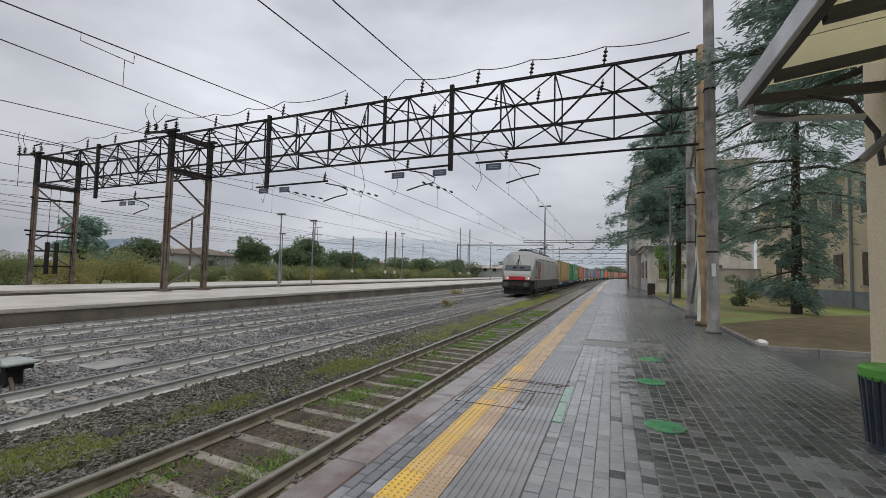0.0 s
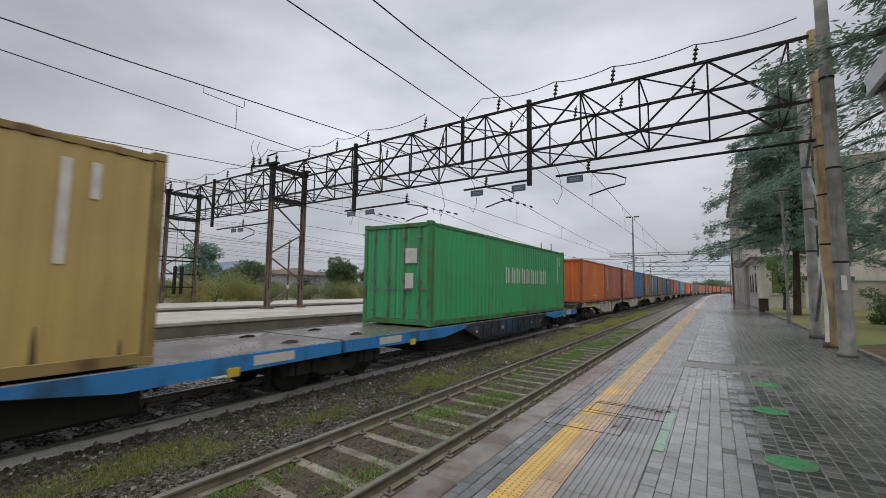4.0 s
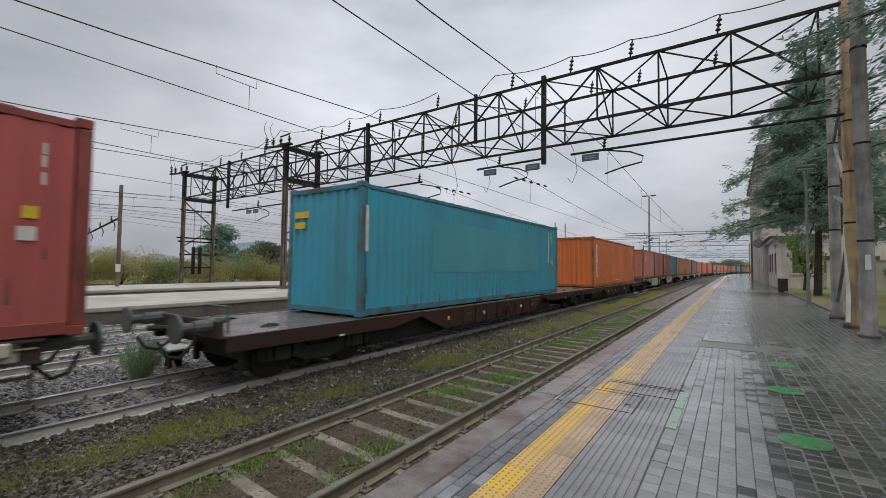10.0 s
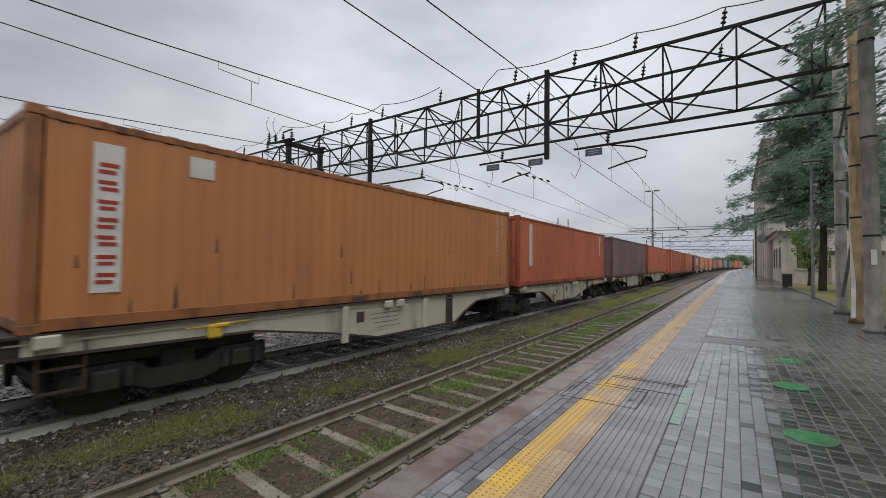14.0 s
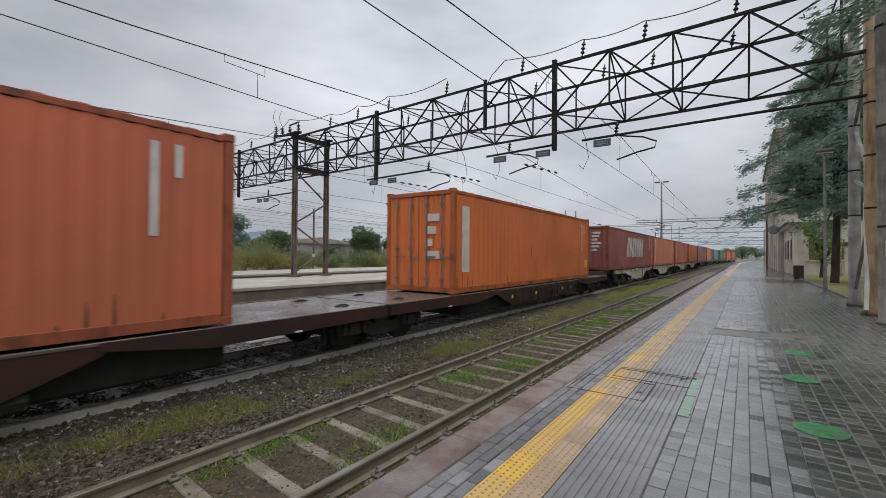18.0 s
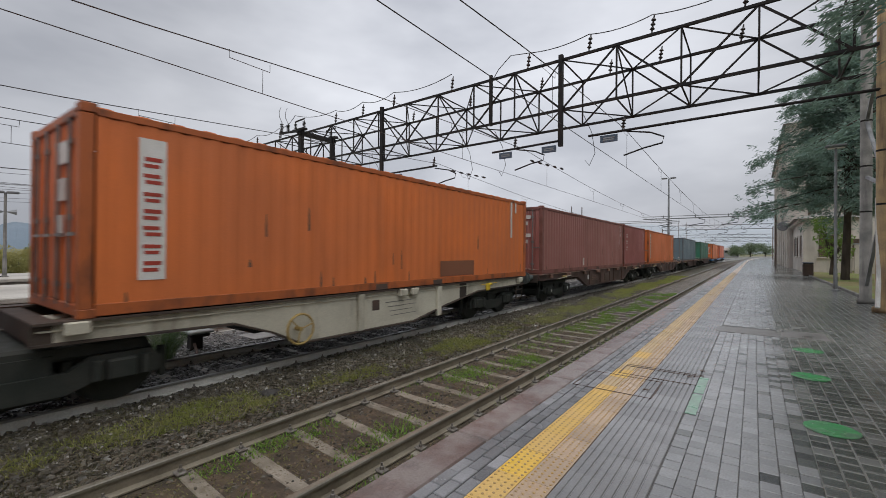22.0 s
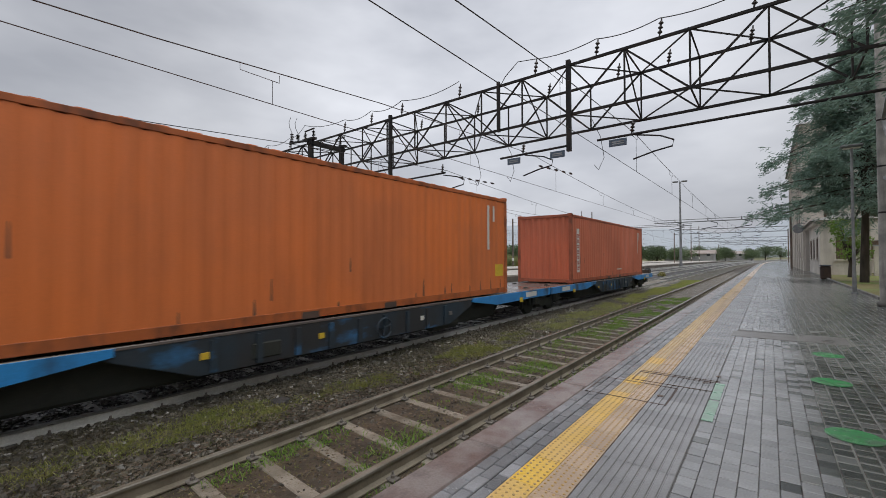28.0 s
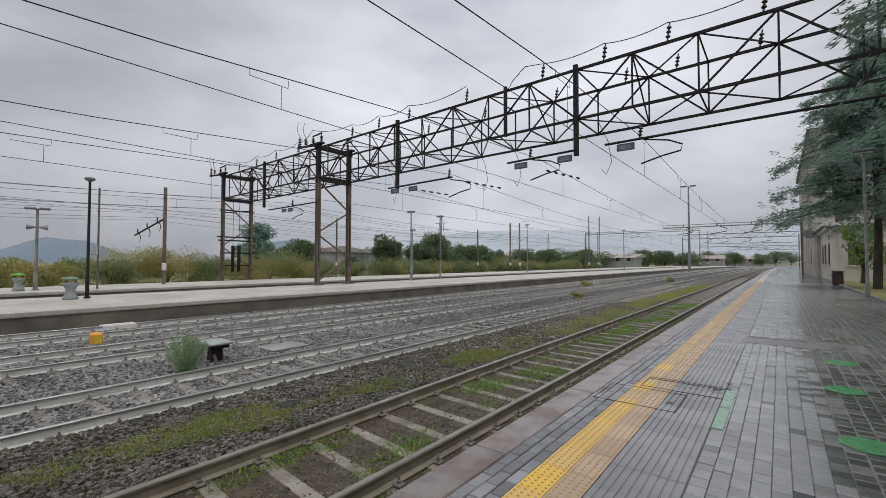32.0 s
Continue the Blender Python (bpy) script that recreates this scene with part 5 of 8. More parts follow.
for i in range(24):
    a, b = (3.03 + i * 1.0, 11.14 + i * 0.051), (4.015 + i * 1.0, 11.19 + i * 0.051)
    part("kerb_stone", bar(bmesh.new(), (a[0], a[1], 0.02), (b[0], b[1], 0.02), 0.11, 0.13), M["pole_grey"], kerb)
st = bmesh.new()
bmesh.ops.create_icosphere(st, subdivisions=2, radius=0.12)
for v in st.verts:
    v.co = v.co * (1 + 0.25 * noise.noise(v.co * 9))
    v.co.z = v.co.z * 0.6
o = tagged(part("boulder", st, M["white"]), "small pale stone lying on the garden kerb", "stone")
o.location = (3.16, 11.55, 0.10)

pl = bmesh.new()
lathe(pl, ((0.20, 0), (0.20, 0.08), (0.158, 0.1), (0.148, 4.0), (0.130, 10.6)), (0, 0, 0), 18)
o = empty("utility_pole", pose(2.64, 13.7, 0, 0, -0.4, 0), "tall weathered grey concrete pole beside the gantry legs", "pole")
part("shaft", pl, M["pole_grey"], o, smooth=True)
part("plate", boxed(-0.05, 0.05, -0.165, -0.150, 1.55, 1.9), M["white"], o, "small white plate")
for z in (2.2, 4.5, 6.8):
    part("band", lathe(bmesh.new(), ((0.155, 0), (0.155, 0.05)), (0, 0, z), 18), M["steel_dark"], o)


def street_lamp(x, y, z, h, label, head="single", r=0.05, mat="steel_grey"):
    o = empty("platform_lamp", pose(x, y, z), label, "street lamp", "platform lamps")
    pb = bmesh.new()
    lathe(pb, ((r * 2.2, 0), (r * 2.2, 0.05), (r * 1.3, 0.08), (r * 1.2, 0.9), (r, 0.95), (r * 0.8, h)), (0, 0, 0), 10)
    part("post", pb, M[mat], o)
    if head in ("single", "flat"):
        part("lamp_head", boxed(-0.34, 0.34, -0.16, 0.16, h - 0.02, h + 0.12, bevel=0.05), M["lamp_head"], o)
        part("diffuser", boxed(-0.26, 0.26, -0.12, 0.12, h - 0.04, h - 0.018), M["white"], o)
    elif head == "ball":
        part("lamp_head", lathe(bmesh.new(), ((0.05, 0), (0.16, 0.06), (0.2, 0.11), (0.17, 0.16), (0.04, 0.2)), (0, 0, h - 0.1), 12), M["lamp_head"], o)
    elif head == "double":
        for s in (-1, 1):
            part("lamp_head", boxed(s * 0.27 - 0.24, s * 0.27 + 0.24, -0.14, 0.14, h - 0.02, h + 0.1, bevel=0.04), M["lamp_head"], o)
        for s in (-1, 1):
            c = tube(bmesh.new(), ((s * 0.08, 0, h - 0.95), (s * 0.42, 0, h - 0.95)), 0.04, 10, 0.15)
            part("loudspeaker", c, M["steel_grey"], o)
        part("cross_arm", bar(bmesh.new(), (-0.3, 0, h - 0.95), (0.3, 0, h - 0.95), 0.04), M["steel_grey"], o)
        part("cross_arm", bar(bmesh.new(), (-0.4, 0, h), (0.4, 0, h), 0.05), M["steel_grey"], o)
    return o


street_lamp(2.70, 23.6, 0, 5.9, "slim grey lamp post with a flat pale head on the platform", "flat", 0.055)
street_lamp(-22.3, 4.65, 0, 4.9, "dark lamp post with a round head on the island platform", "ball", 0.055, "steel_dark")
street_lamp(-30.6, 4.25, 0, 4.25, "pale lamp post with twin heads and two loudspeakers", "double", 0.07, "pole_grey").rotation_euler = (0, 0, radians(80))
street_lamp(-24.0 + 0.4, 25.6, 0, 5.55, "grey lamp post with a flat head on the island platform", "single", 0.06)
street_lamp(-23.6, 29.4, 0, 5.5, "grey lamp post on the island platform", "single", 0.05)
street_lamp(-29.5, 57.5, 0, 7.0, "grey lamp post with a flat head on the far platform", "single", 0.07)
street_lamp(-30.2, 33.0, 0, 4.8, "pale lamp post on the far platform", "single", 0.05)
street_lamp(-23.0, 84.0, 0, 7.5, "grey lamp post far down the island platform", "single", 0.08)
hm = empty("lighting_mast", pose(-16.0, 110, -0.98), "very tall grey lighting mast between the tracks", "lighting mast")
part("post", lathe(bmesh.new(), ((0.35, 0), (0.3, 1), (0.14, 19.7)), (0, 0, 0), 12), M["steel_grey"], hm)
for s in (-1, 1):
    part("lamp_head", boxed(s * 0.9 - 0.6, s * 0.9 + 0.6, -0.3, 0.3, 19.6, 19.9, bevel=0.08), M["lamp_head"], hm)


def litter_bin(x, y, z, label, s=1.0, rim="bin_green"):
    o = empty("litter_bin", pose(x, y, z), label, "litter bin", "platform litter bins")
    for k in range(22):
        a = k * math.tau / 22
        c, q = math.cos(a), math.sin(a)
        part("slat", bar(bmesh.new(), (0.17 * s * c, 0.17 * s * q, 0.05 * s), (0.215 * s * c, 0.215 * s * q, 0.66 * s), 0.038 * s, 0.018 * s), M["bin_body"], o)
    part("liner", lathe(bmesh.new(), ((0.14 * s, 0.03 * s), (0.185 * s, 0.64 * s)), (0, 0, 0), 16), M["casting"], o)
    part("foot", lathe(bmesh.new(), ((0.17 * s, 0), (0.17 * s, 0.05 * s)), (0, 0, 0), 16), M["bin_body"], o)
    part("rim", lathe(bmesh.new(), ((0.22 * s, 0.62 * s), (0.235 * s, 0.65 * s), (0.235 * s, 0.72 * s), (0.20 * s, 0.745 * s), (0.15 * s, 0.735 * s)), (0, 0, 0), 20), M[rim], o, "green plastic rim")
    return o


litter_bin(2.42, 5.15, 0, "slatted dark blue litter bin with a green rim beside the shelter")


def waisted_bin(x, y, label, lid):
    """A cast litter bin, narrow in the middle, with a domed lid on short posts."""
    o = empty("litter_bin", pose(x, y, 0), label, "litter bin", "platform litter bins")
    part("body", lathe(bmesh.new(), ((0.24, 0), (0.25, 0.05), (0.20, 0.16), (0.145, 0.30), (0.17, 0.42), (0.23, 0.56), (0.25, 0.66), (0.22, 0.67)), (0, 0, 0), 18), M["bin_grey"], o, smooth=True)
    for k in range(4):
        a = k * math.tau / 4 + 0.4
        part("lid_post", bar(bmesh.new(), (0.2 * math.cos(a), 0.2 * math.sin(a), 0.66), (0.2 * math.cos(a), 0.2 * math.sin(a), 0.80), 0.03), M["casting"], o)
    part("lid", lathe(bmesh.new(), ((0.27, 0.79), (0.275, 0.82), (0.20, 0.87), (0.05, 0.90)), (0, 0, 0), 18), M[lid], o, "green lid" if lid != "bin_grey" else "", smooth=True)
    return o


waisted_bin(-22.15, 4.1, "grey waisted litter bin with a faded lid, island platform", "bin_green_old")
waisted_bin(-30.5, 3.6, "grey waisted litter bin with a green lid on the far platform", "bin_green")
o = empty("litter_bin", pose(3.0, 38.6, 0), "black platform litter bin beside the lawn", "litter bin", "platform litter bins")
part("body", boxed(-0.28, 0.28, -0.28, 0.28, 0.0, 0.85, bevel=0.05), M["casting"], o)
part("lid", boxed(-0.3, 0.3, -0.3, 0.3, 0.85, 0.95, bevel=0.04), M["bin_body"], o)

# cream building corner and glazed canopy
sh = empty("shelter", pose(0, 0, 0), "cream stuccoed shelter pier with a steel canopy of aged panels", "shelter")
part("pier", boxed(3.10, 3.62, 6.55, 7.1, 0, 4.6, bevel=0.02), M["stucco"], sh)
part("pier_foot", boxed(3.07, 3.65, 6.52, 7.13, 0, 0.35, bevel=0.02), M["plinth"], sh)
part("wall", boxed(3.62, 3.9, -6, 7.1, 0, 4.6), M["stucco"], sh)
CX0, CX1, CY0, CY1, CZ = 1.62, 3.62, -6.0, 6.70, 3.8
part("fascia", boxed(CX0, CX0 + 0.06, CY0, CY1, CZ, CZ + 0.25, bevel=0.01), M["canopy_metal"], sh)
part("fascia", boxed(CX0, CX1, CY1 - 0.06, CY1, CZ + 0.02, CZ + 0.15, bevel=0.01), M["canopy_metal"], sh)
part("edge_beam", boxed(CX0 + 0.06, CX0 + 0.14, CY0, CY1 - 0.06, CZ, CZ + 0.14), M["canopy_dark"], sh)
part("edge_beam", boxed(CX0 + 0.14, CX1, CY1 - 0.14, CY1 - 0.06, CZ, CZ + 0.12), M["canopy_dark"], sh)
for i in range(8):
    y = CY1 - 0.75 - i * 1.25
    part("rafter", bar(bmesh.new(), (CX0 + 0.2, y, CZ + 0.08), (CX1, y, CZ + 0.32), 0.11, 0.11), M["canopy_dark"], sh)
    pb = bmesh.new()
    v4 = [pb.verts.new(p) for p in ((CX0 + 0.1, y - 0.6, CZ + 0.2), (CX1, y - 0.6, CZ + 0.44), (CX1, y + 0.63, CZ + 0.44), (CX0 + 0.1, y + 0.63, CZ + 0.2))]
    pb.faces.new(v4)
    bmesh.ops.solidify(pb, geom=list(pb.faces), thickness=0.02)
    part("roof_sheet", pb, M["canopy_sheet"], sh)
part("bracket", tube(bmesh.new(), [(CX0 + 0.15, 6.5, CZ - 0.14), (2.2, 6.55, CZ - 0.22), (2.9, 6.6, CZ - 0.28)], 0.028, 8), M["canopy_dark"], sh)
part("bracket", tube(bmesh.new(), [(2.3, 6.5, CZ + 0.02), (2.75, 6.55, CZ - 0.1), (3.0, 6.58, CZ - 0.5), (3.05, 6.6, CZ - 0.9)], 0.034, 8), M["canopy_dark"], sh)
part("down_pipe", tube(bmesh.new(), [(CX0 + 0.12, 6.6, CZ), (CX0 + 0.14, 6.6, CZ - 0.2), (2.86, 6.5, CZ - 0.32)], 0.04, 8), M["canopy_metal"], sh)
part("strut", tube(bmesh.new(), [(2.8, 6.45, 2.95), (3.3, 6.3, 3.5)], 0.05, 8), M["steel_grey"], sh)


def facade_window(root, x, y, z, w, h, axis, d):
    """A shuttered window set in a wall; axis 'x' faces along x."""
    f = empty("window")
    f.parent = root

    def bx(a0, a1, z0, z1, t0, t1, mat, nm):
        if axis == "x":
            part(nm, boxed(min(x + d * t0, x + d * t1), max(x + d * t0, x + d * t1), y + a0, y + a1, z0, z1), mat, f)
        else:
            part(nm, boxed(x + a0, x + a1, min(y + d * t0, y + d * t1), max(y + d * t0, y + d * t1), z0, z1), mat, f)
    bx(-w / 2, w / 2, z, z + h, 0.0, 0.02, M["pane"], "pane")
    bx(-w / 2 - 0.09, w / 2 + 0.09, z - 0.12, z, 0.0, 0.14, M["stucco_old"], "sill")
    bx(-w / 2 - 0.09, w / 2 + 0.09, z + h, z + h + 0.12, 0.0, 0.08, M["stucco_old"], "lintel")
    for s in (-1, 1):
        bx(s * (w / 4 + 0.005) - w / 4 + 0.01, s * (w / 4 + 0.005) + w / 4 - 0.01, z + 0.02, z + h - 0.02, 0.025, 0.06, M["shutter"], "shutter")


def house(name, x0, x1, y0, y1, h, label, wall, storeys, plinth=True, roof="roof_tile", wx=(), wy=(), z0=-0.1):
    o = empty(name, pose(0, 0, 0), label, "building", "buildings round the station")
    part("wall", boxed(x0, x1, y0, y1, z0, h), wall, o)
    if plinth:
        part("plinth", boxed(x0 - 0.05, x1 + 0.05, y0 - 0.05, y1 + 0.05, z0, 0.95), M["plinth"], o)
    part("cornice", boxed(x0 - 0.3, x1 + 0.3, y0 - 0.3, y1 + 0.3, h, h + 0.25), M["stucco_old"], o)
    rb = bmesh.new()
    e, top = 0.6, 2.2 * min(1.0, (x1 - x0) / 10)
    mx = (x0 + x1) / 2
    b4 = [rb.verts.new(p) for p in ((x0 - e, y0 - e, h + 0.25), (x1 + e, y0 - e, h + 0.25), (x1 + e, y1 + e, h + 0.25), (x0 - e, y1 + e, h + 0.25))]
    r2 = [rb.verts.new(p) for p in ((mx, y0 + (x1 - x0) * 0.4, h + 0.25 + top), (mx, y1 - (x1 - x0) * 0.4, h + 0.25 + top))]
    for q in ((b4[0], b4[1], r2[0]), (b4[1], b4[2], r2[1], r2[0]), (b4[2], b4[3], r2[1]), (b4[3], b4[0], r2[0], r2[1]), (b4[3], b4[2], b4[1], b4[0])):
        rb.faces.new(q)
    part("roof", rb, M[roof], o)
    sh_ = h / storeys
    for s in range(storeys):
        for y in wx:
            facade_window(o, x0, y, s * sh_ + 1.3, 1.05, 1.75, "x", -1)
        for x in wy:
            facade_window(o, x, y0, s * sh_ + 1.3, 1.05, 1.75, "y", -1)
    return o


hs = house("cream_house", 12.4, 23.0, 27.0, 47.0, 7.6, "cream two-storey house with brown shutters and a grey plinth", M["stucco"], 2, wx=(28.6, 31.8, 35.0, 38.2, 41.4), wy=(14.2, 17.4, 20.6))
part("down_pipe", tube(bmesh.new(), ((12.32, 30.2, 0), (12.32, 30.2, 7.6)), 0.07, 8), M["plinth"], hs)
gb = house("station_building", 3.0, 15.0, 58.0, 96.0, 15.0, "tall weathered pale station building along the platform", M["stucco_old"], 4, False, "concrete", wx=(60.5, 64, 67.5, 71, 74.5, 78, 81.5, 85, 88.5, 92), wy=(5.0, 8.2, 11.4))
for i in range(9):
    y = 58.2 + i * 4.5
    part("pilaster", boxed(2.82, 3.0, y, y + 0.6, 0, 14.8), M["stucco_old"], gb)
part("clock", lathe(bmesh.new(), ((0.45, -0.08), (0.48, 0), (0.45, 0.08)), (0, 0, 0), 20), M["lamp_head"], gb, "round dark platform clock").matrix_basis = pose(2.4, 57.0, 4.4, 90, 0, 0)
part("clock_arm", bar(bmesh.new(), (2.4, 57.3, 4.95), (3.0, 58.0, 4.95), 0.06), M["lamp_head"], gb)
wh = house("white_kiosk", 3.3, 6.3, 46.5, 57.4, 4.2, "low pale annexe beside the platform", M["stucco_old"], 1, False, "concrete", wx=(48.5, 52.0, 55.0), wy=(4.8,))
gw = empty("garden_wall", pose(0, 0, 0), "pale rendered garden wall behind the lawn", "wall")
part("wall", boxed(6.4, 12.3, 46.0, 46.4, 0, 2.3), M["stucco_old"], gw)
part("cap", boxed(6.3, 12.4, 45.95, 46.45, 2.3, 2.4), M["plinth"], gw)

cedar(7.6, 23.3, 15.0, 7.6, 14, "dark cedar with a narrow foot and wide drooping boughs", 0.05, 62, 110, slim=0.42, layers=8, sag=0.34, wild=(0.3, 1.25), lop=0.22)
cedar(6.6, 13.6, 15.5, 9.8, 15, "tall cedar behind the shelter with boughs hanging over the gantry", 0.46, 80, 105, layers=9, sag=0.2)
cedar(4.3, 34.0, 14.8, 7.3, 13, "tall dark cedar leaning out over the platform", 0.30, 130, 96, slim=0.3, layers=11, sag=0.20, wild=(0.4, 1.15), lop=0.1)
bushy("laurel_bush", 4.6, 42.0, 4.4, 1.4, 21, "green leafy shrub beside the platform wall", "weed", "bush", 2600, 0.14, True, "garden shrubs", 0.0)
bushy("garden_bush", 6.6, 27.5, 1.9, 0.9, 22, "rounded dark green garden bush", "leaves", "bush", 1800, 0.10, False, "garden shrubs", 0.0)
bushy("garden_bush", 9.8, 29.5, 2.0, 1.4, 23, "rounded dark green garden bush", "leaves", "bush", 1800, 0.12, False, "garden shrubs", 0.0)

# ---------------------------------------------------------------- things among the tracks


def feathery(x, y, h, r, seed, label):
    """A soft plume of thin upright shoots."""
    rg = np.random.default_rng(seed)
    root = empty("ballast_shrub", pose(x, y, -0.70), label, "shrub", "shrubs among the tracks")
    st, C, D = bmesh.new(), [], []
    for i in range(70):
        a, q = rg.uniform(0, math.tau), rg.uniform(0, 1) ** 0.6
        tip = np.array((math.cos(a) * r * q, math.sin(a) * r * q, h * (1.05 - 0.45 * q * q) * rg.uniform(0.75, 1.0)))
        tube(st, [(0.15 * tip[0], 0.15 * tip[1], 0), tuple(tip * np.array((0.45, 0.45, 0.55))), tuple(tip)], 0.005, 4, 0.002, caps=False)
        k = rg.uniform(0.12, 1.0, 130)
        C.append(np.array((0.12 * tip[0], 0.12 * tip[1], 0)) + (tip - np.array((0.12 * tip[0], 0.12 * tip[1], 0))) * k[:, None] + rg.normal(0, 0.022, (130, 3)))
        D.append(np.tile(tip / np.linalg.norm(tip) + np.array((0, 0, 0.25)), (130, 1)))
    part("stem_clump", st, M["weed"], root)
    blades("crown", np.vstack(C), np.vstack(D), 0.06, 0.007, rg, M["leaves_feather"], root, droop=-0.15)


feathery(-9.15, 3.45, 0.88, 0.44, 31, "feathery blue-green shrub growing out of the ballast")
for i, (x, y, h) in enumerate(((-9.3, 24.5, 0.5), (-13.6, 38.0, 0.7), (-9.4, 52.0, 0.6))):
    bushy("ballast_shrub", x, y, h, h * 0.9, 33 + i, "low dry shrub among the ballast", "leaves_yellow", "shrub", 900, 0.08, False, "shrubs among the tracks", -0.70, 10)
jb = empty("junction_box", pose(-9.72, 4.25, -0.70), "low dark track junction box under a wide pale lid", "junction box")
part("box", boxed(-0.13, 0.13, -0.12, 0.12, 0.0, 0.36, bevel=0.03), M["steel_dark"], jb)
part("collar", boxed(-0.26, 0.26, -0.20, 0.20, 0.33, 0.41, bevel=0.02), M["steel_dark"], jb)
part("lid", boxed(-0.34, 0.34, -0.25, 0.25, 0.41, 0.47, bevel=0.02), M["lid_pale"], jb, "pale green-grey lid")
part("cable", tube(bmesh.new(), [(0.2, -0.1, 0.2), (0.4, -0.15, 0.1), (0.55, -0.2, 0.0)], 0.03, 6), M["casting"], jb)
for x, y in ((-14.1, 3.15),):
    og = empty("track_marker", pose(x, y, -0.70), "small orange and yellow track marker box", "marker")
    part("box", boxed(-0.13, 0.13, -0.13, 0.13, 0.0, 0.34, bevel=0.05), M["orange"], og)
    part("front", boxed(0.128, 0.14, -0.1, 0.1, 0.04, 0.28), M["label_yellow"], og)
cb = empty("concrete_block", pose(-16.75, 4.3, -0.70), "pale concrete cable block at the foot of the island platform", "block")
part("block", boxed(-0.2, 0.2, -0.45, 0.45, 0, 0.2, bevel=0.02), M["white"], cb)
part("slab", boxed(-0.4, 0.4, -0.3, 0.3, -0.02, 0.03, bevel=0.01), M["plat_far"], cb)
pw = empty("track_slab", pose(-9.9, 6.0, -0.648), "flat pale concrete slab lying in the ballast", "slab")
part("slab", boxed(-0.38, 0.38, -0.5, 0.5, 0, 0.03, bevel=0.012), M["concrete"], pw)
mp = empty("marker_post", pose(-13.8, 40.5, -0.7), "small leaning white marker post between the tracks", "marker post")
part("post", boxed(-0.05, 0.05, -0.05, 0.05, 0, 0.6, bevel=0.01), M["white"], mp)
rk = bmesh.new()
bmesh.ops.create_icosphere(rk, subdivisions=1, radius=0.15)
for v in rk.verts:
    v.co = v.co * (1 + 0.3 * noise.noise(v.co * 7))
    v.co.z = v.co.z * 0.55
o = tagged(part("boulder", rk, M["ballast"]), "dark flat rock lying in the grass by the siding", "stone")
o.location = (-5.75, 3.55, -0.63)

# ---------------------------------------------------------------- masts and portals down the line


def line_mast(x, y, h, label="slim grey catenary mast beside the tracks", arm=0.0, z=-0.98, w=0.2):
    o = empty("catenary_mast", pose(x + bend(y), y, z), label, "mast", "catenary masts")
    b = bmesh.new()
    for s in (-1, 1):
        bar(b, (s * w / 2, 0, 0), (s * w / 3, 0, h), 0.05, w * 0.8)
    k = 0.5
    while k < h - 0.6:
        bar(b, (-w / 2, 0, k), (w / 2, 0, k + 0.45), 0.04, 0.04)
        k += 0.6
    part("post", b, M["steel_rust"], o)
    part("band", boxed(-w * 0.6, w * 0.6, -w * 0.5, w * 0.5, 1.9, 2.4), M["white"], o)
    if arm:
        part("arm", tube(bmesh.new(), [(0, 0, h * 0.72), (arm * 0.5, 0, h * 0.66), (arm, 0, h * 0.60)], 0.06, 6), M["steel_dark"], o)
        n = max(2, int(abs(arm) / 2))
        for i in range(n):
            q = arm * (i + 0.7) / n
            zz = h * (0.72 - 0.12 * (i + 0.7) / n)
            p = part("insulator", insulator(0.4, 3, 0.08), M["insulator"], o)
            p.location = (q, 0, zz)
            part("hook", tube(bmesh.new(), [(q, 0, zz), (q + 0.5, 0, zz - 0.1), (q + 0.65, 0, zz - 0.35), (q + 0.45, 0, zz - 0.6)], 0.03, 5), M["steel_dark"], o)
    return o


line_mast(-32.5, 10.8, 7.5, "rusty catenary mast with a long arm beyond the platforms", -6.0)
line_mast(-29.6, 6.6, 5.6, "dark slim catenary mast on the far platform", 0, 0.0, 0.09)
line_mast(-33.9, 96.2, 13.0)
line_mast(-32.0, 97.6, 12.8)
line_mast(-35.4, 62.9, 9.0)
line_mast(-34.2, 63.9, 9.0)
line_mast(-44.0, 66.0, 8.5)
line_mast(-40.0, 120.0, 11.0)
line_mast(-20.0, 150.0, 12.0)
line_mast(-18.2, 152.0, 12.0)
line_mast(-52.0, 40.0, 9.0)


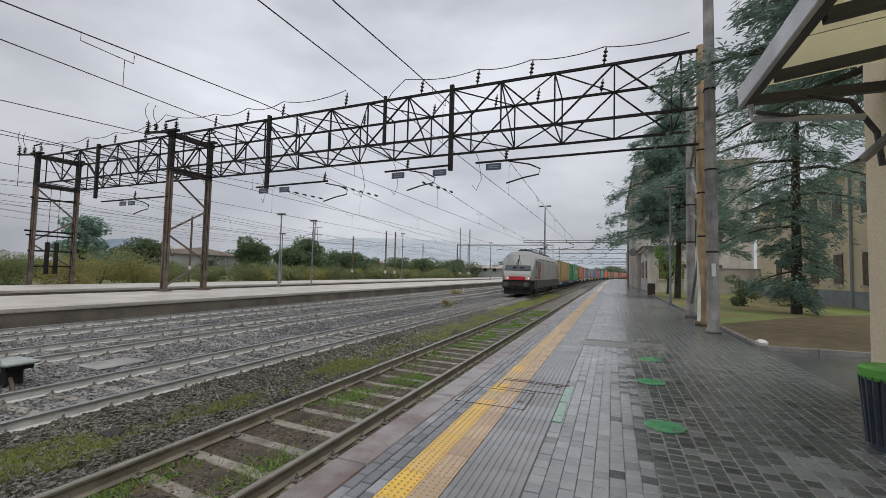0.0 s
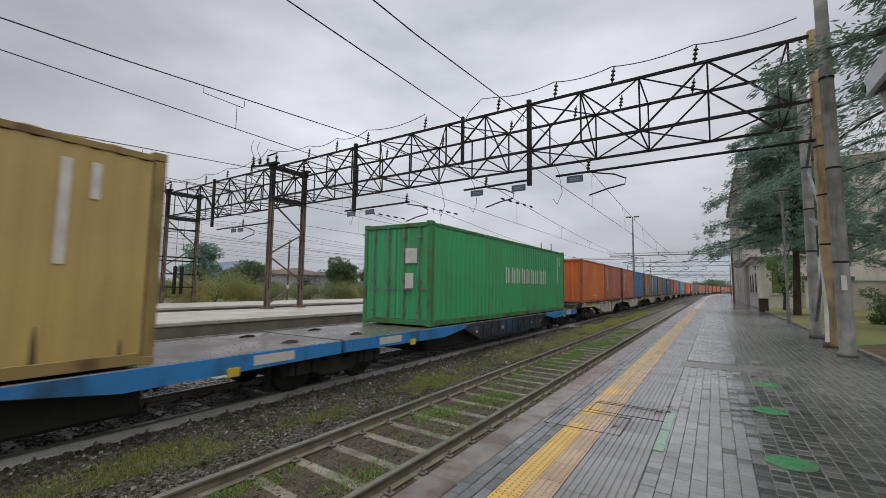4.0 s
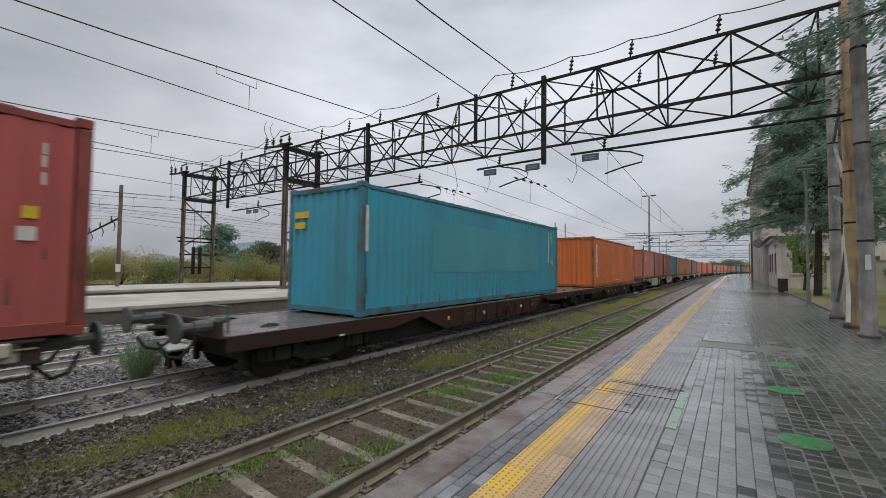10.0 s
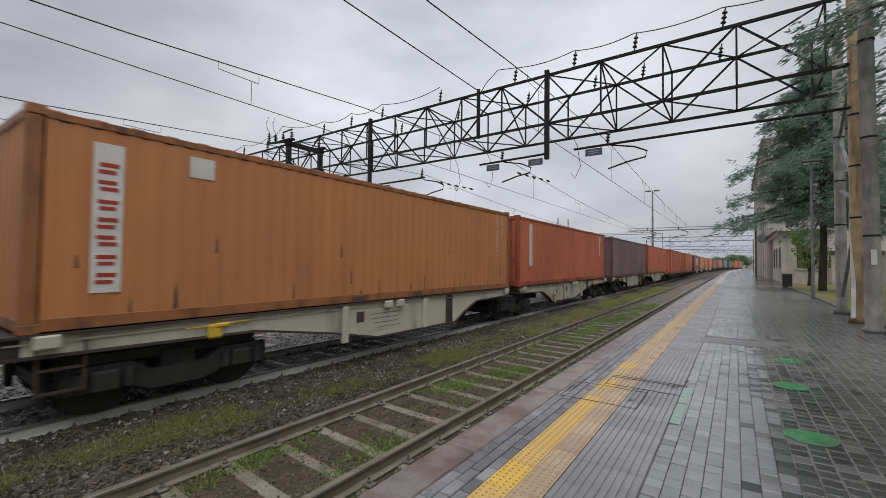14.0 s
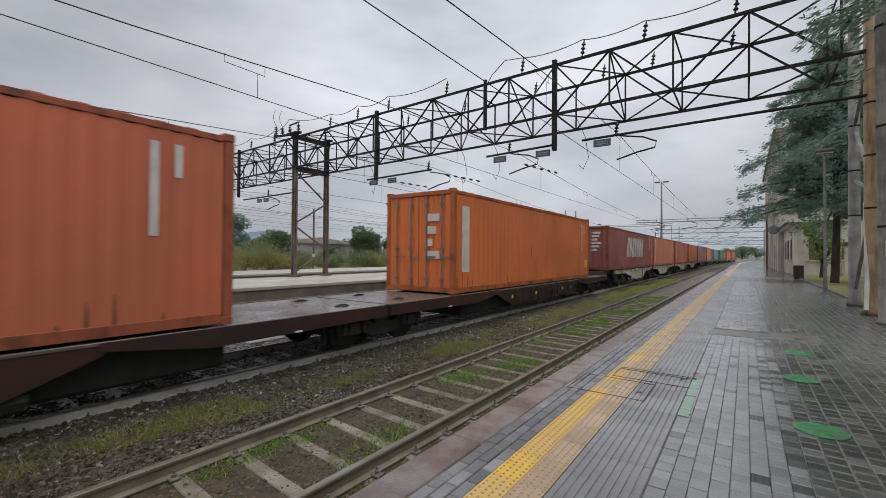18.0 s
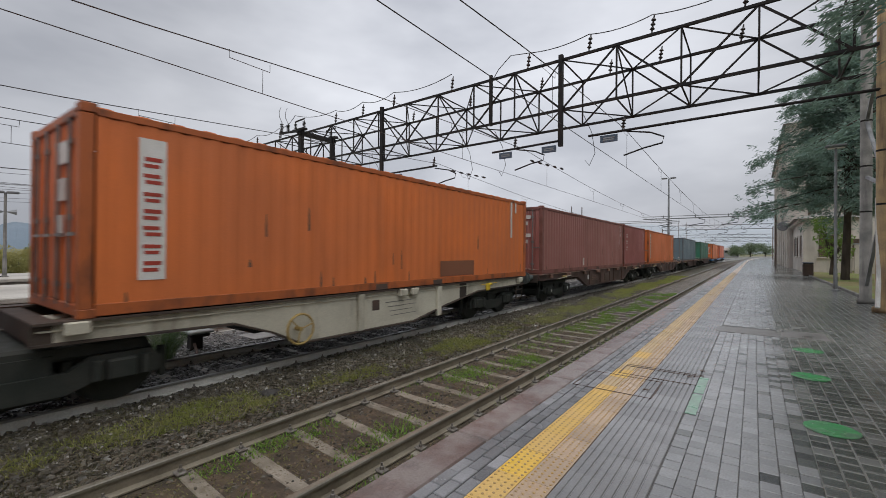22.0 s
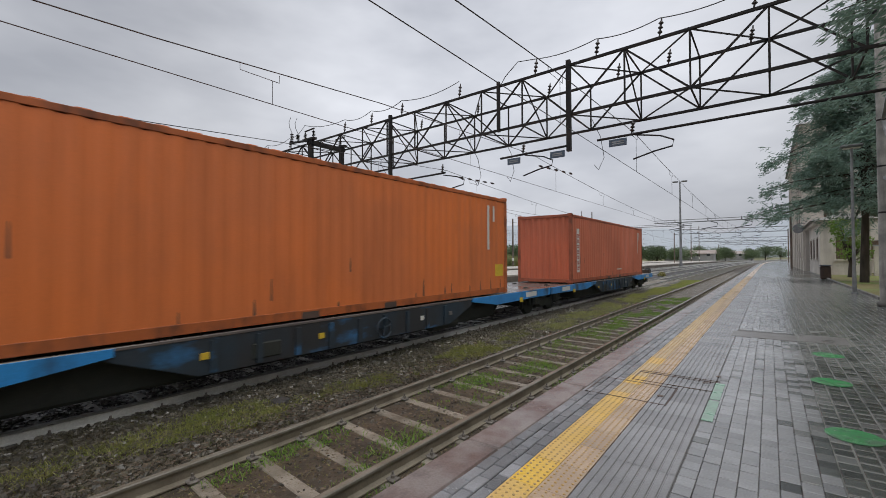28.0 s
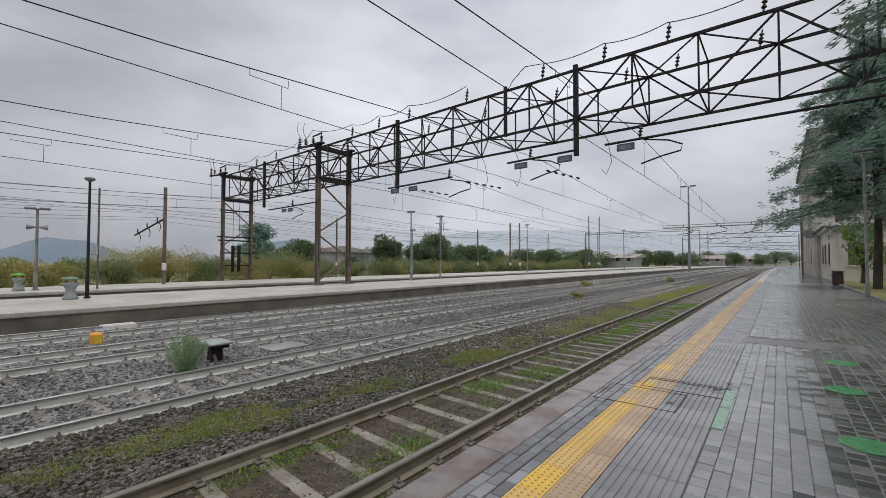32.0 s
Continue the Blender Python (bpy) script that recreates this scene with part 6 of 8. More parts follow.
def portal(y, x0, x1, z, truss, label, feet=(0, 1)):
    o = empty("line_portal", pose(0, 0, 0), label, "portal", "catenary portals")
    dx = bend(y)
    for x in [(x0, x1)[k] for k in feet]:
        part("leg", bar(bmesh.new(), (x + dx, y, -0.98), (x + dx, y, z + 0.4), 0.2), M["steel_rust"], o)
    if truss:
        for zz in (z, z + 1.1):
            part("chord", bar(bmesh.new(), (x0 + dx, y, zz), (x1 + dx, y, zz), 0.16), M["steel_grey"], o)
        n = int(abs(x1 - x0) / 1.6)
        for i in range(n):
            a, b = x0 + (x1 - x0) * i / n, x0 + (x1 - x0) * (i + 1) / n
            part("brace", bar(bmesh.new(), (a + dx, y, z if i % 2 else z + 1.1), (b + dx, y, z + 1.1 if i % 2 else z), 0.09), M["steel_grey"], o)
    else:
        part("tube_beam", tube(bmesh.new(), ((x0 + dx, y, z), (x1 + dx, y, z)), 0.075, 8), M["steel_grey"], o)
        part("tube_beam", tube(bmesh.new(), ((x0 + dx, y, z + 0.35), (x1 + dx, y, z + 0.35)), 0.045, 8), M["steel_grey"], o)
    for tx in TRACKS:
        if min(x0, x1) < tx < max(x0, x1):
            p = part("insulator", insulator(0.5, 3, 0.1), M["insulator"], o)
            p.location = (tx + 0.8 + dx, y, z)
            part("hook", tube(bmesh.new(), [(tx + 1.2 + dx, y, z - 0.1), (tx + 2.0 + dx, y, z - 0.35), (tx + 1.9 + dx, y, z - 0.8), (tx + dx, y, z - 1.1)], 0.05, 5), M["steel_dark"], o)
    return o


portal(72.0, -14.0, 2.3, 6.7, False, "tubular steel portal carrying the overhead line", (1,))
portal(100.0, -36.0, -12.5, 8.0, False, "tubular steel portal over the far tracks", (0,))
portal(128.0, -20.5, 3.2, 7.6, True, "grey lattice portal far down the station")
portal(184.0, -26.0, 3.2, 7.2, True, "grey lattice portal in the distance")
portal(240.0, -26.0, 3.2, 7.2, True, "grey lattice portal in the distance")

# ---------------------------------------------------------------- land beyond the tracks
rg2 = np.random.default_rng(99)
for i in range(46):
    y = 2.0 + i * 3.6 + rg2.uniform(-1, 1)
    x = -50.0 - rg2.uniform(0, 12)
    h = rg2.uniform(3.2, 4.8) * (0.72 if i < 5 else 1.0 if i < 10 else 0.72)
    bushy("hedge_bush", x, y - 4, h, h * rg2.uniform(0.8, 1.2), 200 + i, "tangled olive and yellowish scrub bush beyond the platforms", "leaves_yellow" if (i < 9 and i % 3 != 1) or i % 5 == 0 else "leaves_bush", "bush", 6000 if i < 14 else 4200, 0.17 if i < 14 else 0.21, False, "scrub beyond the platforms", -0.98, 20)
for i in range(26):
    y = 6.0 + i * 5.0 + rg2.uniform(-1.5, 1.5)
    h = rg2.uniform(3.6, 5.6) * (0.62 if i < 14 else 0.8)
    bushy("hedge_bush", -68.0 - rg2.uniform(0, 14), y, h, h * 0.95, 300 + i, "tangled green scrub bush beyond the platforms", "leaves_bush" if i % 3 else "leaves", "bush", 3200, 0.26, False, "scrub beyond the platforms", -0.98, 18)
for i, (x, y, h, r, mt) in enumerate(((-72, 38, 9.5, 3.4, "needles"), (-66, 64, 9.0, 3.6, "leaves"), (-62, 70, 6.5, 3.6, "leaves"), (-64, 78, 9.5, 4.2, "leaves"), (-66, 88, 7.2, 4.4, "leaves"), (-70, 100, 7.0, 4.5, "leaves"), (-74, 112, 7.5, 4.5, "leaves"),
                                      (-60, 130, 6.5, 4.0, "leaves"), (-58, 160, 7.5, 4.5, "leaves"), (-66, 178, 7.0, 5.0, "leaves"), (-40, 210, 8.0, 5.0, "leaves"), (-52, 220, 8.0, 5.5, "leaves"), (-30, 260, 8.0, 5.5, "leaves"), (-80, 52, 7.0, 4.5, "leaves"), (-95, 95, 7.0, 5.0, "leaves"), (-20, 290, 7.5, 5.5, "leaves"), (-8, 300, 7.0, 5.5, "leaves"), (-48, 240, 7.0, 6.0, "leaves"), (-36, 236, 6.5, 6.0, "leaves"), (-26, 320, 9.0, 7.0, "leaves"), (-2, 340, 9.0, 7.0, "leaves"), (6, 360, 9.0, 7.0, "leaves"))):
    bushy("roadside_tree", x, y, h, r, 400 + i, "dark green broadleaf tree beyond the yard" if mt == "leaves" else "dark conifer-like tree beyond the yard", mt, "tree", 5000, 0.42, True, "trees beyond the tracks", -0.98, 30)
for i in range(24):
    y = 58.0 + i * 10.0 + rg2.uniform(-3, 3)
    h = rg2.uniform(4.2, 6.8) * (1 + i * 0.012)
    bushy("woodland_tree", -104.0 + i * 3.4 + rg2.uniform(-4, 4), y, h, h * rg2.uniform(0.75, 1.1), 500 + i, "hazy grey-green tree in the belt behind the yard", "leaves", "tree", 2600, 0.5, True, "trees beyond the tracks", -0.98, 24)
for k, (x0, x1, y0, y1, h, lb) in enumerate(((-120, -96, 62, 90, 4.2, "long pale shed with a low rusty roof behind the trees"), (-70, -48, 190, 215, 3.4, "low pale shed with a dull red roof"), (-44, -22, 250, 262, 3.2, "low shed with a dull red roof"), (-100, -80, 160, 190, 4.2, "pale industrial shed with a low roof"), (-30, -8, 330, 345, 3.5, "low pale building in the distance"))):
    s = empty("shed", pose(0, 0, 0), lb, "shed", "sheds beyond the yard")
    part("wall", boxed(x0, x1, y0, y1, -0.98, h), M["shed"], s)
    rb = bmesh.new()
    extrude_profile(rb, [(y0 - 0.6, h), (y1 + 0.6, h), ((y0 + y1) / 2, h + 1.8)], x0 - 0.6, x1 + 0.6)
    part("roof", rb, M["shed_roof"], s)
    for j in range(5):
        xx = x0 + (j + 0.5) * (x1 - x0) / 5
        part("window", boxed(xx - 0.8, xx + 0.8, y0 - 0.05, y0, 2.0, 3.4), M["pane"], s)
# transmission towers
for x, y, h in ((-83, 104, 17), (-150, 330, 26)):
    o = empty("pylon", pose(x, y, -0.98), "grey lattice power pylon in the distance", "pylon", "power pylons")
    for sx in (-1, 1):
        for sy in (-1, 1):
            part("leg", bar(bmesh.new(), (sx * 1.3, sy * 1.3, 0), (sx * 0.25, sy * 0.25, h), 0.12), M["steel_grey"], o)
    for k in range(7):
        a, b = h * k / 7, h * (k + 1) / 7
        wa, wb = 1.3 - 1.05 * k / 7, 1.3 - 1.05 * (k + 1) / 7
        part("brace", bar(bmesh.new(), (-wa, -wa, a), (wb, -wb, b), 0.07), M["steel_grey"], o)
        part("brace", bar(bmesh.new(), (wa, -wa, a), (-wb, -wb, b), 0.07), M["steel_grey"], o)
    for z in (0.74, 0.86):
        part("cross_arm", bar(bmesh.new(), (-2.6, 0, h * z), (2.6, 0, h * z), 0.14), M["steel_grey"], o)
# hills, with the haze carried by their material colours
def hill(name, cx, cy, w, h, mat, label, seed):
    v, f, n = [], [], 72
    for i in range(n + 1):
        u = i / n * 2 - 1
        prof = max(0.0, (1 - u * u)) ** 0.62 * (1 + 0.16 * noise.noise(Vector((u * 2.2, seed, 0))) + 0.025 * noise.noise(Vector((u * 22, seed, 3))))
        dx, dy = -cy / math.hypot(cx, cy), cx / math.hypot(cx, cy)
        p = (cx + dx * u * w, cy + dy * u * w)
        q = (cx * 1.25 + dx * u * w, cy * 1.25 + dy * u * w)
        e = (cx * 1.5 + dx * u * w, cy * 1.5 + dy * u * w)
        v += [(p[0], p[1], -2), (q[0], q[1], h * prof), (e[0], e[1], -2)]
    for i in range(n):
        a = 3 * i
        f += [(a, a + 3, a + 4, a + 1), (a + 1, a + 4, a + 5, a + 2)]
    tagged(raw_mesh(name, v, f, mat), label, "hill", "", "structure")


hill("backdrop_hill", -887, 152, 105, 46, M["hill"], "low wooded hill greyed by rain", 1.0)
hill("backdrop_hill", -1290, 800, 190, 92, M["hill"], "distant pale hill", 2.0)
hill("backdrop_hill", -1100, 2300, 1700, 235, M["hill_far"], "long mountain ridge in pale haze colours", 3.0)
hill("backdrop_hill", 500, 2600, 1300, 255, M["hill_far"], "long mountain ridge in pale haze colours", 4.0)

# ---------------------------------------------------------------- the train
TRAIN_X = TRACKS[1] + 0.10


def travelled(t):
    """Metres that the train has run past its place at 15 s."""
    k = (t - 15.0) / 10.0
    return 167.37 * k - 2.41 * k * k - 0.12 * k ** 3


MOVERS = []  # root, place along the train, half length, height


def corrugated(L, H, z0=0.16, z1=None, depth=0.009, pitch=0.278):
    bm = bmesh.new()
    z1 = H - 0.115 if z1 is None else z1
    n = round((L - 0.34) / pitch)
    pitch = (L - 0.34) / n
    y, ys = 0.17, []
    for i in range(n):
        ys += [(y, 0.0), (y + 0.26 * pitch, 0.0), (y + 0.5 * pitch, -depth), (y + 0.76 * pitch, -depth)]
        y += pitch
    ys.append((y, 0.0))
    a = [bm.verts.new((1.214 + d, q, z0)) for q, d in ys]
    b = [bm.verts.new((1.214 + d, q, z1 if d == 0.0 else z1 - 0.022)) for q, d in ys]
    for i in range(len(ys) - 1):
        bm.faces.new((a[i], a[i + 1], b[i + 1], b[i]))
    return mesh_of(bm, "side_panel")


def corrugated_end(H):
    bm = bmesh.new()
    n, xs, x = 8, [], -1.10
    pitch = 2.2 / n
    for i in range(n):
        xs += [(x, 0.0), (x + 0.3 * pitch, 0.0), (x + 0.5 * pitch, 0.045), (x + 0.8 * pitch, 0.045)]
        x += pitch
    xs.append((x, 0.0))
    a = [bm.verts.new((q, 0.02 + d, 0.16)) for q, d in xs]
    b = [bm.verts.new((q, 0.02 + d, H - 0.11)) for q, d in xs]
    for i in range(len(xs) - 1):
        bm.faces.new((a[i], a[i + 1], b[i + 1], b[i]))
    return mesh_of(bm, "end_panel")


KIT = {}


def container_kit(L, H):
    if (L, H) in KIT:
        return KIT[(L, H)]
    k = {}
    k["side_panel"] = corrugated(L, H)
    k["end_panel"] = corrugated_end(H)
    bm = bmesh.new()
    ridge = [(0.06, H - 0.06), (0.06, H - 0.02)]
    for i in range(int((L - 0.3) / 0.42)):
        a = 0.16 + i * 0.42
        ridge += [(a, H - 0.02), (a + 0.03, H - 0.004), (a + 0.17, H - 0.004), (a + 0.20, H - 0.02)]
    extrude_profile(bm, ridge + [(L - 0.06, H - 0.02), (L - 0.06, H - 0.06)], -1.15, 1.15)
    k["roof_panel"] = mesh_of(bm, "roof_panel")
    k["post"] = mesh_of(boxed(1.10, 1.226, 0.0, 0.15, 0.11, H - 0.11, bevel=0.012), "corner_post")
    bm = bmesh.new()
    box(bm, 1.165, 1.228, 0.17, L - 0.17, H - 0.125, H - 0.035, bevel=0.006)
    k["top_rail"] = mesh_of(bm, "top_rail")
    bm = bmesh.new()
    box(bm, 1.13, 1.218, 0.17, L - 0.17, 0.02, 0.17, bevel=0.006)
    k["bottom_rail"] = mesh_of(bm, "bottom_rail")
    # Solid dark block: the shade inside the open pocket is its colour.
    k["fork_pocket"] = mesh_of(boxed(1.10, 1.222, -0.18, 0.18, 0.015, 0.135), "fork_pocket")
    k["casting"] = mesh_of(boxed(1.055, 1.230, -0.003, 0.175, 0.0, 0.118, bevel=0.01), "corner_casting")
    k["floor"] = mesh_of(boxed(-1.12, 1.12, 0.1, L - 0.1, 0.03, 0.16), "floor_pan")
    k["header"] = mesh_of(boxed(-1.1, 1.1, 0.0, 0.11, H - 0.14, H - 0.02, bevel=0.01), "end_header")
    k["sill"] = mesh_of(boxed(-1.1, 1.1, 0.0, 0.11, 0.03, 0.17, bevel=0.01), "end_sill")
    bm = bmesh.new()
    front = [(0.015, 0.03), (0.10, 0.03)]
    for i in range(5):
        a = 0.10 + i * 0.18
        front += [(a + 0.03, 0.055), (a + 0.09, 0.055), (a + 0.12, 0.03), (a + 0.18, 0.03)]
    outline = front + [(1.09, 0.03), (1.09, 0.078), (0.015, 0.078)]
    lo = [bm.verts.new((x, y, 0.18)) for x, y in outline]
    hi = [bm.verts.new((x, y, H - 0.15)) for x, y in outline]
    bm.faces.new(lo[::-1])
    bm.faces.new(hi)
    for i in range(len(outline)):
        q = (i + 1) % len(outline)
        bm.faces.new((lo[i], lo[q], hi[q], hi[i]))
    k["door"] = mesh_of(bm, "door")
    bm = bmesh.new()
    for x in (0.30, 0.83):
        tube(bm, ((x, 0.0, 0.12), (x, 0.0, H - 0.12)), 0.019, 6)
        for z in (0.35, 1.2, H - 0.45):
            box(bm, x - 0.06, x + 0.06, -0.015, 0.02, z, z + 0.07)
        box(bm, x - 0.02, x + 0.32, -0.03, -0.012, 1.0, 1.04)
    k["bars"] = mesh_of(bm, "locking_gear")
    KIT[(L, H)] = k
    return k


def flip(ob, L):
    """Turn a kit part to the other side by a half turn about the middle of the container."""
    ob.matrix_basis = pose(0, L, 0, 0, 0, 180)
    return ob


def scuffs(root, L, H, rg):
    """Rubbed streaks on the outer ribs of the platform side, mostly low down."""
    n = round((L - 0.34) / 0.278)
    pitch = (L - 0.34) / n
    v, f = [], []
    for k in rg.sample(range(n), min(n, rg.randint(6, 10) + (10 if L > 7 else 0))):
        y0 = 0.17 + k * pitch
        a, b = y0 + rg.uniform(0.0, 0.03), y0 + rg.uniform(0.05, 0.26 * pitch)
        z0 = 0.172 if rg.random() < 0.7 else rg.uniform(0.3, 1.2)
        z1 = z0 + rg.uniform(0.06, 0.42)
        m = (a + b) / 2
        o = len(v)
        v += [(1.2148, a, z0), (1.2148, b, z0), (1.2148, b - 0.3 * (b - m), z0 + 0.5 * (z1 - z0)), (1.2148, m + 0.006, z1), (1.2148, m - 0.008, z1), (1.2148, a + 0.2 * (m - a), z0 + 0.6 * (z1 - z0))]
        f.append(tuple(range(o, o + 6)))
    ob = raw_mesh("rust_scuff", v, f, M["scuff"], root, "dark rubbed rust streaks")
    ob["kind"] = "stuff"


def container(u, feet, mat, H, label, doors=False, marks=(), group="containers on the freight train"):
    L = {20: 6.058, 40: 12.192, 45: 13.35}[feet]
    k = container_kit(L, H)
    root = empty("shipping_container", None, label, "shipping container", group)
    for side in (0, 1):
        for nm in ("side_panel", "top_rail", "bottom_rail"):
            ob = link_mesh(nm, k[nm], mat if nm == "side_panel" else FRAME[mat.name], root)
            if side:
                flip(ob, L)
        for q in (-1.0, 1.0):
            link_mesh("forklift_pocket", k["fork_pocket"], M["casting"], root).matrix_basis = pose(0, L / 2 + q, 0, 0, 0, 180 if side else 0)
        ob = link_mesh("corner_post", k["post"], FRAME[mat.name], root)
        if side:
            flip(ob, L)
        ob = link_mesh("corner_post", k["post"], FRAME[mat.name], root)
        ob.matrix_basis = pose(0, L - 0.15, 0) if not side else pose(0, 0.15, 0, 0, 0, 180)
        for z in (0.0, H - 0.104):
            ob = link_mesh("corner_casting", k["casting"], FRAME[mat.name], root)
            ob.matrix_basis = pose(0, 0, z) if not side else pose(0, L, z, 0, 0, 180)
            ob = link_mesh("corner_casting", k["casting"], FRAME[mat.name], root)
            ob.matrix_basis = pose(0, L - 0.172, z) if not side else pose(0, 0.172, z, 0, 0, 180)
    link_mesh("roof_panel", k["roof_panel"], mat, root)
    link_mesh("floor_pan", k["floor"], M["casting"], root)
    for side in (0, 1):
        for nm, key in (("end_header", "header"), ("end_sill", "sill")):
            ob = link_mesh(nm, k[key], FRAME[mat.name], root)
            if side:
                flip(ob, L)
        if doors == bool(side):
            ob = link_mesh("end_panel", k["end_panel"], mat, root)
            if side:
                flip(ob, L)
        else:
            for q in (0, 1):
                d = link_mesh("door", k["door"], mat, root)
                d.matrix_basis = (pose(0, L, 0, 0, 0, 180) if side else pose(0, 0, 0)) @ pose(-1.105 if q else 0.0, 0, 0)
                g = link_mesh("locking_gear", k["bars"], M["lock_bar"], d)
    for mk in marks:
        mark(root, L, H, *mk)
    scuffs(root, L, H, random.Random(int(u * 10)))
    return root, L


BARS_H = (((0, 0.9, 0.66, 0.94), (0.1, 1, 0.2, 0.48)), ((0.05, 1, 0.6, 0.9), (0, 0.85, 0.12, 0.4)), ((0, 1, 0.58, 0.86), (0.08, 0.9, 0.14, 0.4)))
BARS_V = (((0.0, 0.26, 0, 1), (0.5, 0.78, 0.06, 0.94)), ((0.1, 0.36, 0.05, 1), (0.56, 0.86, 0, 0.9)))


def mark(root, L, H, kind, y, z, w, h, mat, n=1, label=""):
    """Markings on the platform side, as plain shapes: a patch, a column of shapes, a row of shapes, or a column of small bars."""
    x = 1.2165
    if kind == "patch":
        part("marking", boxed(x, x + 0.004, y - w / 2, y + w / 2, z - h / 2, z + h / 2), M[mat], root, label)
    elif kind in ("column", "row"):
        for i in range(n):
            bm = bmesh.new()
            cy = y if kind == "column" else y - w / 2 + (i + 0.5) * w / n
            cz = z + h / 2 - (i + 0.5) * h / n if kind == "column" else z
            lw, lh = (w, h / n * 0.78) if kind == "column" else (w / n * 0.8, h)
            for a, b, c, d in (BARS_H[(i * 2 + n) % 3] if kind == "column" else BARS_V[i % 2]):
                box(bm, x + 0.004, x + 0.008, cy - lw / 2 + a * lw, cy - lw / 2 + b * lw, cz - lh / 2 + c * lh, cz - lh / 2 + d * lh)
            part("lettering", bm, M[mat], root)
    elif kind == "slant":
        for i in range(n):
            bm = bmesh.new()
            cy, lw = y - w / 2 + (i + 0.5) * w / n, w / n * 0.86
            for a, b, c, d in ((0.0, 0.36, 0.0, 1.0), (0.46, 0.84, 0.04, 1.0)) if i % 2 else ((0.0, 0.38, 0.0, 0.97), (0.5, 0.86, 0.0, 1.0)):
                z0, z1 = z - h / 2 + c * h, z - h / 2 + d * h
                p0, p1, q0, q1 = cy + (a - 0.5) * lw + 0.25 * (z0 - z), cy + (b - 0.5) * lw + 0.25 * (z0 - z), cy + (a - 0.5) * lw + 0.25 * (z1 - z), cy + (b - 0.5) * lw + 0.25 * (z1 - z)
                extrude_profile(bm, [(p0, z0), (p1, z0), (q1, z1), (q0, z1)], x + 0.004, x + 0.008)
            part("lettering", bm, M[mat], root)
    elif kind == "bars":
        done = 0.0
        for k, share in enumerate((0.36, 0.54, 0.10) if n > 5 else (0.62, 0.38)):
            a, b = z + h / 2 - done * h, z + h / 2 - (done + share) * h + 0.05
            sb = bmesh.new()
            m = max(1, round((a - b) / 0.125))
            for j in range(m):
                zt = a - (a - b) * j / m
                box(sb, x + 0.001, x + 0.004, y - w * (0.32 if j % 3 else 0.22), y + w * 0.32, zt - (a - b) / m * 0.9, zt)
            part("serial_bar", sb, M[mat], root)
            done += share
    elif kind == "front":
        for i in range(n):
            part("door_label", boxed(y - w / 2, y + w / 2 - 0.12 * (i % 3), -0.004, 0.019, z + h / 2 - (i + 0.8) * h / n, z + h / 2 - (i + 0.2) * h / n), M[mat], root)


LOW, MID = 0.42, 0.65


def put(spec, u, deck):
    root, L = spec
    MOVERS.append((root, u + L / 2, L / 2, deck))


# ------------------------------------------------ wagons


def bogie_kit():
    bm = bmesh.new()
    for s in (-1, 1):
        prof = [(-1.35, 0.52), (-1.25, 0.66), (-0.6, 0.66), (-0.35, 0.5), (0.35, 0.5), (0.6, 0.66), (1.25, 0.66), (1.35, 0.52), (1.3, 0.34), (0.6, 0.34), (0.35, 0.24), (-0.35, 0.24), (-0.6, 0.34), (-1.3, 0.34)]
        extrude_profile(bm, prof, s * 1.0 - 0.06, s * 1.0 + 0.06)
        for y in (-0.9, 0.9):
            box(bm, s * 1.0 - 0.14, s * 1.0 + 0.14, y - 0.16, y + 0.16, 0.33, 0.60, bevel=0.03)
            tube(bm, ((s * 1.09, y - 0.26, 0.36), (s * 1.09, y - 0.26, 0.60)), 0.06, 8)
            tube(bm, ((s * 1.09, y + 0.26, 0.36), (s * 1.09, y + 0.26, 0.60)), 0.06, 8)
    box(bm, -1.0, 1.0, -0.22, 0.22, 0.42, 0.72)
    box(bm, -0.96, 0.96, -1.2, 1.2, 0.63, 0.83, bevel=0.04)
    box(bm, -0.86, 0.86, -0.36, 0.36, 0.15, 0.46, bevel=0.03)
    for s in (-1, 1):
        for y in (-1.44, -0.40, 0.40, 1.44):
            box(bm, s * 0.80 - 0.06, s * 0.80 + 0.06, y - 0.05, y + 0.05, 0.20, 0.62, bevel=0.02)
    for y in (-1.32, 1.32):
        box(bm, -0.95, 0.95, y - 0.06, y + 0.06, 0.34, 0.5)
    frame_ = mesh_of(bm, "bogie")
    bm = bmesh.new()
    prof = ((0.10, -0.07), (0.40, -0.065), (0.46, -0.05), (0.46, 0.04), (0.49, 0.055), (0.49, 0.075), (0.12, 0.08))
    lathe(bm, prof, (0, 0, 0), 20)
    bmesh.ops.rotate(bm, verts=bm.verts, cent=(0, 0, 0), matrix=Matrix.Rotation(radians(90), 3, "Y"))
    return frame_, mesh_of(bm, "wheel")


BOGIE, WHEEL = bogie_kit()
AXLE = mesh_of(tube(bmesh.new(), ((-0.75, 0, 0), (0.75, 0, 0)), 0.08, 8), "axle")


def add_bogie(root, y):
    b = link_mesh("bogie", BOGIE, M["bogie"], root)
    b.location = (0, y, 0)
    for s in (-1, 1):
        for q in (-0.9, 0.9):
            w = link_mesh("wheel", WHEEL, M["bogie"], b)
            w.matrix_basis = pose(s * 0.76, q, 0.46, 0, 0, 180 if s > 0 else 0)
    for q in (-0.9, 0.9):
        link_mesh("axle", AXLE, M["bogie"], b).location = (0, q, 0.46)


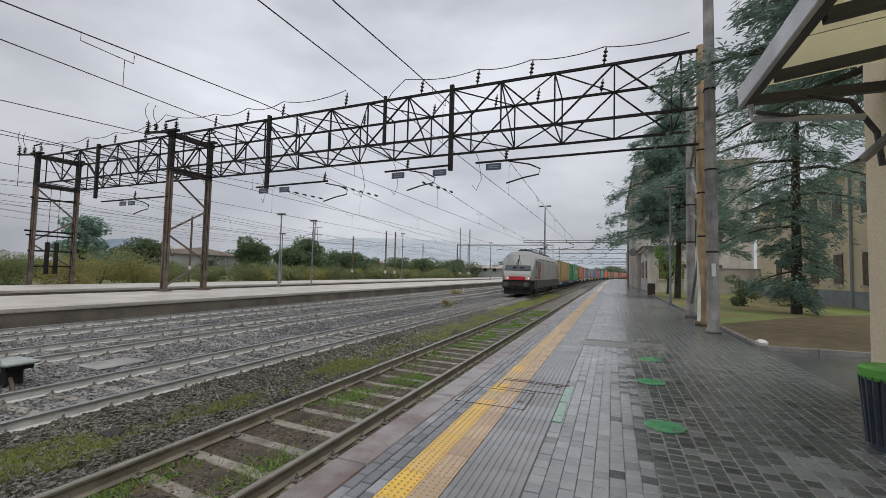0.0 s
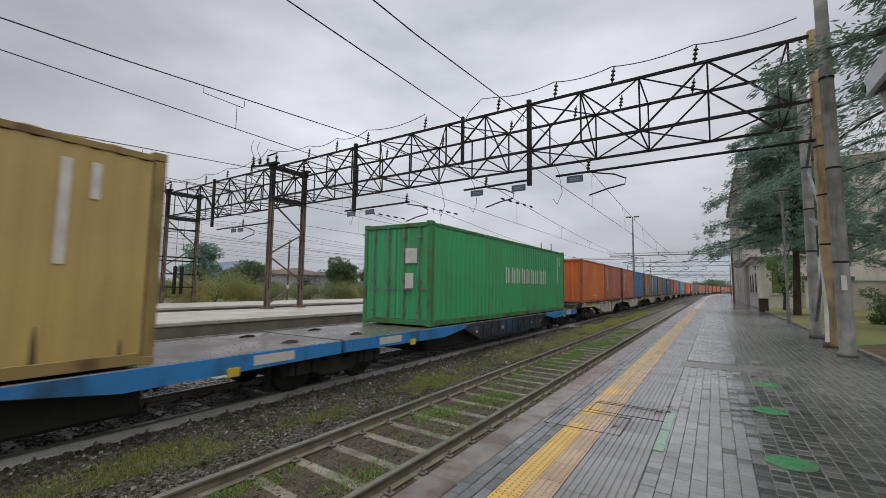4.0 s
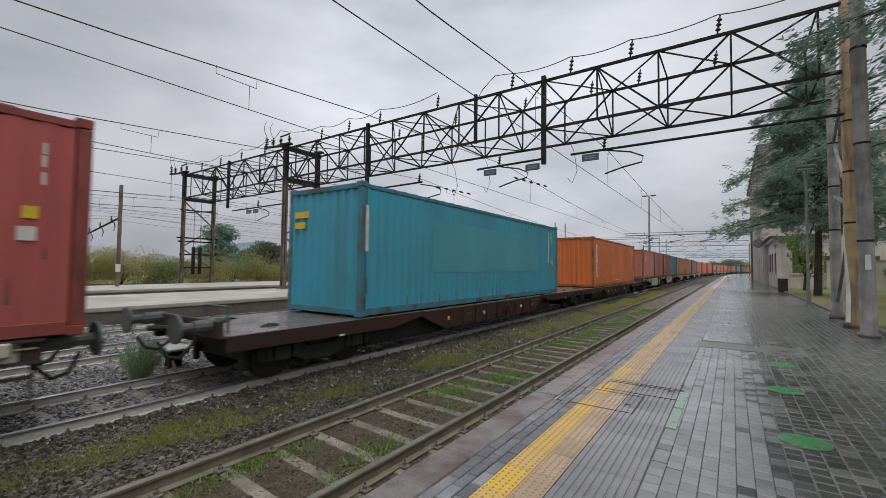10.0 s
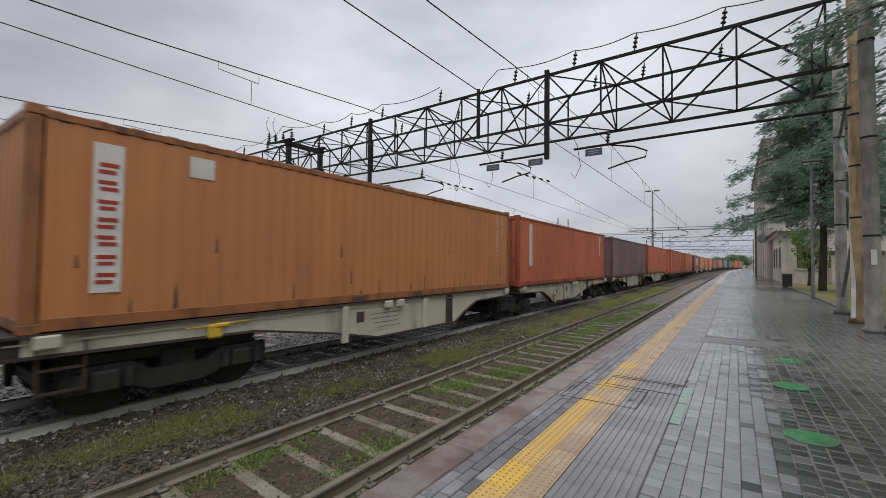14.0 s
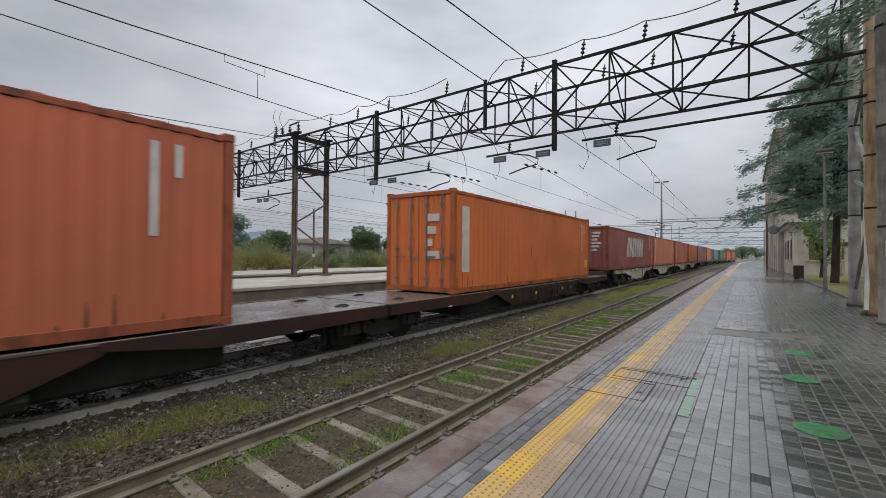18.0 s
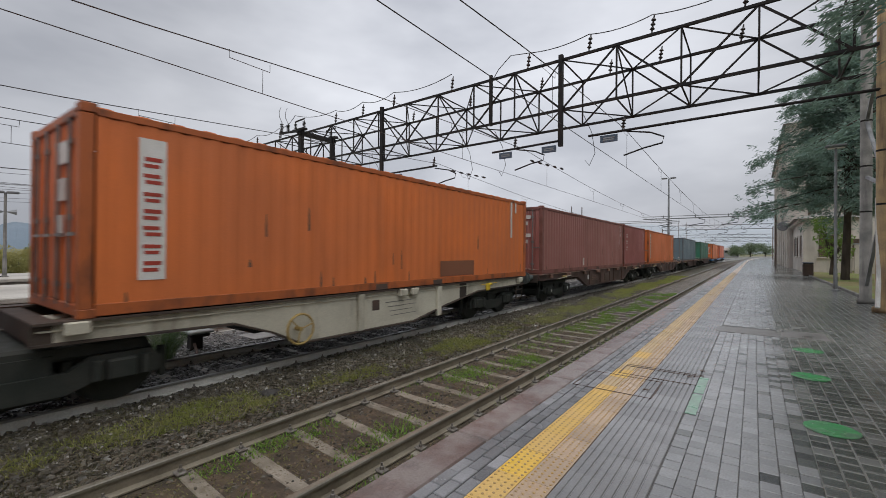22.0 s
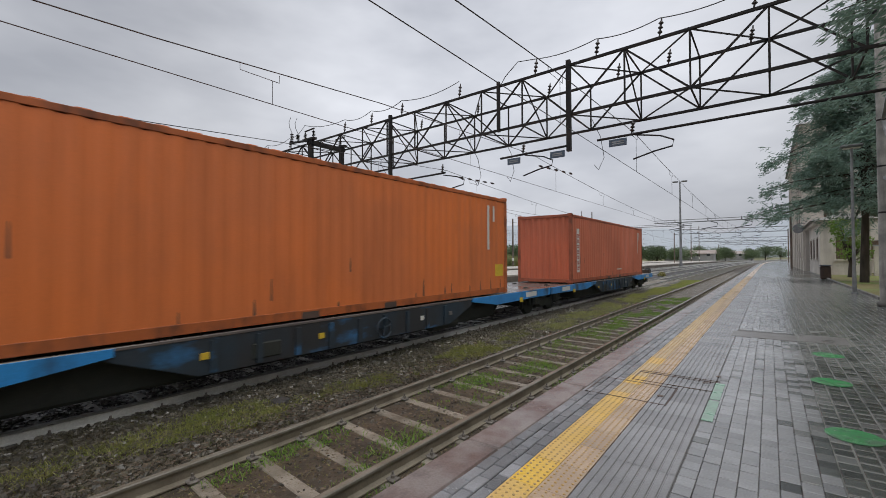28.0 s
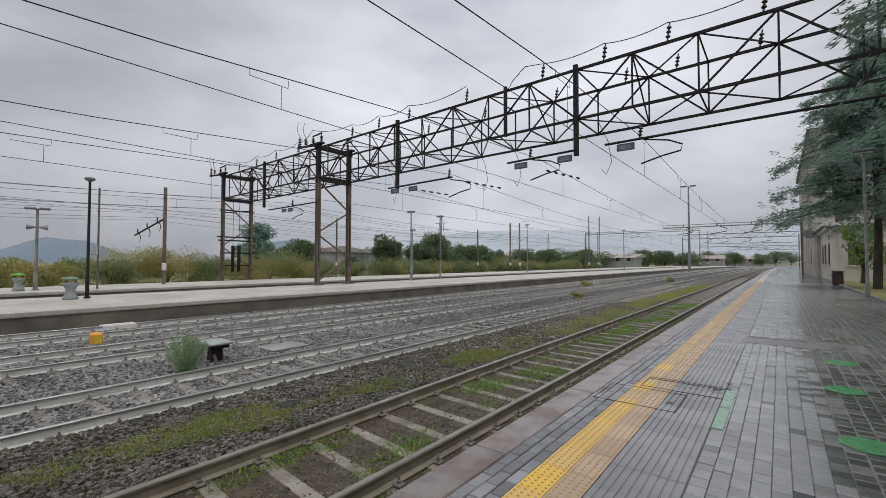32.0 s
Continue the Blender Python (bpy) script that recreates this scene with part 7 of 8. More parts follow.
def add_buffers(root, y, d):
    """Buffers and coupling at a wagon end; d is the way they point."""
    for x in (-0.875, 0.875):
        bm = bmesh.new()
        tube(bm, ((x, y, 1.04), (x, y + d * 0.34, 1.04)), 0.10, 10)
        tube(bm, ((x, y + d * 0.34, 1.04), (x, y + d * 0.56, 1.04)), 0.075, 10)
        tube(bm, ((x, y + d * 0.56, 1.04), (x, y + d * 0.60, 1.04)), 0.22, 14)
        part("buffer", bm, M["buffer_grey"], root)
    bm = bmesh.new()
    tube(bm, [(0, y, 1.0), (0, y + d * 0.3, 0.95), (0, y + d * 0.6, 0.98)], 0.05, 6)
    part("coupling", bm, M["bogie"], root)
    for x, low in ((0.38, 0.50), (-0.38, 0.56)):
        part("brake_hose", tube(bmesh.new(), [(x, y, 0.92), (x + 0.02, y + d * 0.1, 0.7), (x, y + d * 0.28, low), (x - 0.03, y + d * 0.46, low + 0.05), (x - 0.06, y + d * 0.58, 0.8)], 0.026, 7), M["bogie"], root)
    part("buffer_beam", boxed(-1.12, 1.12, y - 0.06, y + 0.02, 0.84, 1.12, bevel=0.012), M["w_grime"], root)


def wheel_ring(root, y, z, r, mat, label):
    bm = bmesh.new()
    pts = [(1.33, y + r * math.cos(i * math.tau / 20), z + r * math.sin(i * math.tau / 20)) for i in range(21)]
    tube(bm, pts, 0.022, 6)
    for a in (0.3, 2.4, 4.5):
        tube(bm, ((1.33, y, z), (1.33, y + r * math.cos(a), z + r * math.sin(a))), 0.014, 5)
    tube(bm, ((1.2, y, z), (1.35, y, z)), 0.04, 8)
    part("brake_wheel", bm, mat, root, label)


def side_beams(root, prof, mat, name="side_beam"):
    for s in (-1, 1):
        bm = extrude_profile(bmesh.new(), prof, s * 1.12 - 0.05, s * 1.12 + 0.05)
        part(name, bm, mat, root)
        fl = bmesh.new()
        ymin, ymax = min(q[0] for q in prof), max(q[0] for q in prof)
        zt = max(q[1] for q in prof)
        box(fl, s * 1.12 - 0.13, s * 1.12 + 0.13, ymin, ymax, zt - 0.03, zt)
        part("flange", fl, mat, root)


def steps(root, y, mat):
    bm = bmesh.new()
    for q in (-0.22, 0.22):
        bar(bm, (1.16, y + q, 1.05), (1.16, y + q, 0.42), 0.03)
    for z in (0.45, 0.72):
        bar(bm, (1.16, y - 0.22, z), (1.16, y + 0.22, z), 0.05, 0.03)
    part("step", bm, mat, root)


def lower_edge(root, prof, mat):
    """A flange along the lower edge of the side beam."""
    zt = max(q[1] for q in prof)
    low = [q for q in prof if q[1] < zt - 0.05]
    bm = bmesh.new()
    for a, b in zip(low, low[1:]):
        bar(bm, (1.14, a[0], a[1]), (1.14, b[0], b[1]), 0.16, 0.03)
    part("lower_flange", bm, mat, root)


def beige_section(u0, u1, ends, wheel_at=None, label=""):
    """Half of an articulated container wagon with a fish-bellied side beam; heights above the rail."""
    L = u1 - u0
    root = empty("container_wagon", None, label or "dirty beige articulated container wagon with fish-bellied side beams", "wagon", "wagons of the freight train")
    zt = MID - RAIL_Z
    own, shared = (3.0, 4.6, 5.9), (2.3, 3.0, 3.5)
    f, r = (own, shared) if ends[0] else (shared, own)
    prof = [(0, zt), (L, zt), (L, zt - 0.26), (L - r[0], zt - 0.30), (L - r[1], zt - 0.55), (L - r[2], zt - 0.80), (f[2], zt - 0.80), (f[1], zt - 0.55), (f[0], zt - 0.30), (0, zt - 0.26)]
    side_beams(root, prof, M["w_grime"])
    lower_edge(root, prof, M["w_grime"])
    under = [q for q in prof if q[1] < zt - 0.05]

    def belly(y):
        for (ya, za), (yb, zb) in zip(under, under[1:]):
            if yb <= y <= ya:
                return zb + (za - zb) * (y - yb) / (ya - yb)
        return zt - 0.26
    k0 = {-95: 1, -30: 2, -43: 2, 25: 1, 11: 2, -109: 1}.get(round(u0), 0)
    spans = (((0.2, L - 3.95), (L - 3.6, L - 0.2)),
             ((2.3, 4.1), (4.3, L / 2 - 1.45), (L / 2 - 1.2, L - 4.4), (L - 3.6, L - 2.2), (L - 1.0, L - 0.2)),
             ((3.3, 4.4), (L / 2 - 1.2, L / 2 + 1.2), (L / 2 + 1.4, L - 3.4), (0.15, 0.7), (L - 0.9, L - 0.15)))[k0]
    for a, b in spans:
        pts = [(a, belly(a))] + [q for q in sorted(under) if a < q[0] < b] + [(b, belly(b)), (b, zt - 0.035), (a, zt - 0.035)]
        pts = [(y, z + 0.02 if z < zt - 0.1 else z) for y, z in pts]
        part("painted_panel", extrude_profile(bmesh.new(), pts, 1.165, 1.174), M["w_beige"], root, "pale beige painted stretch of the beam")
    part("top_lip", boxed(1.175, 1.20, 0.05, L - 0.05, zt - 0.115, zt - 0.095), M["w_beige"], root)
    part("dark_plate", boxed(1.174, 1.182, L / 2 - 1.0, L / 2 - 0.78, zt - 0.42, zt - 0.2, bevel=0.003), M["casting"], root)
    for y in (0.15, L / 2 - 1.5, L / 2 + 1.5, L - 0.15, 3.3, L - 3.3):
        part("cross_beam", boxed(-1.12, 1.12, y - 0.12, y + 0.12, zt - 0.27, zt - 0.02), M["w_grime"], root)
    part("centre_sill", boxed(-0.25, 0.25, 0.1, L - 0.1, zt - 0.4, zt - 0.08), M["w_beige"], root)
    for y in (L / 2 - 1.35, L / 2 + 1.3):
        part("stiffener", boxed(1.17, 1.25, y - 0.08, y + 0.08, zt - 0.78, zt - 0.04, bevel=0.01), M["w_beige"], root)
    part("number_panel", boxed(1.171, 1.178, L / 2 - 1.0, L / 2 + 0.7, zt - 0.68, zt - 0.2), M["w_beige"], root)
    for y, mt in ((0.4, "w_beige"), (L - 0.4, "w_beige"), (L / 2 - 0.1, "w_beige"), (L / 2 + 0.3, "w_beige")):
        part("container_spigot", boxed(1.16, 1.30, y - 0.12, y + 0.12, zt - 0.17, zt - 0.015, bevel=0.015), M[mt], root)
    for y in ((2.4,) if ends[0] else (L - 2.4,)):
        part("release_handle", boxed(1.18, 1.27, y - 0.11, y + 0.11, zt - 0.16, zt - 0.09, bevel=0.02), M["label_yellow"], root, "yellow brake release handle")
        part("release_rod", tube(bmesh.new(), [(1.22, y - 0.5, zt - 0.13), (1.23, y, zt - 0.12), (1.22, y + 0.45, zt - 0.10)], 0.011, 6), M["label_yellow"], root, "thin yellow pull rod")
        part("handle_bracket", boxed(1.18, 1.25, y - 0.2, y + 0.02, zt - 0.32, zt - 0.1, bevel=0.03), M["label_yellow"], root, "yellow bracket of the brake handle")
    if wheel_at is not None:
        wheel_ring(root, wheel_at, zt - 0.52, 0.26, M["wheel_ochre"], "ochre brake hand wheel")
    for i in range(4):
        part("number_bar", boxed(1.179, 1.182, L / 2 - 0.6 + 0.06 * i, L / 2 + 0.3 + 0.12 * (i % 2), zt - 0.29 - 0.10 * i, zt - 0.275 - 0.10 * i), M["lock_bar"], root)
    steps(root, 0.55 if ends[0] else L - 0.3, M["w_grime"])
    add_bogie(root, 1.9 if ends[0] else 0.0)
    add_bogie(root, L - 1.9) if ends[1] else None
    if ends[0]:
        add_buffers(root, 0.0, -1)
    if ends[1]:
        add_buffers(root, L, 1)
    for y in (3.2, L - 3.2):
        part("brake_gear", boxed(-0.5, 0.5, y - 0.2, y + 0.2, 0.5, 0.8, bevel=0.04), M["bogie"], root)
    MOVERS.append((root, (u0 + u1) / 2, L / 2, RAIL_Z))
    return root


def flat_section(u0, u1, ends, paint_, dark, label):
    """Half of a low flat-decked articulated wagon."""
    L = u1 - u0
    blue = paint_ is M["w_blue"]
    root = empty("container_wagon", None, label, "wagon", "wagons of the freight train")
    zt = LOW - RAIL_Z - 0.01
    part("deck", boxed(-1.25, 1.25, 0, L, zt - 0.06, zt - 0.012, bevel=0.008), M["deck"], root)
    a, b = (4.7, L - 4.7)
    for s in (-1, 1):
        pe = [(0, zt - 0.02), (0, zt - 0.26), (a - 0.9, zt - 0.30), (a + 0.4, zt - 0.12), (a + 0.4, zt - 0.02)]
        part("end_beam", extrude_profile(bmesh.new(), pe, s * 1.25 - 0.04, s * 1.25 + 0.04), paint_, root)
        pe2 = [(L - q, z) for q, z in pe][::-1]
        part("end_beam", extrude_profile(bmesh.new(), pe2, s * 1.25 - 0.04, s * 1.25 + 0.04), paint_, root)
        pm = [(a + 0.1, zt - 0.06), (b - 0.1, zt - 0.06), (b - 0.4, zt - 0.2), (b - 1.4, zt - 0.58), (a + 1.4, zt - 0.58), (a + 0.4, zt - 0.2)]
        part("side_beam", extrude_profile(bmesh.new(), pm, s * 1.2 - 0.04, s * 1.2 + 0.04), dark, root)
    for i in range(9):
        y = a + 1.6 + i * (b - a - 3.2) / 8
        part("stiffener", boxed(1.24, 1.28, y - 0.05, y + 0.05, zt - 0.56, zt - 0.1), dark, root)
    # Added black block: stands for running gear and the shade under the deck.
    part("underframe", boxed(-0.95, 0.95, 3.4, L - 3.4, 0.22, zt - 0.08, bevel=0.05), M["bogie"], root)
    part("brake_cylinder", tube(bmesh.new(), ((1.05, L / 2 + 2.4, 0.34), (1.05, L / 2 + 3.4, 0.34)), 0.15, 10), M["bogie"], root)
    for y in (0.25, 1.2, L - 1.2, L - 0.25):
        part("cross_beam", boxed(-1.2, 1.2, y - 0.1, y + 0.1, zt - 0.24, zt - 0.05), paint_, root)
    wheel_ring(root, L / 2 + 0.6, zt - 0.36, 0.2, dark, "")
    for y, mt in ((L / 2 - 0.9, "label_yellow"), (L / 2 - 2.9, "label_yellow"), (L / 2 + 1.9, "letter"), (L / 2 + 3.0, "lock_bar")):
        part("marker_plate", boxed(1.242, 1.256, y - 0.06, y + 0.06, zt - 0.36, zt - 0.26, bevel=0.004), M[mt], root)
    for y in (1.5, L - 1.5):
        part("paint_patch", boxed(1.291, 1.295, y - 0.45, y + 0.35, zt - 0.22, zt - 0.06), M["loco_white"] if blue else dark, root, "worn pale patch of lettering")
    part("valve_box", boxed(1.15, 1.26, L / 2 - 2.2, L / 2 - 1.7, zt - 0.5, zt - 0.25, bevel=0.02), M["bogie"], root)
    for y in (2.3, L - 2.3):
        hw, hh = (0.1, 0.07) if blue else (0.07, 0.015)
        part("hook_plate", boxed(1.29, 1.31, y - hw, y + hw, zt - 0.27 - hh, zt - 0.27 + hh), M["label_yellow"] if blue else M["white"], root)
    add_bogie(root, 2.0 if ends[0] else 0.0)
    if ends[1]:
        add_bogie(root, L - 2.0)
    if ends[0]:
        add_buffers(root, 0.0, -1)
        part("end_rail", tube(bmesh.new(), [(1.05, 0.12, zt), (1.05, 0.12, zt + 0.42), (0.35, 0.12, zt + 0.42), (0.35, 0.12, zt)], 0.022, 6), M["buffer_grey"], root)
        part("brake_lever", tube(bmesh.new(), [(-0.9, 0.15, zt + 0.05), (0.3, 0.15, zt + 0.12), (0.9, 0.2, zt + 0.2)], 0.05, 8), M["buffer_grey"], root)
    if ends[1]:
        add_buffers(root, L, 1)
    MOVERS.append((root, (u0 + u1) / 2, L / 2, RAIL_Z))
    return root


def brown_wagon(u0, u1):
    """A sixty-foot wagon: two deep side beams, slotted deck plates over the bogies, folding spigots along the edge."""
    L = u1 - u0
    root = empty("container_wagon", None, "rusty brown container wagon with open slots, folding spigots and two bogies", "wagon", "wagons of the freight train")
    zt = MID - RAIL_Z
    prof = [(0, zt), (L, zt), (L, zt - 0.22), (L - 4.2, zt - 0.24), (L - 5.6, zt - 0.74), (5.6, zt - 0.74), (4.2, zt - 0.24), (0, zt - 0.22)]
    for s in (-1, 1):
        part("side_beam", extrude_profile(bmesh.new(), prof, s * 1.12 - 0.05, s * 1.12 + 0.05), M["w_brown"], root)
        # lighter than the beam: wet sheen on the top is put into the colour
        part("flange", boxed(s * 1.12 - 0.14, s * 1.12 + 0.12, 0, L, zt - 0.026, zt, bevel=0.006), M["w_rust_sheen"], root, "worn pinkish upper flange, its wet sheen painted in")
    lower_edge(root, prof, M["w_brown"])
    for y in (0.14, 2.2, 4.1, 6.6, L / 2, L - 6.6, L - 4.1, L - 2.2, L - 0.14):
        part("cross_beam", boxed(-0.97, 0.97, y - 0.14, y + 0.14, zt - 0.2, zt - 0.006, bevel=0.008), M["w_rust_sheen"], root)
    for x in (-0.52, 0.52):
        for a, b in ((0.3, 2.05), (2.35, 3.95), (L - 3.95, L - 2.35), (L - 2.05, L - 0.3)):
            part("deck_bar", boxed(x - 0.16, x + 0.16, a, b, zt - 0.06, zt - 0.012, bevel=0.006), M["w_rust_sheen"], root)
    part("centre_sill", boxed(-0.2, 0.2, 0.1, L - 0.1, zt - 0.45, zt - 0.02), M["w_brown"], root)
    for k, y in enumerate((1.1, 3.0, 5.2, 7.3, 9.2, L - 7.2, L - 5.2, L - 3.0, L - 1.1)):
        for q in ((-0.16, 0.16) if k % 2 else (0.0,)):
            sp = part("container_spigot", boxed(1.175, 1.27, y + q - 0.11, y + q + 0.11, zt - 0.17, zt - 0.03, bevel=0.02), M["w_rust_sheen"], root, "worn rusty folding spigot")
            part("spigot_pin", tube(bmesh.new(), ((1.22, y + q - 0.13, zt - 0.06), (1.22, y + q + 0.13, zt - 0.06)), 0.02, 6), M["w_brown"], sp)
    for y in (6.0, 7.8, 9.6, L - 7.8, L - 6.0):
        part("stiffener", boxed(1.17, 1.21, y - 0.05, y + 0.05, zt - 0.72, zt - 0.03), M["w_brown"], root)
    part("data_panel", boxed(1.171, 1.176, 6.3, 7.5, zt - 0.56, zt - 0.24), M["w_brown"], root)
    for k in range(3):
        part("number_bar", boxed(1.177, 1.180, 6.4, 7.1 + 0.15 * (k % 2), zt - 0.34 - 0.08 * k, zt - 0.315 - 0.08 * k), M["w_rust_sheen"], root)
    part("label_plate", boxed(1.172, 1.18, 5.75, 5.93, zt - 0.46, zt - 0.24, bevel=0.003), M["white"], root, "small white label plate")
    part("equipment_box", boxed(1.0, 1.19, L / 2 - 0.5, L / 2 + 0.3, zt - 0.66, zt - 0.26, bevel=0.02), M["casting"], root)
    for y in (2.5, L - 2.5):
        part("handle_bracket", boxed(1.18, 1.27, y - 0.2, y + 0.2, zt - 0.24, zt - 0.13, bevel=0.02), M["wheel_ochre"], root, "dirty ochre brake bracket")
        part("release_rod", tube(bmesh.new(), [(1.28, y - 1.0, zt - 0.24), (1.29, y - 0.2, zt - 0.20), (1.29, y + 0.35, zt - 0.15), (1.28, y + 0.7, zt - 0.14)], 0.013, 6), M["w_beige"], root, "thin pale pull rod")
        add_bogie(root, 2.2 if y < L / 2 else L - 2.2)
        for q in (-0.9, 0.9):
            part("axle_mark", boxed(1.145, 1.152, y - 0.3 * (1 if y < L / 2 else -1) + q - 0.02, y - 0.3 * (1 if y < L / 2 else -1) + q + 0.02, 0.40, 0.54), M["white"], root, "small white chalk mark")
    add_buffers(root, 0, -1)
    add_buffers(root, L, 1)
    for y in (0.2, L - 0.2):
        part("end_rail", tube(bmesh.new(), [(1.1, y, zt), (1.1, y + 0.02, zt + 0.16), (0.55, y, zt + 0.2), (0.55, y, zt)], 0.02, 6), M["w_beige"], root)
        part("end_step", tube(bmesh.new(), [(1.18, y - 0.16, zt - 0.2), (1.2, y - 0.16, zt - 0.62), (1.2, y + 0.16, zt - 0.62), (1.18, y + 0.16, zt - 0.2)], 0.018, 6), M["bogie"], root)
    MOVERS.append((root, (u0 + u1) / 2, L / 2, RAIL_Z))
    return root


SER = ("bars", 5.2, 1.75, 0.06, 1.5, "letter", 11)
SER2 = ("bars", 5.62, 1.95, 0.06, 0.55, "letter", 4)
TALL = ("bars", 11.3, 1.75, 0.085, 1.5, "letter", 12)
TALL2 = ("bars", 11.65, 2.1, 0.085, 0.7, "letter", 4)
COLM = ("column", 0.88, 1.41, 0.42, 1.46, "letter", 6)
PLATE = ("patch", 0.77, 1.37, 0.32, 1.86, "white")
PLATE_L = ("column", 0.77, 1.30, 0.22, 1.60, "letter_red", 7)
PLATE_LOW = ("patch", 0.72, 1.54, 0.29, 1.86, "white")
PLATE_LOW_L = ("column", 0.72, 1.50, 0.17, 1.66, "patch_rust", 8)


def squares(*at):
    """Small pale label squares on the door end."""
    return tuple(("front", x, z, 0.17, 0.22, "letter", 1) for x, z in at)


SIX = squares((0.78, 1.72), (0.24, 1.72), (-0.30, 1.72), (0.24, 1.22), (-0.30, 1.22), (-0.80, 0.62))
FOUR = squares((0.78, 0.34), (0.24, 0.34), (-0.30, 0.34), (-0.80, 1.6))


def fr(n=5):
    return ("front", 0.55, 1.6, 0.4, 1.4, "letter", n)


H86, H96 = 2.591, 2.896
LB = {"brown": "red-brown", "brown2": "faded tan-brown", "orange": "bright orange", "orange2": "red-orange", "amber": "faded amber", "blue": "dull blue", "blue2": "bright blue", "navy": "dark navy", "teal": "teal blue",
      "red": "crimson red", "pink": "faded salmon", "salmon": "faded salmon-orange", "maroon": "dark maroon", "purple": "dull purple-brown", "plum": "dark plum-grey", "grey": "blue-grey", "green": "bright green", "green2": "deep green", "yellow": "mustard yellow"}


def c20(u, col, marks=(), doors=False):
    put(container(u, 20, P[col], H86, LB[col] + " twenty-foot steel container with faded white markings", doors, tuple(marks) + (SER, SER2)), u, MID)


STRIP = ("patch", 11.1, 1.95, 0.11, 1.28, "letter")
STRIP2 = ("patch", 11.4, 2.36, 0.10, 0.46, "letter")


def c40(u, col, marks=(), doors=False, low=False, feet=40):
    extra = 1.75 if feet == 45 else 0.0
    strips = tuple((q[0], q[1] + extra) + q[2:] for q in ((STRIP, STRIP2) if low or "orange" in col or extra else (TALL, TALL2)))
    put(container(u, feet, P[col], H96 if low else H86, LB[col] + (" forty-five-foot" if feet == 45 else " forty-foot") + " steel container, corrugated and weathered", doors, tuple(marks) + strips), u, LOW if low else MID)


# containers in order from the locomotive
c40(-196.23, "yellow", (("front", -0.6, 2.2, 0.3, 0.3, "letter", 1), ("front", -0.6, 1.7, 0.35, 0.25, "letter", 2)), True, True)
c40(-177.35, "green", (("row", 7.2, 1.55, 4.6, 0.62, "letter", 9), fr(2)), True, True)
c20(-161.60, "orange", (("patch", 2.9, 0.42, 0.3, 0.07, "letter"), ("patch", 3.4, 0.42, 0.3, 0.07, "letter"), ("patch", 5.5, 1.2, 0.16, 0.16, "letter")))
c20(-155.45, "brown", (COLM,))
c20(-148.68, "brown", (COLM,))
c20(-142.56, "blue", (("patch", 4.6, 2.1, 0.12, 0.1, "letter"),))
c20(-134.95, "brown2", (("column", 1.10, 1.33, 0.36, 1.70, "letter", 6), ("patch", 2.73, 0.88, 1.24, 1.10, "patch_tan"), ("patch", 4.12, 0.75, 1.5, 0.98, "patch_rust")))
c20(-128.79, "blue2", (("patch", 0.91, 1.34, 0.46, 2.02, "letter"), ("patch", 5.25, 1.05, 0.42, 0.2, "letter"), ("patch", 5.3, 1.4, 0.12, 0.14, "label_yellow")))
c20(-121.93, "brown2", (COLM,), True)
c20(-115.66, "blue2", (("patch", 0.8, 2.02, 0.42, 0.42, "letter"),))
c20(-108.41, "navy", (("row", 2.2, 1.95, 1.5, 0.17, "letter", 6), ("patch", 0.95, 1.95, 0.7, 0.42, "letter"), ("patch", 3.0, 0.55, 0.12, 0.1, "letter")), True)
c20(-101.97, "brown", (("column", 0.74, 1.5, 0.24, 1.16, "letter", 3),))
c20(-94.99, "brown", (COLM,), True)
c20(-88.53, "red", (("row", 1.08, 1.86, 0.88, 0.5, "letter", 3), ("patch", 5.52, 1.42, 0.14, 0.14, "label_yellow"), ("patch", 5.5, 1.18, 0.16, 0.16, "letter")))
c40(-77.89, "teal", (("patch", 6.25, 1.62, 7.3, 1.36, "patch_teal"), ("patch", 0.18, 1.9, 0.1, 1.0, "letter"), ("front", -0.75, 2.15, 0.5, 0.5, "label_yellow", 2), ("patch", 11.5, 1.3, 0.25, 0.2, "label_yellow")), False, True)
c40(-59.63, "orange", (PLATE_LOW, PLATE_LOW_L, ("patch", 6.0, 0.35, 1.6, 0.06, "letter"), ("patch", 11.7, 0.7, 0.5, 0.4, "label_yellow")), False, True)
c20(-43.22, "pink", (("row", 1.08, 1.86, 0.88, 0.5, "letter", 3),))
c20(-36.72, "purple", (("column", 0.74, 1.5, 0.24, 1.16, "letter", 3),))
c20(-29.72, "maroon", (("column", 0.74, 1.5, 0.24, 1.16, "letter", 3),))
c20(-23.54, "blue2")
c40(-15.59, "amber", (PLATE, PLATE_L, ("patch", 1.9, 2.2, 0.35, 0.3, "letter")))
c40(-2.63, "orange2", (("patch", 1.15, 1.55, 0.3, 1.6, "letter"),), True)
c40(11.61, "plum")
c40(24.94, "orange2", (("patch", 9.9, 1.75, 0.5, 0.42, "patch_pale"),))
c40(41.24, "orange2", (PLATE_LOW, PLATE_LOW_L, ("patch", 8.3, 0.5, 1.2, 0.06, "letter")), False, True)
c40(59.49, "orange", (("patch", 0.64, 1.53, 0.38, 1.86, "letter"), ("patch", 11.7, 0.7, 0.45, 0.35, "label_yellow"), fr(4)), True, True)
c40(75.35, "maroon", (("slant", 7.55, 1.45, 5.4, 1.35, "letter", 7), ("front", 0.55, 1.7, 0.6, 1.2, "letter", 6), ("front", -0.6, 2.1, 0.45, 0.35, "letter", 1)), True, False, 45)
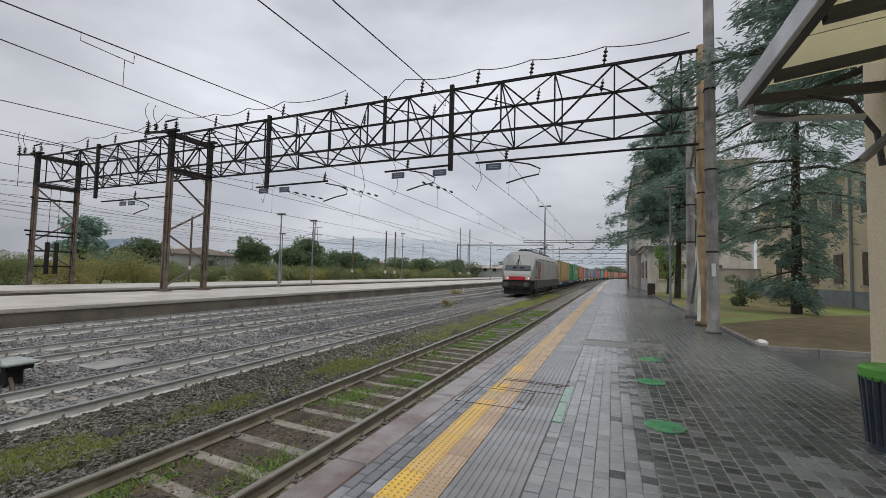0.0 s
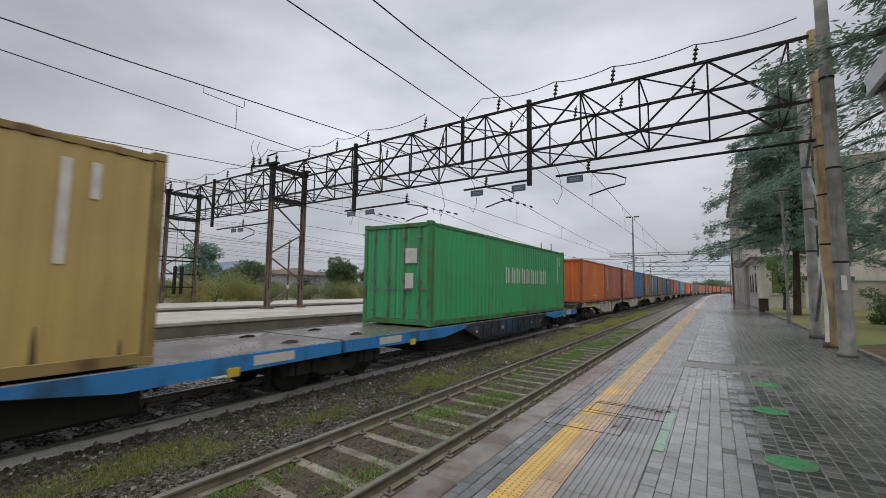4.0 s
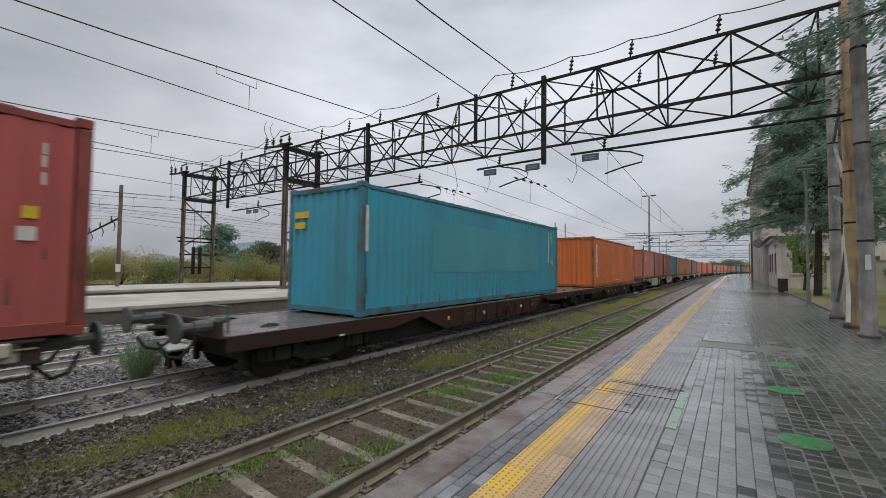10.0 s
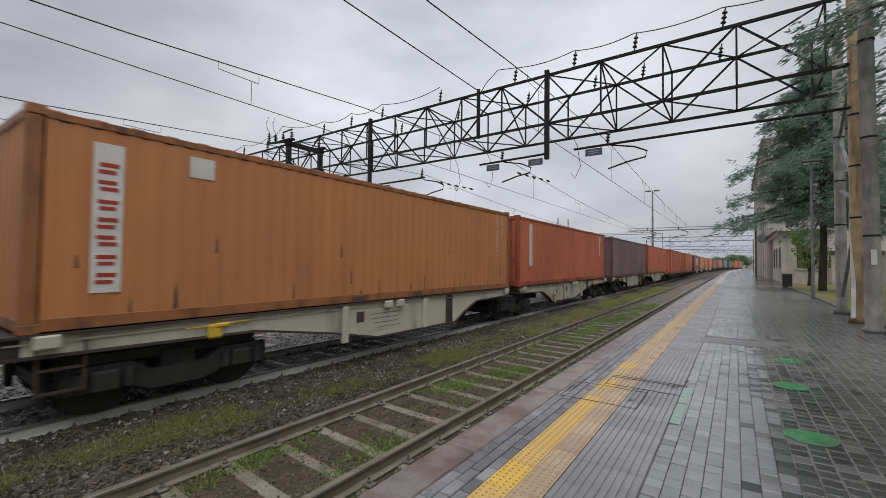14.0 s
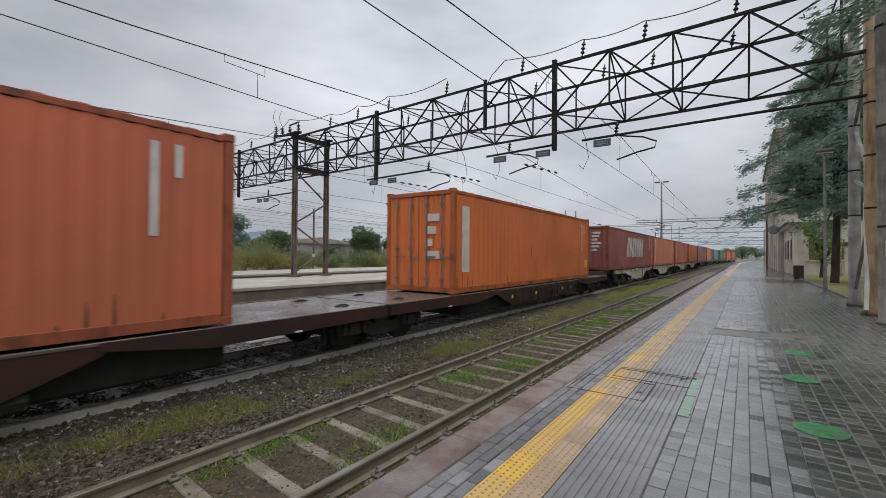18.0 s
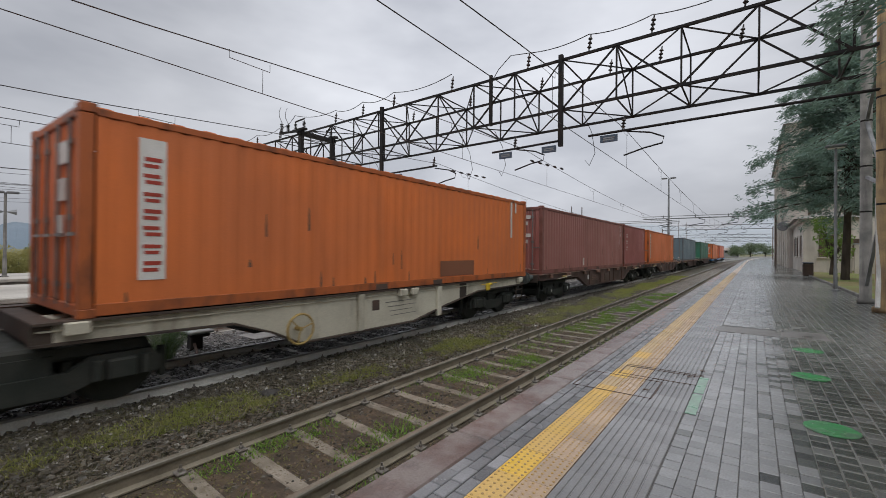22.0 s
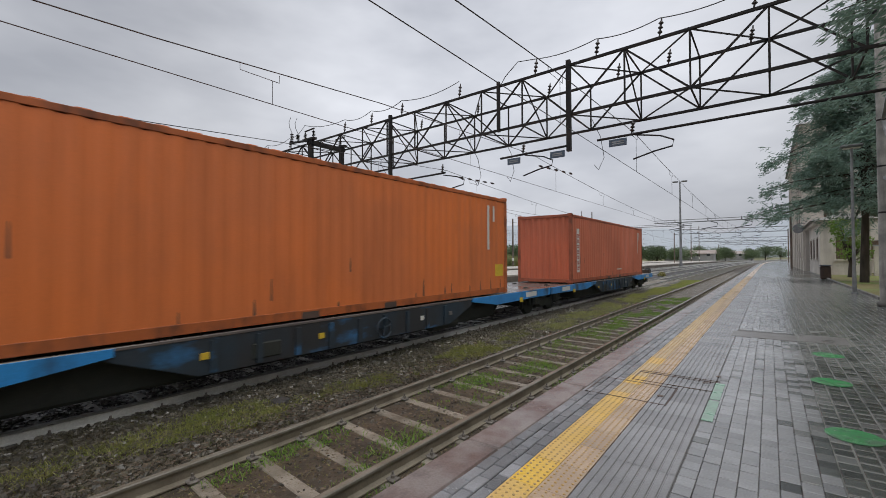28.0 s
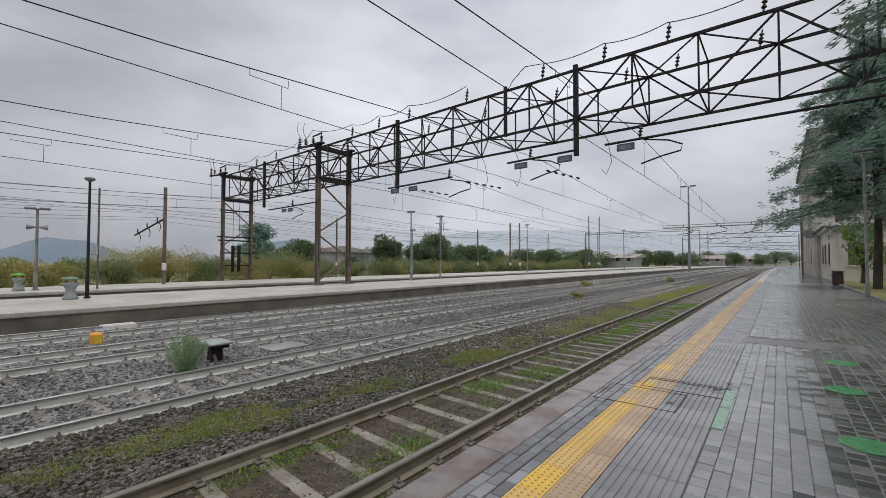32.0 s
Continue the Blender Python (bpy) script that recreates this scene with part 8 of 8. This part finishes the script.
c40(90.34, "salmon", (PLATE, PLATE_L, ("patch", 8.0, 0.35, 1.4, 0.05, "letter")))
c40(103.96, "orange2", (PLATE, PLATE_L, ("patch", 4.2, 1.6, 1.4, 0.9, "patch_pale"), ("patch", 8.2, 0.9, 1.3, 0.9, "patch_tan")) + SIX, True)
c40(117.43, "orange", (PLATE, PLATE_L, ("patch", 8.0, 0.4, 1.6, 0.4, "patch_rust"), fr(3)), True)
c40(131.04, "purple", (("patch", 4.85, 0.42, 0.2, 0.34, "letter"), fr(6)), True)
c20(143.53, "maroon", (("column", 0.74, 1.5, 0.24, 1.16, "letter", 3),))
c40(151.05, "orange", (PLATE, PLATE_L) + SIX, True)
c40(170.55, "grey", (("patch", 6.0, 1.9, 0.3, 0.2, "letter"), ("bars", 0.6, 1.7, 0.12, 1.2, "letter", 9)) + FOUR, True)
c40(189.76, "green2", (("row", 7.5, 2.2, 1.6, 0.14, "letter", 5),))
c40(212.71, "orange", (PLATE_LOW, PLATE_LOW_L, ("patch", 11.7, 0.7, 0.45, 0.35, "label_yellow"), fr(4)), True, True)
c40(230.32, "orange2", (PLATE, PLATE_L, ("patch", 7.0, 0.45, 1.0, 0.06, "letter")), False, True)

flat_section(-199.13, -180.62, (True, False), M["w_blue"], M["w_dark"], "bright blue low flat wagon with a dirty dark side beam")
flat_section(-180.51, -163.13, (False, True), M["w_blue"], M["w_dark"], "bright blue low flat wagon with a dirty dark side beam")
for k, (a, b) in enumerate(((-161.73, -149.23), (-135.10, -122.60), (-108.56, -96.06), (-43.37, -30.87), (-15.75, -3.25), (11.46, 23.96), (76.77, 89.27), (103.81, 116.31))):
    beige_section(a, b, (True, False), 9.2 if k % 2 else None)
    beige_section(b + 0.72, b + 0.72 + (b - a), (False, True), 3.4 if k % 3 == 1 else None)
for a in (-80.73, 38.62):
    flat_section(a, a + 18.25, (True, False), M["w_red"], M["w_red"], "dark red-brown low flat wagon with a wet deck")
    flat_section(a + 18.35, a + 36.3, (False, True), M["w_red"], M["w_red"], "dark red-brown low flat wagon with a wet deck")
for a in (130.89, 150.85, 170.36):
    brown_wagon(a, a + 18.3)
brown_wagon(189.61, 208.51)
flat_section(209.84, 227.99, (True, False), M["w_blue"], M["w_dark"], "bright blue low flat wagon with a dirty dark side beam")
flat_section(228.09, 245.12, (False, True), M["w_blue"], M["w_dark"], "bright blue low flat wagon at the tail of the train")

# ------------------------------------------------ locomotive


def locomotive(u0, L=18.7):
    root = empty("locomotive", None, "silver-grey electric locomotive with red decals and lit headlights", "locomotive")

    def roof_at(y):
        d = min(y, L - y)
        pts = ((0.0, 1.90), (0.06, 2.16), (0.21, 2.45), (0.46, 2.85), (0.74, 3.30), (1.02, 3.70), (1.34, 3.93), (1.8, 4.0), (2.6, 4.02), (3.6, 4.02))
        for (a, za), (b, zb) in zip(pts, pts[1:]):
            if d <= b:
                return za + (zb - za) * (d - a) / (b - a)
        return 4.02

    def width_at(y):
        d = min(y, L - y)
        return 1.25 + 0.22 * min(1.0, d / 0.62) ** 0.8

    def ring(bm, y):
        w, zr = width_at(y), roof_at(y)
        half = [(w, 1.40), (w, 2.2), (w - 0.03, 3.15), (w - 0.13, 3.42), (w - 0.42, 3.80), (w - 0.75, 3.98), (0.3, 4.02)]
        out = []
        for x, z in half:
            if z > zr:
                z = zr
            out.append((x, z))
        return [bm.verts.new((x, y, z)) for x, z in out] + [bm.verts.new((-x, y, z)) for x, z in reversed(out)]

    st = [0.0, 0.06, 0.13, 0.21, 0.33, 0.46, 0.60, 0.74, 0.88, 1.02, 1.18, 1.34, 1.6, 1.8, 2.6, 3.4]
    st = st + [L / 2] + [L - s for s in reversed(st)]
    bm = bmesh.new()
    rings = [ring(bm, y) for y in st]
    for a, b in zip(rings, rings[1:]):
        for k in range(len(a)):
            bm.faces.new((a[k], a[(k + 1) % len(a)], b[(k + 1) % len(a)], b[k]))
    bm.faces.new(rings[0][::-1])
    bm.faces.new(rings[-1])
    part("body", bm, M["loco_grey"], root)
    part("skirt", boxed(-1.45, 1.45, 0.5, L - 0.5, 0.66, 1.405, bevel=0.03), M["loco_dark"], root)
    for q in (0.0, 1.0):
        y = q * (L - 0.75)
        part("pilot", boxed(-1.22, 1.22, y + 0.05, y + 0.7, 0.62, 1.40, bevel=0.05), M["bogie"], root)
        part("plough", boxed(-1.25, 1.25, (0.25 if not q else L - 0.45), (0.45 if not q else L - 0.25), 0.16, 0.62, bevel=0.03), M["bogie"], root)
    # sunken side gutter line, doors and windows
    for s in (1, -1):
        for y0 in (1.90, L - 2.74):
            d = part("door", boxed(s * 1.472 - 0.012, s * 1.472 + 0.012, y0, y0 + 0.84, 1.42, 3.25, bevel=0.01), M["loco_grey"], root)
            for yy in (y0 - 0.09, y0 + 0.93):
                part("grab_rail", tube(bmesh.new(), [(s * 1.50, yy, 1.5), (s * 1.50, yy, 3.1)], 0.02, 6), M["steel_dark"], root)
            part("door_handle", boxed(s * 1.475, s * 1.50, y0 + 0.1, y0 + 0.16, 2.1, 2.16), M["steel_dark"], d)
        for y0, y1 in ((1.14, 1.78), (L - 1.78, L - 1.14)):
            bmw = bmesh.new()
            w = 1.462
            extrude_profile(bmw, [(y0, 2.52), (y1 - 0.06, 2.52), (y1, 2.59), (y1, 3.13), (y1 - 0.07, 3.2), (y0 + 0.27, 3.2), (y0 + 0.1, 3.05), (y0 - 0.05, 2.68)] if y0 < 5 else [(y0, 2.59), (y0 + 0.06, 2.52), (y1, 2.52), (y1 + 0.05, 2.68), (y1 - 0.1, 3.05), (y1 - 0.27, 3.2), (y0 + 0.07, 3.2), (y0, 3.13)], s * w - 0.02, s * w + 0.02)
            part("side_window", bmw, M["pane"], root)
        part("roof_ledge", boxed(s * 1.40 - 0.02, s * 1.40 + 0.02, 3.2, L - 3.2, 3.30, 3.335), M["steel_dark"], root)
        x = s * 1.452
        for y in (1.9, 6.2, 8.6, 10.2, 12.1, 14.6):
            part("skirt_vent", boxed(x - 0.008, x + 0.008, y, y + 0.35, 1.05, 1.22), M["bogie"], root)
        for y0 in (2.32, L - 2.32):
            for z in (0.5, 0.78, 1.1):
                part("step", boxed(s * 1.36 - 0.1, s * 1.36 + 0.1, y0 - 0.22, y0 + 0.22, z, z + 0.03), M["steel_grey"], root)
        # red rounded decals climbing the side
        for y, z, w, h in ((2.61, 1.74, 0.86, 0.68), (3.11, 2.34, 0.60, 0.52), (3.49, 2.84, 0.36, 0.36)):
            bmd = bmesh.new()
            pts = []
            for k in range(24):
                a = k * math.tau / 24
                cx, cz = math.cos(a), math.sin(a)
                r = 1 / (abs(cx) ** 4 + abs(cz) ** 4) ** 0.25
                pts.append((y + 0.5 * w * r * cx + 0.12 * h * r * cz, z + 0.5 * h * r * cz))
            extrude_profile(bmd, pts, s * 1.484 - 0.006, s * 1.484 + 0.006)
            part("red_decal", bmd, M["loco_red"], root, "rounded red decal")
        for yb in (0.52, L - 1.16):
            nb = bmesh.new()
            for i in range(5):
                wv = width_at(yb + 0.12 * i)
                box(nb, s * wv - 0.02, s * wv + 0.012 * s, yb + 0.13 * i, yb + 0.09 + 0.13 * i, 1.63 if i != 1 else 1.60, 1.72 if i % 2 == 0 else 1.75)
            part("lettering", nb, M["steel_dark"], root, "small dark lettering as plain bars")
    # front: windscreen, white panel, red band, lights
    for d, y in ((1, 0.0), (-1, L)):
        def fy(q):
            return y + d * q
        bmg = bmesh.new()
        for x0, x1 in ((-1.02, -0.04), (0.04, 1.02)):
            vs = [bmg.verts.new(p) for p in ((x0 * 1.1, fy(0.31), 2.69), (x1 * 1.1, fy(0.31), 2.69), (x1, fy(0.91), 3.64), (x0, fy(0.91), 3.64))]
            bmg.faces.new(vs)
            vt = [bmg.verts.new(v.co + Vector((0, d * 0.03, -0.03))) for v in vs]
            bmg.faces.new(vt[::-1])
            for k in range(4):
                bmg.faces.new((vs[k], vt[k], vt[(k + 1) % 4], vs[(k + 1) % 4]))
        part("windscreen", bmg, M["screen"], root)
        low = bmesh.new()
        q4 = [low.verts.new(p) for p in ((-1.16, fy(0.078), 2.275), (1.16, fy(0.078), 2.275), (1.12, fy(0.30), 2.675), (-1.12, fy(0.30), 2.675))]
        low.faces.new(q4)
        part("lower_screen", low, M["screen_low"], root)
        part("scuttle", bar(bmesh.new(), (-1.14, fy(0.075), 2.262), (1.14, fy(0.075), 2.262), 0.08, 0.04), M["steel_dark"], root)
        for x, tip in ((-0.30, -0.02), (0.34, 0.06)):
            part("wiper", bar(bmesh.new(), (x, fy(0.17), 2.50), (tip, fy(0.60), 3.22), 0.035), M["steel_dark"], root)
            part("wiper_motor", bar(bmesh.new(), (x - 0.16, fy(0.16), 2.48), (x + 0.2, fy(0.16), 2.5), 0.07, 0.05), M["steel_dark"], root)
        part("screen_post", bar(bmesh.new(), (0, fy(0.29), 2.69), (0, fy(0.89), 3.64), 0.05, 0.02), M["steel_dark"], root)
        bmp = bmesh.new()
        rows_ = [((fy(-0.015), 1.725), 1.18), ((fy(-0.012), 1.92), 1.18), ((fy(0.03), 2.13), 1.18), ((fy(0.062), 2.245), 1.17)]
        for ((ya, za), wa), ((yb, zb), wb) in zip(rows_, rows_[1:]):
            q4 = [bmp.verts.new(p) for p in ((-wa, ya, za), (wa, ya, za), (wb, yb, zb), (-wb, yb, zb))]
            bmp.faces.new(q4)
        part("front_panel", bmp, M["loco_white"], root)
        part("red_band", boxed(-1.16, 1.16, min(fy(-0.018), fy(0.03)), max(fy(-0.018), fy(0.03)), 1.405, 1.72, bevel=0.01), M["loco_red"], root)
        for x in (-0.92, 0.92):
            part("lamp_surround", boxed(x - 0.2, x + 0.2, min(fy(-0.035), fy(0.0)), max(fy(-0.035), fy(0.0)), 1.43, 1.70, bevel=0.02), M["loco_white"], root)
            h = bmesh.new()
            tube(h, ((x + 0.06, fy(-0.05), 1.575), (x + 0.06, fy(-0.03), 1.575)), 0.05, 14)
            part("headlight", h, M["head_light"] if d > 0 else M["pane"], root, "lit round headlight" if d > 0 else "unlit lamp")
        add_buffers(root, fy(0.05), -d)
        part("handrail", tube(bmesh.new(), [(1.32, fy(0.55), 1.75), (1.36, fy(0.7), 2.1), (1.38, fy(0.95), 2.4)], 0.018, 6), M["steel_grey"], root)
    # roof gear
    part("roof_hood", boxed(-0.75, 0.75, 2.9, L - 2.9, 3.98, 4.10, bevel=0.04), M["loco_roof"], root)
    for y0, y1 in ((3.2, 3.9), (5.2, 6.4), (8.0, 9.6), (11.0, 12.2), (14.8, 15.4)):
        part("roof_box", boxed(-0.6, 0.6, y0, y1, 4.10, 4.2, bevel=0.03), M["steel_dark"], root)
    for yb, up in ((4.3, 0), (13.6, 1)):
        pn = empty("pantograph")
        pn.parent = root
        for x in (-0.5, 0.5):
            part("base_frame", bar(bmesh.new(), (x, yb - 0.9, 4.2), (x, yb + 0.9, 4.2), 0.05), M["steel_dark"], pn)
        zt, ym = (4.98, yb + 0.9) if up else (4.36, yb + 1.0)
        zm = (4.2 + zt) / 2
        part("lower_arm", bar(bmesh.new(), (0, yb + 0.7, 4.22), (0, yb - 0.75, zm), 0.07), M["steel_dark"], pn)
        part("upper_arm", bar(bmesh.new(), (0, yb - 0.75, zm), (0, yb + 0.4, zt), 0.05), M["steel_dark"], pn)
        for q in (-0.12, 0.12):
            part("collector_strip", tube(bmesh.new(), [(-0.82, yb + 0.4 + q, zt - 0.12), (-0.6, yb + 0.4 + q, zt), (0.6, yb + 0.4 + q, zt), (0.82, yb + 0.4 + q, zt - 0.12)], 0.02, 6), M["steel_dark"], pn)
    for i in range(10):
        o = part("roof_insulator", insulator(0.28, 3, 0.05), M["insulator"], root)
        o.location = (0.3 if i % 2 else -0.3, 5.0 + i * 0.95, 4.16)
    part("bus_bar", tube(bmesh.new(), [(0.3, 4.6, 4.42), (0.3, 9.0, 4.45), (0.3, 13.0, 4.42)], 0.02, 6), M["steel_dark"], root)
    for y in (3.9, L - 3.9):
        b = link_mesh("bogie", BOGIE, M["bogie"], root)
        b.matrix_basis = Matrix.Translation((0, y, 0.05)) @ Matrix.Diagonal((1.08, 1.35, 1.1, 1))
        for s in (-1, 1):
            for q in (-0.96, 0.96):
                w = link_mesh("wheel", WHEEL, M["bogie"], b)
                w.matrix_basis = pose(s * 0.72, q, 0.47, 0, 0, 180 if s > 0 else 0)
    for y in (1.5, L - 6.3):
        part("bogie_frame", boxed(-1.34, 1.34, y, y + 4.8, 0.24, 0.70, bevel=0.08), M["bogie"], root)
    part("transformer", boxed(-1.25, 1.25, L / 2 - 2.3, L / 2 + 2.3, 0.35, 0.95, bevel=0.06), M["bogie"], root)
    for y in (6.6, 12.0):
        part("air_tank", tube(bmesh.new(), ((1.1, y - 0.6, 0.65), (1.1, y + 0.6, 0.65)), 0.16, 12), M["bogie"], root)
    MOVERS.append((root, u0 + L / 2, L / 2, RAIL_Z))


locomotive(-219.10)


def motions():
    """The train rolls through the station towards and past the camera."""
    for root, u, half, z in MOVERS:
        rows = []
        for t in range(0, 33):
            y = u - travelled(t)
            a = bend_angle(y)
            c = Vector((TRAIN_X + bend(y), y, z))
            rows.append((float(t), Matrix.Translation(c) @ pose(0, 0, 0, 0, 0, a) @ pose(0, -half, 0)))
        walk(root, rows)


motions()
